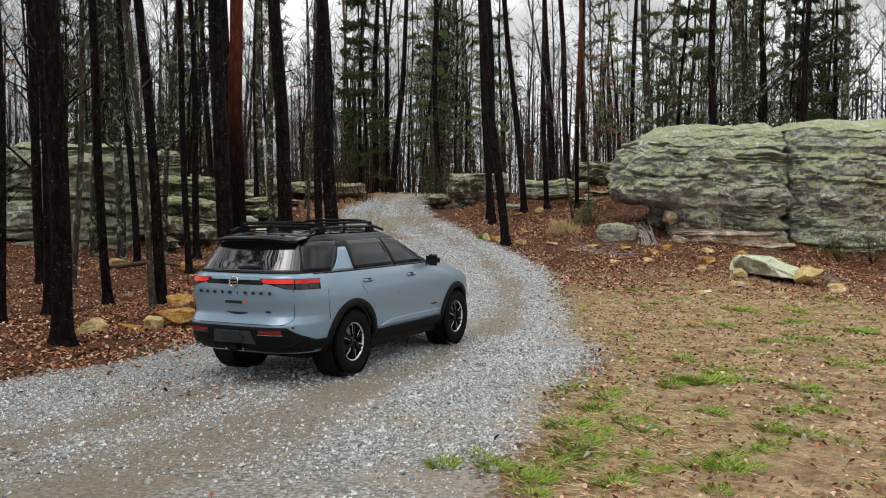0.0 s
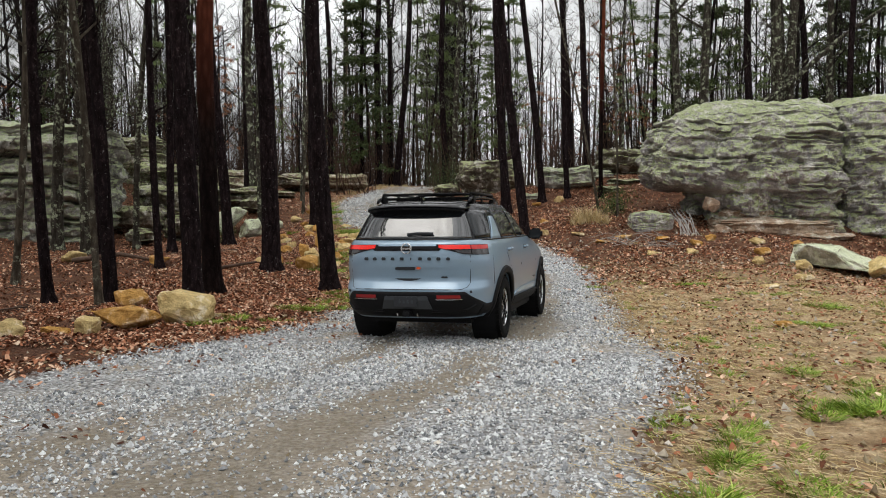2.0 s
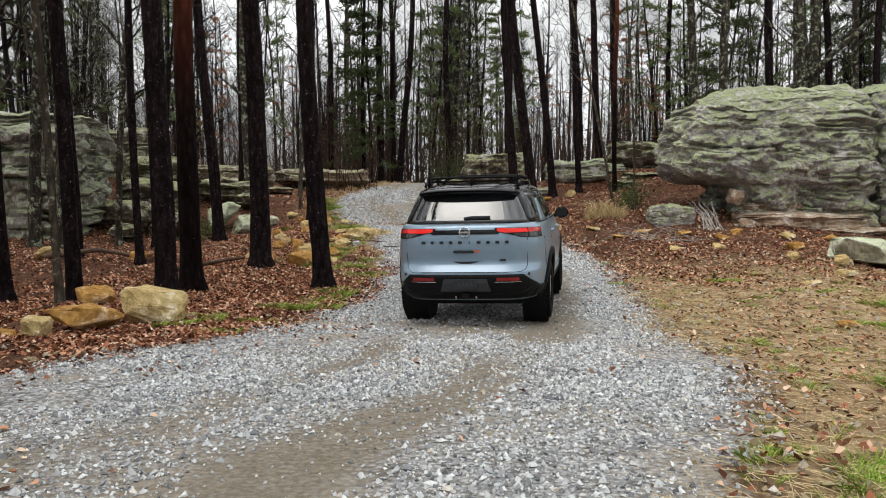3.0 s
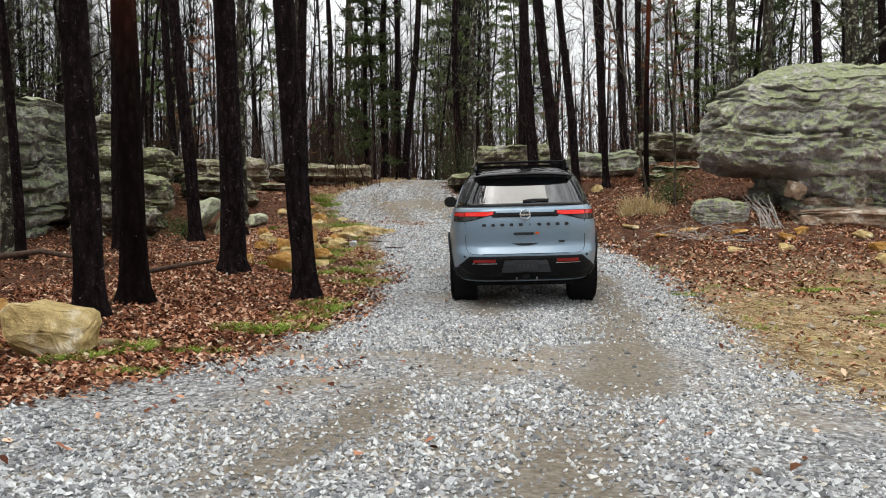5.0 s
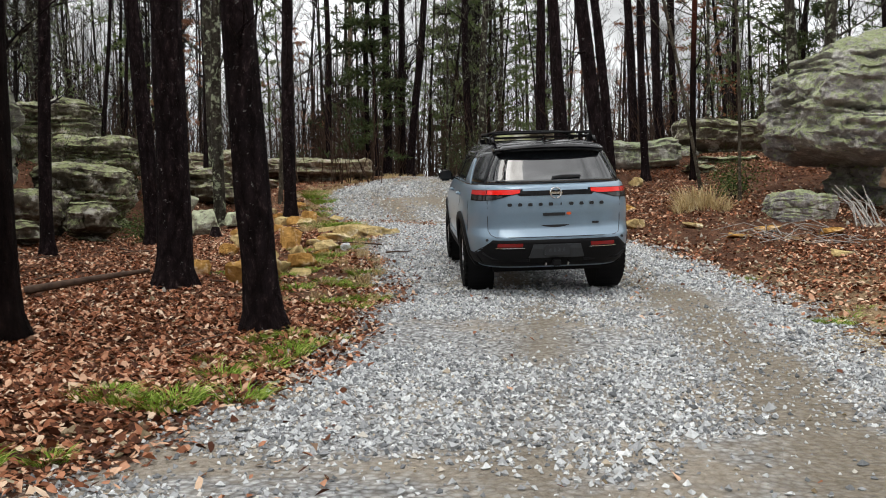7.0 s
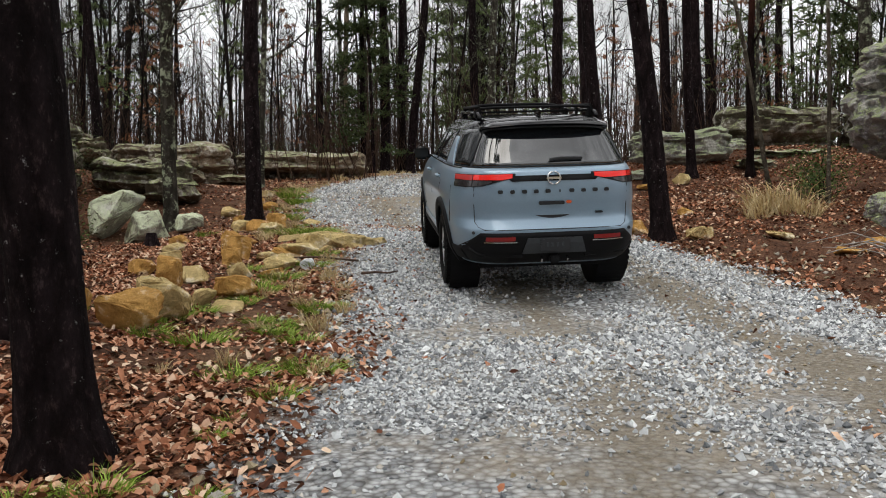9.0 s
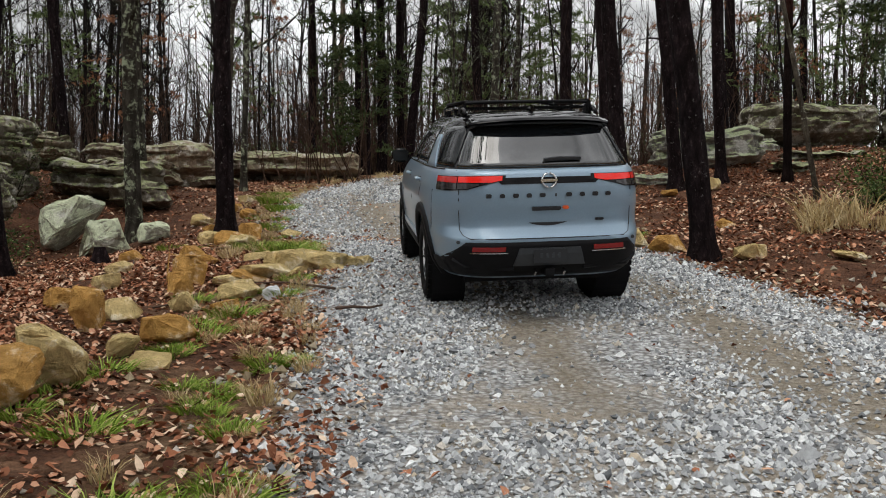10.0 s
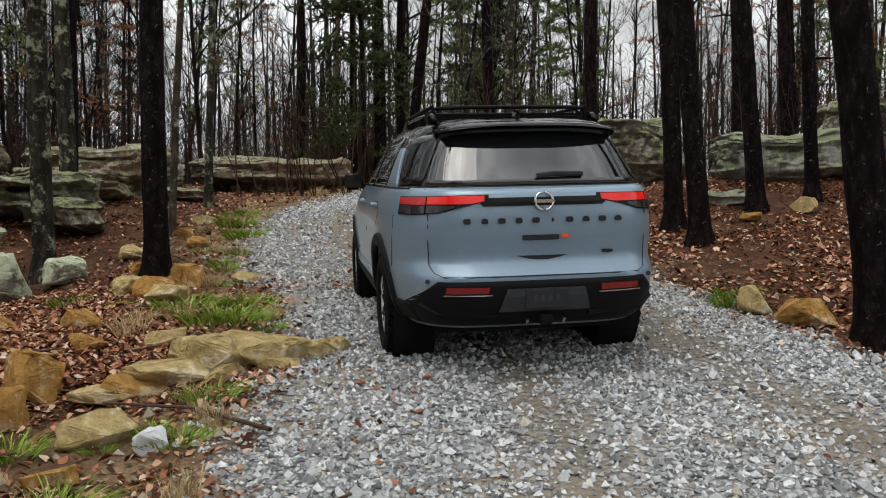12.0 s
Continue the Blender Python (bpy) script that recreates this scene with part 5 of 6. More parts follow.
def build_car():
    car = tagged(new("car"), "blue-grey sport utility car with black roof, mud-dark tyres", "car")
    body = smooth_by_angle(part("body", shell(LOWER), PAINT, car, "blue-grey painted body"))
    cut_wells(body)
    smooth_by_angle(body)
    smooth_by_angle(part("roof", shell(UPPER), GLOSS, car, "gloss black roof and pillars"))
    # underside: the wide second block is added to darken the ground beneath the car
    part("underbody", block(1.4, 4.2, 0.24, (0, 2.6, 0.36), 0.05), CLADDING, car, "black underbody")
    part("underbody", block(1.72, 1.86, 0.2, (0, 2.58, 0.33), 0.03), CLADDING, car, "black floor block between the axles, added to keep light out")
    for y in (1.13, 4.03):
        for side in (-1, 1):
            part("wheel_housing", lathe([(side * 0.62, 0.0), (side * 0.62, 0.452), (side * 0.93, 0.453)], 40), CLADDING, car).matrix_basis = pose(0, y, 0.385)
    # tail: window, spoiler, wiper
    part("rear_window", tail_sheet(UPPER, ((1.282, -0.735, 0.735), (1.45, -0.67, 0.67), (1.6, -0.595, 0.595), (1.655, -0.53, 0.53)), 0.006, 0.01, 30, 10), REAR_GLASS, car, "dark rear window mirroring the sky", True)
    grid = []
    for y, z, half in ((0.5, 1.615, 0.58), (0.3, 1.658, 0.61), (0.27, 1.672, 0.62), (0.285, 1.686, 0.625), (0.45, 1.712, 0.64), (0.72, 1.747, 0.6)):
        grid.append([(half * u, y + 0.14 * abs(u) ** 4, z - 0.035 * abs(u) ** 3) for u in np.linspace(-1, 1, 25)])
    smooth_by_angle(part("spoiler", sheet(grid, 0.02, (0, -0.3, 1)), GLOSS, car, "gloss black roof spoiler"), 40)
    part("wiper", rod([(-0.02, rear_y(UPPER, 0, 1.335) - 0.035, 1.335), (0.1, rear_y(UPPER, 0, 1.345) - 0.04, 1.348), (0.3, rear_y(UPPER, 0.3, 1.345) - 0.035, 1.345)], 0.017, 6), DARK_TRIM, car, "black rear wiper")
    # the band of lamps
    part("lamp_bar", tail_sheet(LOWER, ((1.145, -0.4, 0.4), (1.2, -0.46, 0.46)), 0.006, 0.012), GLOSS, car, "gloss black bar between the tail lamps")
    for side in (-1, 1):

        def band(low, high, a0, a1, off, steps=20, rows_n=3):
            out = []
            for i in range(rows_n + 1):
                row = []
                for a in np.linspace(a0, a1, steps):
                    zl, zh = low(a), high(a)
                    z = zl + (zh - zl) * i / rows_n
                    x, y = corner(LOWER, a, z)
                    n = Vector((math.sin(radians(min(a * 1.4, 90))), -math.cos(radians(min(a * 1.4, 90))), 0))
                    row.append((side * (x + n.x * off), y + n.y * off, z))
                out.append(row)
            return sheet(out, 0.014, (side * 0.6, -0.8, 0))

        def top(a):
            return 1.222 - 0.0002 * a

        def bottom(a):
            return float(np.interp(a, (6, 12, 24, 40, 58), (1.175, 1.15, 1.105, 1.093, 1.09)))

        housing = part("tail_lamp", band(bottom, top, 5.5, 57, 0.005), GLOSS, car, "slim red and smoked tail lamp")
        part("red_lens", band(lambda a: bottom(a) * 0.0 + max(1.163, bottom(a) + 0.006), lambda a: top(a) - 0.004, 6.5, 33, 0.01), glow, housing, "lit red strip")
        part("red_lens", band(lambda a: 1.16, lambda a: top(a) - 0.004, 34, 56.5, 0.01), RED_LENS, housing, "red side lens")
        part("reversing_lens", band(lambda a: bottom(a) + 0.008, lambda a: 1.155, 17, 33, 0.01), CLEAR_LENS, housing, "clear reversing lens")
        part("indicator_lens", band(lambda a: bottom(a) + 0.008, lambda a: 1.155, 34, 55, 0.01), CLEAR_LENS, housing, "smoked side lens")
        # seams of the tailgate
        part("seam", rod([(side * x, rear_y(LOWER, x, z) - 0.001, z) for x, z in ((0.745, 1.26), (0.745, 1.1), (0.745, 0.9), (0.74, 0.76), (0.715, 0.715), (0.66, 0.69))], 0.0035, 5), DARK_TRIM, car)
    part("seam", rod([(x, rear_y(LOWER, x, 0.69) - 0.001, 0.69) for x in np.linspace(-0.66, 0.66, 9)], 0.005, 5), DARK_TRIM, car)
    # ring badge with a bar, and the row of marks below it
    def tail_at(x, z, off=0.012):
        return (x, rear_y(LOWER, x, z) - off, z)

    a = np.linspace(0, 2 * math.pi, 33)
    part("emblem", rod([tail_at(0.06 * math.cos(q), 1.172 + 0.058 * math.sin(q), 0.016) for q in a], 0.009, 6), CHROME, car, "bright ring emblem", True)
    part("emblem_bar", block(0.145, 0.016, 0.022, tail_at(0, 1.172, 0.02), 0.005), CHROME, car, "bright bar across the ring")
    for k in range(10):
        part("badge_mark", block(0.05 if k not in (5,) else 0.015, 0.01, 0.036, tail_at(-0.51 + 0.1133 * k, 1.05), 0.006, 0.8 if k % 2 else 1.0), DARK_TRIM, car, "dark raised badge mark")
    part("model_badge", block(0.25, 0.01, 0.034, tail_at(-0.02, 0.935), 0.005), DARK_TRIM, car, "dark name badge")
    part("model_badge", block(0.055, 0.012, 0.03, tail_at(0.145, 0.94), 0.008), ORANGE, car, "small orange badge")
    part("model_badge", block(0.08, 0.01, 0.022, tail_at(0.45, 0.83), 0.005), DARK_TRIM, car, "small dark badge")
    part("tailgate_handle", sheet([[(x, rear_y(LOWER, x, 0.8 + dz) - 0.006, 0.815 - 0.03 * (1 - (x / 0.17) ** 2) * k + dz * 0) for x in np.linspace(-0.17, 0.17, 9)] for k, dz in ((1.0, 0), (0.0, 0.02))], 0.01), DARK_TRIM, car, "recessed tailgate handle")
    # rear bumper: black, with its own panel, reflectors and plate
    bumper = part("rear_bumper", tail_sheet(LOWER, ((0.35, -0.8, 0.8), (0.45, -0.88, 0.88), (0.52, -0.87, 0.87), (0.6, -0.77, 0.77), (0.662, -0.7, 0.7)), 0.012, 0.03, 40, 8), CLADDING, car, "black lower rear bumper", True)
    part("bumper_panel", tail_sheet(LOWER, ((0.455, -0.31, 0.31), (0.61, -0.26, 0.26)), 0.024, 0.02), GREY_PANEL, bumper, "grey centre panel")
    plate = part("number_plate", block(0.29, 0.012, 0.125, (0, rear_y(LOWER, 0, 0.54) - 0.034, 0.545), 0.008), DARK_TRIM, bumper, "dark number plate, writing unreadable")
    for k in range(4):
        part("plate_mark", block(0.022, 0.004, 0.04, (-0.075 + 0.05 * k, rear_y(LOWER, 0, 0.54) - 0.042, 0.545), 0.001), GREY_PANEL, plate)
    for side in (-1, 1):
        part("reflector", tail_sheet(LOWER, ((0.585, side * 0.38, side * 0.655), (0.625, side * 0.375, side * 0.65)), 0.018, 0.014), DIM_LENS, bumper, "red bumper reflector")
        part("reflector_trim", rod([(side * x, rear_y(LOWER, x, 0.575) - 0.02, 0.572) for x in np.linspace(0.36, 0.67, 5)], 0.006, 6), CHROME, bumper)
        part("skid_edge", rod([(side * x, rear_y(LOWER, x, z) - 0.02, z) for x, z in ((0.8, 0.5), (0.7, 0.44), (0.3, 0.43))], 0.02, 6), CLADDING, bumper)
        part("parking_sensor", lathe([(0.0, 0.0), (0.0, 0.016), (0.012, 0.016), (0.012, 0.0)], 14), GREY_PANEL, car).matrix_basis = Matrix.Translation(tail_at(side * 0.76, 0.66, 0.004)) @ pose(0, 0, 0, 0, 0, -90)
    part("tow_hitch", block(0.09, 0.22, 0.07, (0.0, 0.1, 0.4), 0.01), CLADDING, car, "black tow hitch")
    for x in (-0.12, 0.13):
        part("tow_loop", rod([(x, 0.06, 0.42), (x, 0.02, 0.4), (x, 0.05, 0.37)], 0.01, 6), CHROME, car)
    part("exhaust", rod([(0.55, 0.3, 0.34), (0.55, 0.9, 0.38)], 0.03, 12), CLADDING, car, "dark exhaust pipe")
    # flanks
    for side in (-1, 1):
        part("quarter_window", side_sheet(UPPER, ((1.285, 0.36, 0.78), (1.45, 0.43, 0.93), (1.58, 0.5, 1.03), (1.63, 0.56, 1.06)), side), GLASS, car, "dark rear quarter window", True)
        part("pillar", side_sheet(UPPER, ((1.26, 0.74, 1.22), (1.33, 0.86, 1.21), (1.45, 0.98, 1.205), (1.555, 1.05, 1.2)), side, 0.008), PAINT, car, "painted body-colour pillar", True)
        part("rear_door_window", side_sheet(UPPER, ((1.275, 1.23, 2.19), (1.45, 1.22, 2.13), (1.635, 1.22, 2.06)), side), GLASS, car, "dark rear door window", True)
        part("front_door_window", side_sheet(UPPER, ((1.275, 2.23, 3.2), (1.38, 2.19, 3.02), (1.5, 2.15, 2.76), (1.63, 2.1, 2.42)), side), GLASS, car, "dark front door window", True)
        part("window_trim", rod([(side * (side_x(LOWER, y, 1.262) + 0.004), y, 1.266) for y in np.linspace(0.45, 3.3, 14)], 0.008, 6), GLOSS, car)
        # arches: flat mouldings round each wheel
        for y in (1.13, 4.03):
            grid = []
            for r, lift in ((0.447, 0.012), (0.46, 0.026), (0.53, 0.026), (0.54, 0.004)):
                row = []
                for q in np.linspace(-8, 188, 30):
                    py, pz = y + r * math.cos(radians(q)), 0.385 + r * math.sin(radians(q))
                    row.append((side * (side_x(LOWER, min(max(py, 0.35), 4.6), max(pz, 0.34)) + lift), py, pz))
                grid.append(row)
            part("wheel_arch", sheet(grid, 0.03, (side, 0, 0)), CLADDING, car, "black wheel arch moulding", True)
        part("side_skirt", side_sheet(LOWER, ((0.335, 1.6, 3.56), (0.42, 1.62, 3.54), (0.475, 1.66, 3.5)), side, 0.02, 0.05), CLADDING, car, "black sill moulding", True)
        part("side_skirt", side_sheet(LOWER, ((0.37, 0.36, 0.72), (0.43, 0.34, 0.68), (0.5, 0.36, 0.66)), side, 0.014, 0.03), CLADDING, car, "black lower quarter moulding", True)
        part("door_crease", side_sheet(LOWER, ((0.5, 1.72, 3.45), (0.55, 1.9, 3.45), (0.575, 2.2, 3.42)), side, 0.012, 0.02), PAINT, car, "", True)
        part("door_badge", block(0.008, 0.16, 0.022, (side * (side_x(LOWER, 3.25, 0.66) + 0.004), 3.25, 0.66), 0.003), DARK_TRIM, car)
        for y in (1.46, 2.58):
            handle = part("door_handle", rod([(side * (side_x(LOWER, y, 1.12) + o), y + d, 1.125) for d, o in ((-0.1, 0.002), (-0.08, 0.03), (0.08, 0.032), (0.1, 0.002))], 0.017, 8), PAINT, car)
            part("handle_cup", block(0.006, 0.17, 0.07, (side * (side_x(LOWER, y, 1.12) + 0.001), y, 1.115), 0.002), GREY_PANEL, handle)
        for seam in (((2.18, 1.26), (2.18, 0.9), (2.16, 0.5)), ((1.3, 1.26), (1.33, 1.05), (1.56, 0.82), (1.66, 0.5)), ((3.32, 1.24), (3.4, 0.9), (3.42, 0.5)), ((0.62, 1.08), (0.62, 0.9), (0.64, 0.72))):
            part("seam", rod([(side * (side_x(LOWER, y, z) + 0.0005), y, z) for y, z in seam], 0.0035, 5), DARK_TRIM, car)
        # mirror
        mirror = part("mirror", block(0.2, 0.13, 0.16, (side * 1.03, 3.12, 1.295), 0.045), GLOSS, car, "black door mirror", True)
        part("mirror_stalk", block(0.1, 0.06, 0.05, (side * 0.92, 3.16, 1.25), 0.015), CLADDING, mirror)
        part("mirror_glass", block(0.165, 0.008, 0.12, (side * 1.03, 3.054, 1.297), 0.003), GLASS, mirror, "mirror glass")
        # roof rail and its feet
        rail = part("roof_rail", rod([(side * 0.6, y, z) for y, z in ((0.72, 1.73), (0.8, 1.775), (1.4, 1.795), (2.2, 1.79), (2.42, 1.74))], 0.02, 8), GLOSS, car, "black roof rail", True)
        for y in (0.95, 2.1):
            part("rail_foot", block(0.06, 0.16, 0.09, (side * 0.59, y, 1.77), 0.015), CLADDING, rail)
    # roof rack: tubular basket
    part("rack_bar", rod([(x, 0.86 + 0.05 * abs(x / 0.58) ** 4, 1.838 - 0.01 * abs(x / 0.58) ** 6) for x in np.linspace(-0.58, 0.58, 13)], 0.014, 8), CLADDING, car, "black tubular rack bar", True)
    part("rack_bar", rod([(x, 2.2 - 0.05 * abs(x / 0.58) ** 4, 1.87 - 0.05 * abs(x / 0.58) ** 6) for x in np.linspace(-0.58, 0.58, 13)], 0.018, 8), CLADDING, car, "black tubular rack bar", True)
    for side in (-1, 1):
        part("rack_side", rod([(side * 0.58, y, 1.845) for y in (0.9, 1.5, 2.16)], 0.014, 8), CLADDING, car, "", True)
        for y in (0.88, 1.5, 2.12):
            part("rack_post", block(0.03, 0.04, 0.1, (side * 0.58, y, 1.79), 0.008), CLADDING, car)
    for k in range(5):
        part("rack_slat", block(1.14, 0.04, 0.018, (0, 0.98 + 0.27 * k, 1.79), 0.006), CLADDING, car)
    part("aerial_fin", block(0.05, 0.14, 0.06, (0, 0.72, 1.775), 0.015, 0.4), GLOSS, car)
    part("windscreen", sheet([[(x, f - 0.6 * (abs(x) / 0.8) ** 4 * 0.3 + 0.03, z) for x in np.linspace(-w, w, 13)] for z, f, w in ((1.3, 3.5, 0.7), (1.5, 2.98, 0.66), (1.66, 2.55, 0.6))], 0.01, (0, 1, 0.6)), GLASS, car, "dark windscreen", True)
    wheels = []
    for side in (-1, 1):
        for y in (1.13, 4.03):
            wheels.append((build_wheel(car, side), side * 0.845, y))
    return car, wheels


def build_wheel(car, side):
    """A wheel about its own x axis, its face towards side."""
    s = side
    wheel = new("wheel")
    wheel.parent = car
    tagged(wheel, "black alloy wheel with machined rim and chunky tyre")
    part("tyre", lathe([(-0.1 * s, 0.24), (-0.125 * s, 0.27), (-0.13 * s, 0.33), (-0.115 * s, 0.372), (-0.09 * s, 0.385), (-0.045 * s, 0.388), (-0.042 * s, 0.38), (-0.036 * s, 0.38), (-0.033 * s, 0.388), (0.033 * s, 0.388), (0.036 * s, 0.38), (0.042 * s, 0.38),
                         (0.045 * s, 0.388), (0.09 * s, 0.385), (0.115 * s, 0.372), (0.13 * s, 0.33), (0.127 * s, 0.27), (0.11 * s, 0.24), (0.1 * s, 0.235)]), RUBBER, wheel, "dusty black tyre", True)
    verts = bmesh.new()
    for k in range(36):
        for x in (-0.095, 0.095):
            q = 2 * math.pi * (k + (0.5 if x > 0 else 0)) / 36
            m = pose(0, 0, 0, math.degrees(q), 0, 0) @ pose(x, 0, 0.384)
            bmesh.ops.create_cube(verts, size=1.0, matrix=m @ Matrix.Diagonal((0.045, 0.042, 0.022, 1)))
    tread = part("tread", verts, RUBBER, wheel)
    tagged(tread, kind="stuff")
    rim = part("rim", lathe([(-0.1 * s, 0.235), (0.02 * s, 0.215), (0.05 * s, 0.21), (0.09 * s, 0.232), (0.1 * s, 0.245), (0.1 * s, 0.252)]), GLOSS, wheel, "black rim barrel", True)
    part("rim_lip", lathe([(0.085 * s, 0.222), (0.1 * s, 0.226), (0.104 * s, 0.24), (0.1 * s, 0.248)]), MACHINED, wheel, "bright machined rim lip", True)
    part("brake_disc", lathe([(-0.01 * s, 0.04), (-0.01 * s, 0.175), (-0.03 * s, 0.175)]), MACHINED, wheel)
    part("hub", lathe([(0.02 * s, 0.075), (0.085 * s, 0.07), (0.095 * s, 0.035), (0.095 * s, 0.001)], 24), GLOSS, wheel)
    for k in range(6):
        for twist in (-7.5, 7.5):
            bm = block(0.035, 0.032, 0.17, (0.085 * s, 0, 0.145), 0.008)
            bmesh.ops.transform(bm, matrix=pose(0, 0, 0, 60 * k + twist, 0, 0), verts=bm.verts)
            part("spoke", bm, GLOSS, rim)
        bm = block(0.006, 0.008, 0.13, (0.105 * s, 0, 0.165), 0.002)
        bmesh.ops.transform(bm, matrix=pose(0, 0, 0, 60 * k + 12, 0, 0), verts=bm.verts)
        part("spoke_edge", bm, MACHINED, rim)
    return wheel


CAR, WHEELS = build_car()


# ---- loose gravel, leaves, grass and sticks ----
def lump_field(name, label, category, places, sizes, mat, seed, flat=0.9):
    """Many small angular stones as one object: places (n, 2), sizes (n)."""
    gen = np.random.default_rng(seed)
    base = np.array([(1, 0, 0), (-1, 0, 0), (0, 1, 0), (0, -1, 0), (0, 0, 1), (0, 0, -1)], float)
    tri = np.array([(0, 2, 4), (2, 1, 4), (1, 3, 4), (3, 0, 4), (2, 0, 5), (1, 2, 5), (3, 1, 5), (0, 3, 5)])
    n = len(places)
    v = base[None] * gen.uniform(0.7, 1.1, (n, 6, 1)) + gen.normal(0, 0.2, (n, 6, 3))
    v[:, :, 2] *= flat
    a = gen.uniform(0, 2 * math.pi, n)
    c, s = np.cos(a)[:, None], np.sin(a)[:, None]
    x, y = v[:, :, 0] * c - v[:, :, 1] * s, v[:, :, 0] * s + v[:, :, 1] * c
    lean = gen.normal(0, 0.3, (n, 1))
    z = v[:, :, 2] + lean * v[:, :, 0] * flat
    size = (sizes / 2)[:, None]
    gz = bumpy_z(places[:, 0], places[:, 1])[:, None]
    out = np.stack([x * size + places[:, :1], y * size + places[:, 1:2], z * size + gz + size * flat * 0.3], -1)
    faces = (tri[None] + (np.arange(n) * 6)[:, None, None]).reshape(-1, 3)
    ob = new(name, mesh_of(name, out.reshape(-1, 3), faces, mat, False))
    return tagged(ob, label, category, kind="stuff")


def scatter(gen, count, x0, x1, y0, y1, weight):
    """Random places whose density follows weight(x, y)."""
    out = []
    while sum(map(len, out)) < count:
        x, y = gen.uniform(x0, x1, 20000), gen.uniform(y0, y1, 20000)
        keep = gen.random(20000) < weight(x, y)
        out.append(np.stack([x[keep], y[keep]], 1))
    return np.concatenate(out)[:count]


def patchy(x, y, scale, seed, low=0.0):
    p = np.stack([x * scale, y * scale, np.zeros(len(x))], 1)
    return np.clip(0.5 + 0.9 * fbm(p, 3, seed), low, 1)


GRAVEL = island_colours("crushed grey stone", (0.0, (0.15, 0.16, 0.17)), (0.3, (0.36, 0.37, 0.38)), (0.65, (0.58, 0.6, 0.61)), (0.94, (0.86, 0.88, 0.88)), (1.0, (0.52, 0.44, 0.33)), grain=60)
LEAVES = island_colours("fallen oak leaves", (0.0, (0.05, 0.018, 0.011)), (0.3, (0.18, 0.068, 0.034)), (0.55, (0.42, 0.17, 0.09)), (0.8, (0.62, 0.35, 0.22)), (1.0, (0.82, 0.64, 0.47)), rough=0.75, grain=30)
GRASS = island_colours("spring grass", (0.0, (0.09, 0.15, 0.015)), (0.5, (0.23, 0.36, 0.04)), (1.0, (0.45, 0.52, 0.13)), rough=0.6)
STRAW = island_colours("dry straw", (0.0, (0.38, 0.27, 0.12)), (0.5, (0.58, 0.45, 0.23)), (1.0, (0.72, 0.6, 0.38)), rough=0.7)
GREY_STICK = plain("weathered grey sticks", (0.3, 0.28, 0.26), 0.9, wear=0.5, scale=14, bump=0.5)
BROWN_STICK = plain("brown twigs", (0.09, 0.06, 0.045), 0.9, wear=0.4, scale=14, bump=0.5)


def gravel_weight(x, y):
    worn = patchy(x, y, 0.5, 61)
    tracks = np.clip(1.1 - 4.0 * np.clip(worn - 0.55, 0, 1), 0.1, 1)
    return np.clip(road_mask(x, y, 0.35) * tracks * (1 - 0.82 * dirt_mask(x, y)), 0, 1)


gen = np.random.default_rng(5)
near = scatter(gen, 36000, -3.2, 3.4, 22.5, 32.5, gravel_weight)
lump_field("gravel", "loose crushed grey stone on the track", "gravel", near, gen.gamma(3.5, 0.0062, len(near)) + 0.012, GRAVEL, 6)
mid = scatter(gen, 52000, -5, 3.4, 11.5, 22.5, gravel_weight)
lump_field("gravel", "loose crushed grey stone on the track", "gravel", mid, gen.gamma(2.8, 0.0058, len(mid)) + 0.009, GRAVEL, 7)
fore = scatter(gen, 30000, -6, 2.5, 5.0, 11.5, gravel_weight)
lump_field("gravel", "loose crushed grey stone on the track", "gravel", fore, gen.gamma(2.4, 0.0062, len(fore)) + 0.008, GRAVEL, 8)
far = scatter(gen, 16000, -6, 2.5, 32.5, 48, gravel_weight)
lump_field("gravel", "loose crushed grey stone on the track", "gravel", far, gen.gamma(3.0, 0.009, len(far)) + 0.012, GRAVEL, 9)
strewn = scatter(gen, 6000, -6, 12, 7, 36, lambda x, y: np.clip(0.1 + 2.0 * road_mask(x, y, 1.0) * (1 - road_mask(x, y, 0.2)) + 0.35 * clay_mask(x, y) + 0.4 * (x > 3) * (y > 24) * (y < 31), 0, 1))
lump_field("pebbles", "scattered pale stones on the verges", "pebbles", strewn, np.minimum(gen.gamma(2.2, 0.018, len(strewn)) + 0.015, np.where(road_mask(strewn[:, 0], strewn[:, 1]) > 0.5, 0.034, 0.1)), island_colours("verge pebbles", (0.0, (0.2, 0.15, 0.09)), (0.5, (0.38, 0.31, 0.2)), (1.0, (0.5, 0.47, 0.42))), 10)


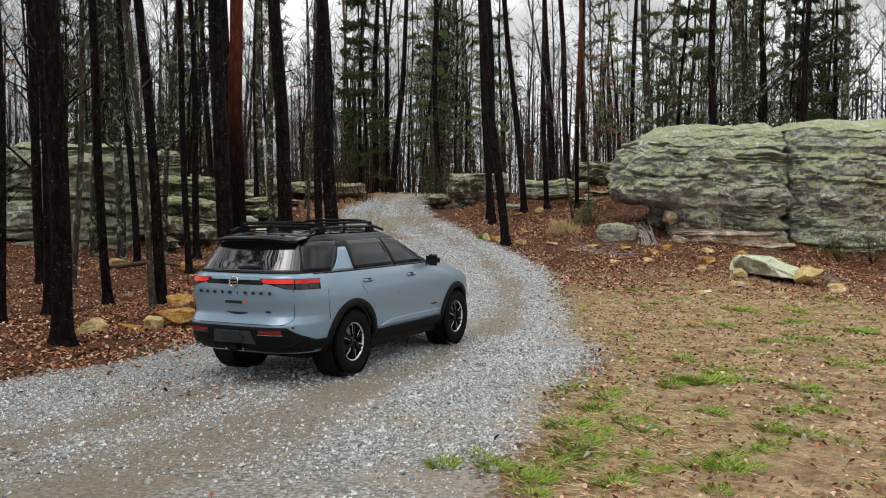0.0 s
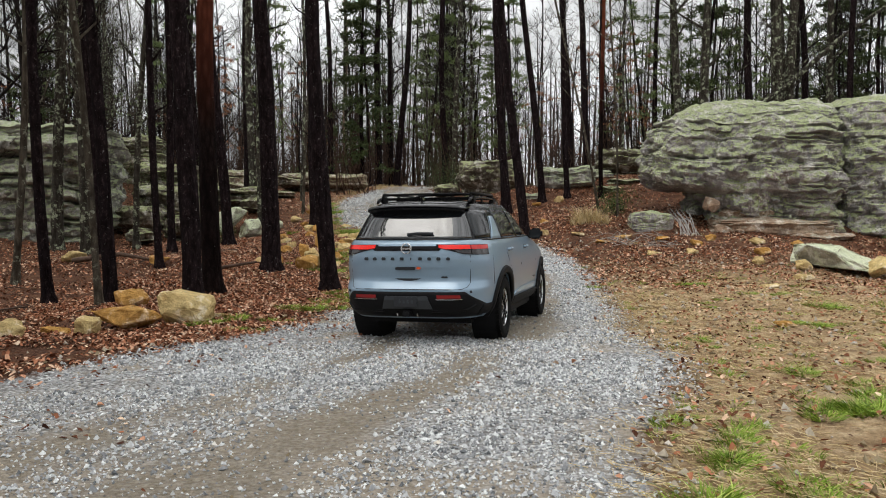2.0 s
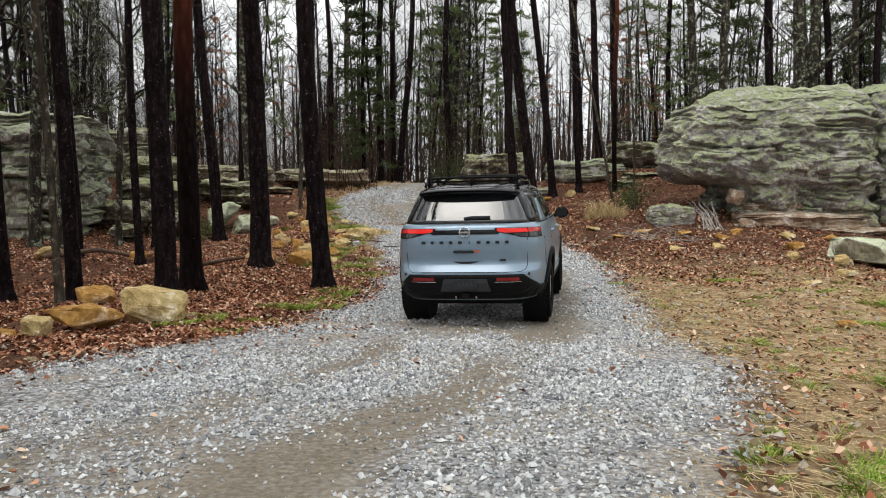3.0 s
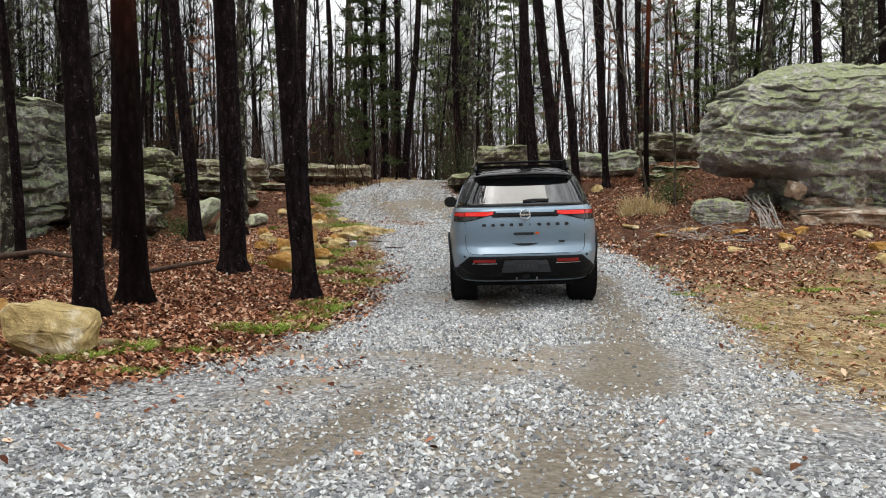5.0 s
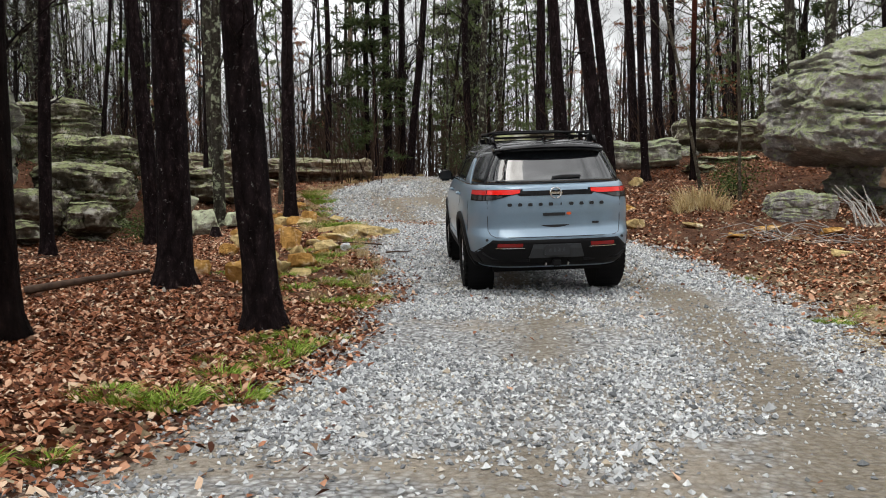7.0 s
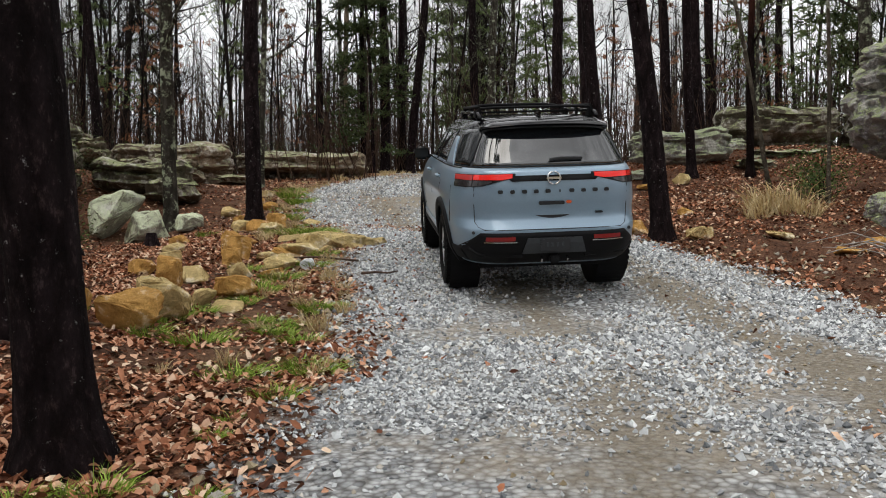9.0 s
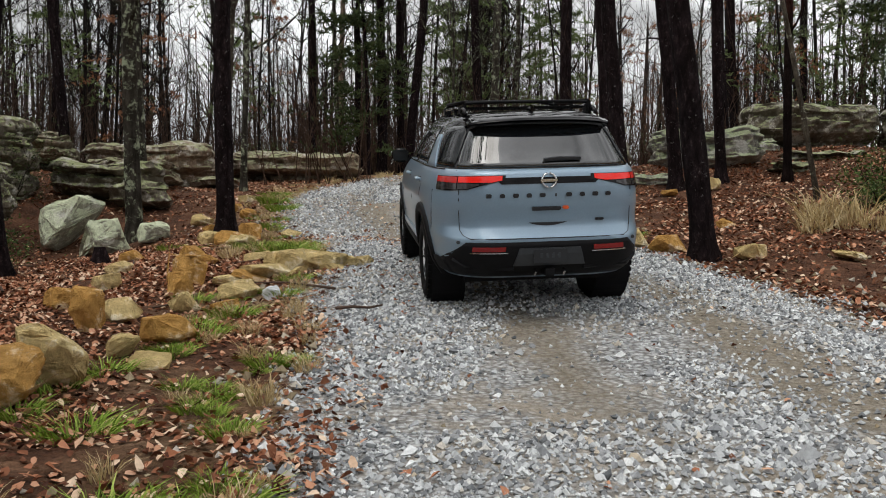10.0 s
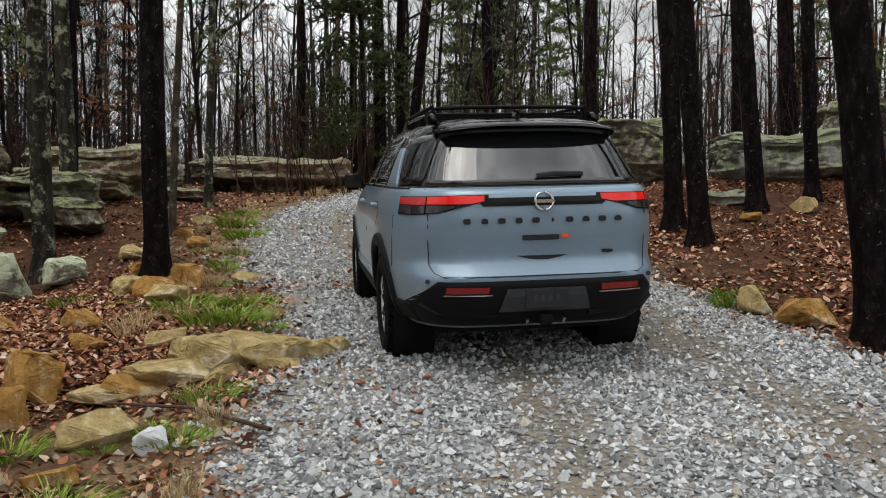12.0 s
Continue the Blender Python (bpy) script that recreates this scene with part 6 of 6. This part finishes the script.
def leaf_field(name, places, sizes, seed):
    """Curled fallen leaves: two folded quads each."""
    gen = np.random.default_rng(seed)
    n = len(places)
    a, tip, roll = gen.uniform(0, 2 * math.pi, n), gen.normal(0, 0.35, n), gen.normal(0, 0.4, n)
    flat = np.array([(-0.5, 0.0), (-0.15, 0.26), (0.2, 0.3), (0.5, 0.0), (0.2, -0.3), (-0.15, -0.26)])
    u = flat[None, :, 0] * (1 + gen.normal(0, 0.12, (n, 6)))
    w = flat[None, :, 1] * (1 + gen.normal(0, 0.22, (n, 6)))
    fold = np.abs(gen.normal(0.25, 0.3, (n, 1))) * np.abs(w) + 0.15 * gen.normal(0, 1, (n, 1)) * u * u
    z = fold + tip[:, None] * u + roll[:, None] * w
    c, s = np.cos(a)[:, None], np.sin(a)[:, None]
    size = sizes[:, None]
    x, y = (u * c - w * s) * size, (u * s + w * c) * size
    z = (z - z.min(1)[:, None] * 0.8) * size + gen.uniform(0.0, 0.02, (n, 1))
    gz = bumpy_z(places[:, 0], places[:, 1])[:, None]
    v = np.stack([x + places[:, :1], y + places[:, 1:2], z + gz], -1).reshape(-1, 3)
    f = np.array([(0, 1, 2, 3), (0, 3, 4, 5)])
    faces = (f[None] + (np.arange(n) * 6)[:, None, None]).reshape(-1, 4)
    ob = new(name, mesh_of(name, v, faces, LEAVES, False))
    return tagged(ob, "fallen russet oak leaves covering the forest floor", "leaves", kind="stuff")


def leaf_weight(x, y):
    off = 1 - road_mask(x, y, 0.3)
    clay = clay_mask(x, y)
    stray = 0.012 + 0.9 * np.clip(patchy(x * 0.6, y * 1.5, 0.55, 95) - 0.72, 0, 1) * np.clip((17 - y) / 4, 0, 1) + 0.12 * np.clip(patchy(x, y, 0.7, 91) - 0.65, 0, 1) * 3
    return np.clip(off * (1 - 0.6 * clay) * np.clip(1.7 * patchy(x, y, 0.8, 71) - np.where(x > 2, 0.18, 0.08), 0.08, 1) + stray, 0, 1)


near = scatter(gen, 80000, -6.8, -1.2, 14, 33, leaf_weight)
leaf_field("leaf_litter", near, gen.uniform(0.03, 0.068, len(near)), 21)
wide = scatter(gen, 70000, -16, -2, 9, 47, leaf_weight)
leaf_field("leaf_litter", wide, gen.uniform(0.04, 0.08, len(wide)), 22)
bank = scatter(gen, 80000, 0.5, 17, 20, 44, leaf_weight)
leaf_field("leaf_litter", bank, gen.uniform(0.035, 0.08, len(bank)), 23)
stray = scatter(gen, 16000, -8, 12, 5, 26, lambda x, y: np.clip(leaf_weight(x, y) * (0.4 + clay_mask(x, y)) + 0.3 * clay_mask(x, y), 0, 1))
leaf_field("leaf_litter", stray, gen.uniform(0.03, 0.07, len(stray)), 24)


def blade_tuft(seed, count, height, spread, lean):
    gen = random.Random(seed)
    verts, faces = [], []
    for _ in range(count):
        q, r = gen.uniform(0, 2 * math.pi), spread * math.sqrt(gen.random())
        p = np.array([r * math.cos(q), r * math.sin(q), -0.02])
        w = np.array([math.cos(q) * lean + gen.gauss(0, 0.35), math.sin(q) * lean + gen.gauss(0, 0.35), 1.0])
        h = height * gen.uniform(0.4, 1.15)
        side = np.array([-math.sin(q + 1), math.cos(q + 1), 0]) * 0.005 * gen.uniform(0.8, 1.8)
        mid, tip = p + w * h * 0.55, p + w * h * 0.85 + np.array([w[0], w[1], -0.35]) * h * 0.3
        k = len(verts)
        verts += [p - side, p + side, mid + side * 0.8, mid - side * 0.8, tip + side * 0.15, tip - side * 0.15]
        faces += [(k, k + 1, k + 2, k + 3), (k + 3, k + 2, k + 4, k + 5)]
    return verts, faces


TUFTS = [mesh_of("grass_tuft", *blade_tuft(k, 190, 0.19, 0.2, 0.75), GRASS, False) for k in range(5)]
STRAWS = [mesh_of("straw_tuft", *blade_tuft(20 + k, 90, 0.5, 0.2, 0.25), STRAW, False) for k in range(3)]
rng = random.Random(12)


def tuft(x, y, size, mesh, name, label):
    ob = new(name, mesh)
    ob.matrix_basis = pose(x, y, float(bumpy_z(x, y)[0]), 0, 0, rng.uniform(0, 360)) @ Matrix.Diagonal((size, size, size * rng.uniform(0.8, 1.1) * (0.62 if x > 0.2 and y < 25 and "grass" in name else 1.0), 1))
    tagged(ob, label, "grass", name.replace("_", " ") + "s")


GREEN = ((0.92, 6.5, 0.9), (0.55, 6.7, 0.7), (0.4, 7.0, 0.6), (1.28, 7.4, 1.1), (1.4, 7.9, 1.0), (1.83, 8.0, 1.0), (1.7, 8.6, 0.8), (1.6, 9.3, 0.8), (1.75, 10.1, 0.7), (3.07, 10.0, 1.2), (3.4, 10.2, 1.1), (2.7, 10.2, 0.9), (3.4, 12.4, 0.8), (3.77, 11.5, 0.9), (1.94, 6.6, 0.7), (2.3, 6.9, 0.7),
         (1.7, 6.9, 0.7), (2.7, 7.3, 0.7), (1.2, 6.7, 0.7), (3.13, 7.8, 1.0), (3.7, 8.9, 0.9), (7.2, 15.2, 1.1), (6.9, 16.7, 1.1), (6.0, 14.4, 0.9), (4.9, 13.2, 0.8), (7.8, 14.2, 1.2), (5.6, 12.0, 0.9), (4.4, 9.8, 0.9), (2.8, 8.8, 0.8), (-2.27, 19.9, 0.7), (-2.45, 20.1, 0.55), (-2.58, 17.4, 0.8), (-2.75, 17.5, 0.6),
         (-3.5, 15.6, 0.6), (-2.8, 26.0, 0.9), (-2.9, 25.4, 1.0), (-2.5, 24.6, 0.8), (-2.35, 24.0, 0.7), (-4.5, 35.8, 1.4), (-4.7, 36.6, 1.3), (-3.2, 30.5, 1.5), (-3.5, 30.9, 1.3), (-3.05, 30.1, 1.1), (-3.76, 31.6, 1.2), (-3.3, 31.4, 1.2), (-2.85, 26.6, 0.9),
         (-2.6, 27.95, 0.8), (1.4, 30.6, 0.8), (-5.2, 37.6, 1.5), (-4.9, 38.2, 1.3), (-3.2, 24.6, 1.1), (-3.1, 23.6, 1.0), (4.9, 21.4, 0.8), (4.5, 19.0, 0.7), (6.2, 18.2, 1.0), (7.5, 18.0, 0.9), (5.2, 16.2, 0.8), (2.9, 20.5, 0.6), (8.6, 16.9, 1.0), (2.9, 14.6, 0.6), (-2.1, 22.6, 0.6), (-2.2, 23.4, 0.7), (-3.9, 33.6, 1.0))
for x, y, size in GREEN:
    for _ in range(3 if x > 0 else 2):
        tuft(x + rng.gauss(0, 0.16), y + rng.gauss(0, 0.2), size * rng.uniform(0.55, 1.0), rng.choice(TUFTS), "grass_tuft", "tuft of fresh green grass on the verge")
for _ in range(70):
    x, y = rng.uniform(1, 10.5), rng.uniform(5.5, 25)
    if clay_mask(np.array([x]), np.array([y]))[0] > 0.7:
        tuft(x, y, rng.uniform(0.25, 0.75), rng.choice(TUFTS), "grass_tuft", "tuft of fresh green grass on the verge")
for _ in range(90):
    y = rng.uniform(22, 50)
    x = float(np.interp(y, EDGE_Y, EDGE_L)) - abs(rng.gauss(0.25, 0.55))
    tuft(x, y, rng.uniform(0.2, 0.5), rng.choice(STRAWS), "straw_tuft", "low tuft of pale dry grass on the verge")
for _ in range(60):
    y = rng.uniform(15, 40)
    x = float(np.interp(y, EDGE_Y, EDGE_L)) - abs(rng.gauss(0.1, 0.6))
    tuft(x, y, rng.uniform(0.3, 0.8), rng.choice(TUFTS), "grass_tuft", "tuft of fresh green grass on the verge")
for x, y, size in ((4.0, 30.6, 1.2), (4.25, 30.5, 1.3), (4.45, 30.8, 1.1), (4.1, 31.0, 1.2), (3.8, 30.4, 0.9), (4.6, 30.4, 0.9), (-3.6, 30.6, 0.6), (-3.75, 29.8, 0.6), (-3.9, 30.4, 0.5), (-7.2, 46.6, 0.8), (-6.9, 47.0, 0.8), (5.0, 27.6, 0.4)):
    tuft(x, y, size, rng.choice(STRAWS), "straw_tuft", "clump of tall dry straw-coloured grass")
# thin young grass between the tufts
verts, faces = [], []
spots = scatter(gen, 420, 0.8, 11, 5.5, 26, lambda x, y: clay_mask(x, y) * np.clip(patchy(x, y, 0.7, 35) * 1.6 - 0.35, 0, 1))
for k, ((x, y), z) in enumerate(zip(spots, bumpy_z(spots[:, 0], spots[:, 1]))):
    size = rng.uniform(0.35, 0.8)
    blades, quads = blade_tuft(600 + k, 34, 0.12, 0.16, 0.8)
    base = len(verts)
    verts += [b * size + np.array([x, y, z]) for b in blades]
    faces += [tuple(i + base for i in q) for q in quads]
tagged(new("grass", mesh_of("grass", verts, faces, GRASS, False)), "thin young green grass on the clay bank", "grass", kind="stuff")
# matted straw and pale needles on the clay
mat_places = scatter(gen, 36000, 0.5, 12, 5.5, 29, lambda x, y: clay_mask(x, y) * patchy(x, y, 0.6, 33) ** 2)
v, f = [], []
ends = gen.normal(0, 1, (len(mat_places), 2))
gz = bumpy_z(mat_places[:, 0], mat_places[:, 1])
for k, ((x, y), (dx, dy), z) in enumerate(zip(mat_places, ends, gz)):
    l = 0.06 / math.hypot(dx, dy)
    v += [(x - dx * l, y - dy * l, z + 0.004), (x - dx * l + dy * 0.05 * l, y - dy * l - dx * 0.05 * l, z + 0.006), (x + dx * l + dy * 0.05 * l, y + dy * l - dx * 0.05 * l, z + 0.025), (x + dx * l, y + dy * l, z + 0.022)]
    f.append((4 * k, 4 * k + 1, 4 * k + 2, 4 * k + 3))
tagged(new("straw_litter", mesh_of("straw_litter", v, f, STRAW, False)), "matted pale straw on the clay bank", "straw", kind="stuff")


def stick(name, label, points, radius, mat, group=""):
    verts, faces = [], []
    tube(points, np.linspace(radius, radius * 0.5, len(points)), 6, verts, faces)
    faces = [tuple(q) for q in faces]
    return tagged(new(name, mesh_of(name, verts, faces, mat)), label, "stick", group)


# sticks leaning in the hollow under the boulder
for k in range(16):
    x = 6.6 + 0.028 * k + rng.uniform(-0.05, 0.05)
    z = float(bumpy_z(x, 28.9)[0])
    stick("stick", "grey weathered stick leaning on the boulder", [(x + rng.uniform(-0.15, 0.2), 28.8 + rng.uniform(-0.2, 0.1), z - 0.05), (x - 0.06, 29.05, z + 0.4), (x - 0.18 + rng.uniform(-0.12, 0.12), 29.3, z + rng.uniform(0.45, 0.8))], rng.uniform(0.009, 0.02), GREY_STICK, "sticks under the boulder")
for k in range(26):
    x, y = rng.choice((rng.uniform(4.2, 6.2), rng.uniform(4.5, 5.8))), rng.uniform(27.3, 29.0)
    q, l = rng.uniform(0, 6.3), rng.uniform(0.25, 0.6)
    z = float(bumpy_z(x, y)[0])
    stick("twig", "thin grey brushwood twig on the bank", [(x - l * math.cos(q), y - l * math.sin(q), z - 0.02), (x, y, z + rng.uniform(0.05, 0.22)), (x + l * math.cos(q), y + l * math.sin(q), z + rng.uniform(0, 0.1))], rng.uniform(0.006, 0.013), GREY_STICK, "brushwood on the bank")
for k in range(40):
    x, y = rng.uniform(-9, -2.2), rng.uniform(15, 32)
    if road_mask(x, y, 0.3) > 0.1:
        continue
    q, l = rng.uniform(0, 6.3), rng.uniform(0.15, 0.7)
    z = float(bumpy_z(x, y)[0])
    stick("twig", "fallen brown branch among leaves", [(x - l * math.cos(q), y - l * math.sin(q), z + 0.02), (x, y, z + 0.05), (x + l * math.cos(q + 0.3), y + l * math.sin(q + 0.3), z + 0.03)], rng.uniform(0.007, 0.02), BROWN_STICK, "fallen branches in the wood")
stick("twig", "crooked brown branch lying on the gravel", [(-1.9, 26.45, 1.06), (-1.75, 26.5, 1.07), (-1.6, 26.47, 1.065), (-1.5, 26.6, 1.075)], 0.016, BROWN_STICK)
stick("log", "mossy dead log leaning in the wood", [(10.8, 37.5, 5.4), (13.0, 38.0, 6.8), (15.5, 38.6, 8.9), (18.0, 39.0, 10.6)], 0.13, OAK_BARK)
stick("log", "fallen pale branch on the forest floor", [(-9.3, 24.5, 0.95), (-8.2, 24.7, 1.1), (-7.3, 24.6, 0.95)], 0.07, BROWN_STICK)
stick("log", "long thin fallen branch by the pine foot", [(-5.8, 22.6, 0.8), (-5.0, 23.0, 0.93), (-4.5, 23.1, 1.0)], 0.05, BROWN_STICK)
me, _p, _r = trunk_mesh("stump", 0.5, 0.13, (0.0, 0.0), PINE_BARK, 881, 14, 8, 0.0)
stump = new("tree_stump", me)
stump.matrix_basis = pose(-5.9, 30.9, float(bumpy_z(-5.9, 30.9)[0]))
tagged(stump, "short dark sawn tree stump", "stump")


# leafy shrubs
def shrub(x, y, height, spread, mat, seed, label, leaves=700, size=0.06):
    gen = random.Random(seed)
    ob = tagged(new("shrub"), label, "shrub", "shrubs in the wood")
    ob.matrix_basis = pose(x, y, float(bumpy_z(x, y)[0]))
    verts, faces, lv, lf = [], [], [], []
    for _ in range(9):
        q = gen.uniform(0, 6.3)
        path, d = branch_path(gen, (0, 0, -0.03), (math.cos(q) * 0.5, math.sin(q) * 0.5, 1.0), height * gen.uniform(0.6, 1.1), 5, 0.0, 0.22)
        tube(path, [0.012, 0.01, 0.008, 0.006, 0.004, 0.002], 4, verts, faces)
        for _ in range(leaves // 9):
            p = path[gen.randint(2, 5)] + np.array([gen.gauss(0, spread), gen.gauss(0, spread), gen.gauss(0, spread * 0.6)])
            w = np.array([gen.gauss(0, 1), gen.gauss(0, 1), gen.gauss(0.2, 0.6)])
            w /= np.linalg.norm(w)
            s = np.cross(w, [gen.gauss(0, 1), gen.gauss(0, 1), gen.gauss(0, 1)])
            s *= size * 0.22 / (np.linalg.norm(s) + 1e-9)
            k = len(lv)
            lv += [p, p + w * size * 0.5 + s, p + w * size, p + w * size * 0.5 - s]
            lf.append((k, k + 1, k + 2, k + 3))
    part("stems", mesh_of("stems", verts, faces, FAR_BARK), FAR_BARK, ob)
    part("foliage", mesh_of("foliage", lv, lf, mat, False), mat, ob, "glossy green leaves")


for k, (x, y, h, s, mat) in enumerate(((5.5, 32.0, 1.1, 0.22, LAUREL), (5.2, 31.5, 0.7, 0.16, LAUREL), (-0.3, 42.5, 1.9, 0.4, NEEDLES), (-0.4, 44.5, 2.0, 0.45, NEEDLES), (0.4, 43.5, 1.6, 0.4, LAUREL), (-9.6, 35.4, 1.6, 0.4, NEEDLES), (-11.2, 35.0, 1.8, 0.5, NEEDLES), (-8.9, 32.4, 1.1, 0.3, LAUREL), (-12.5, 35.5, 1.6, 0.5, NEEDLES),
                                       (-10.4, 36.2, 1.4, 0.5, LAUREL), (13.0, 28.5, 1.2, 0.25, LAUREL), (14.2, 28.7, 1.4, 0.3, LAUREL), (-8.0, 48.5, 1.4, 0.4, LAUREL), (4.6, 45.0, 1.8, 0.5, NEEDLES), (8.8, 43.0, 1.7, 0.5, LAUREL), (-7.4, 31.0, 0.7, 0.2, LAUREL), (-15.5, 35.5, 1.8, 0.6, NEEDLES))):
    shrub(x, y, h, s, mat, 900 + k, "leafy evergreen shrub under bare trees", 900)


# ---- what moves: seconds, place, pitch, roll, heading of the car ----
CAR_ROWS = (
    (0.0, -2.456, 10.096, 0.661, -0.39, -0.4, -26.63),
    (0.5, -1.922, 11.014, 0.640, -0.77, -0.5, -23.72),
    (1.0, -1.463, 11.902, 0.617, -1.24, -0.5, -20.95),
    (1.5, -1.055, 12.787, 0.588, -1.37, -0.6, -18.13),
    (2.0, -0.679, 13.734, 0.572, -0.85, -0.7, -15.33),
    (2.5, -0.336, 14.706, 0.554, 0.34, -0.7, -12.41),
    (3.0, -0.065, 15.667, 0.528, 1.59, -0.8, -9.70),
    (5.0, 0.441, 19.346, 0.587, 1.75, -1.2, -1.75),
    (5.5, 0.462, 20.153, 0.648, 1.48, -1.3, 0.25),
    (6.0, 0.447, 20.873, 0.651, 1.93, -1.4, 2.02),
    (6.5, 0.438, 21.544, 0.689, 3.02, -1.4, 3.42),
    (7.0, 0.376, 22.243, 0.712, 4.52, -1.5, 4.28),
    (9.0, 0.133, 25.086, 0.891, 6.78, -1.9, 6.84),
    (9.5, 0.057, 25.686, 0.953, 6.43, -1.9, 7.51),
    (10.0, -0.035, 26.230, 1.002, 5.99, -1.8, 8.21),
    (10.5, -0.125, 26.790, 1.056, 5.37, -1.8, 8.99),
    (11.0, -0.243, 27.367, 1.110, 4.52, -1.8, 9.82),
    (11.5, -0.342, 27.942, 1.183, 3.50, -1.7, 10.75),
    (12.0, -0.466, 28.484, 1.241, 2.66, -1.7, 11.44),
)


def motions():
    walk(CAR, [(t, pose(x, y, z, pitch, roll, turn)) for t, x, y, z, pitch, roll, turn in CAR_ROWS])
    # the wheels turn by the way travelled
    steps = np.linspace(0, 12, 61)
    times = [q[0] for q in CAR_ROWS]
    px, py = (np.interp(steps, times, [q[k] for q in CAR_ROWS]) for k in (1, 2))
    gone = np.concatenate([[0], np.cumsum(np.hypot(np.diff(px), np.diff(py)))])
    for wheel, x, y in WHEELS:
        walk(wheel, [(float(t), pose(x, y, 0.385, -math.degrees(float(d) / 0.385), 0, 0)) for t, d in zip(steps, gone)])


motions()
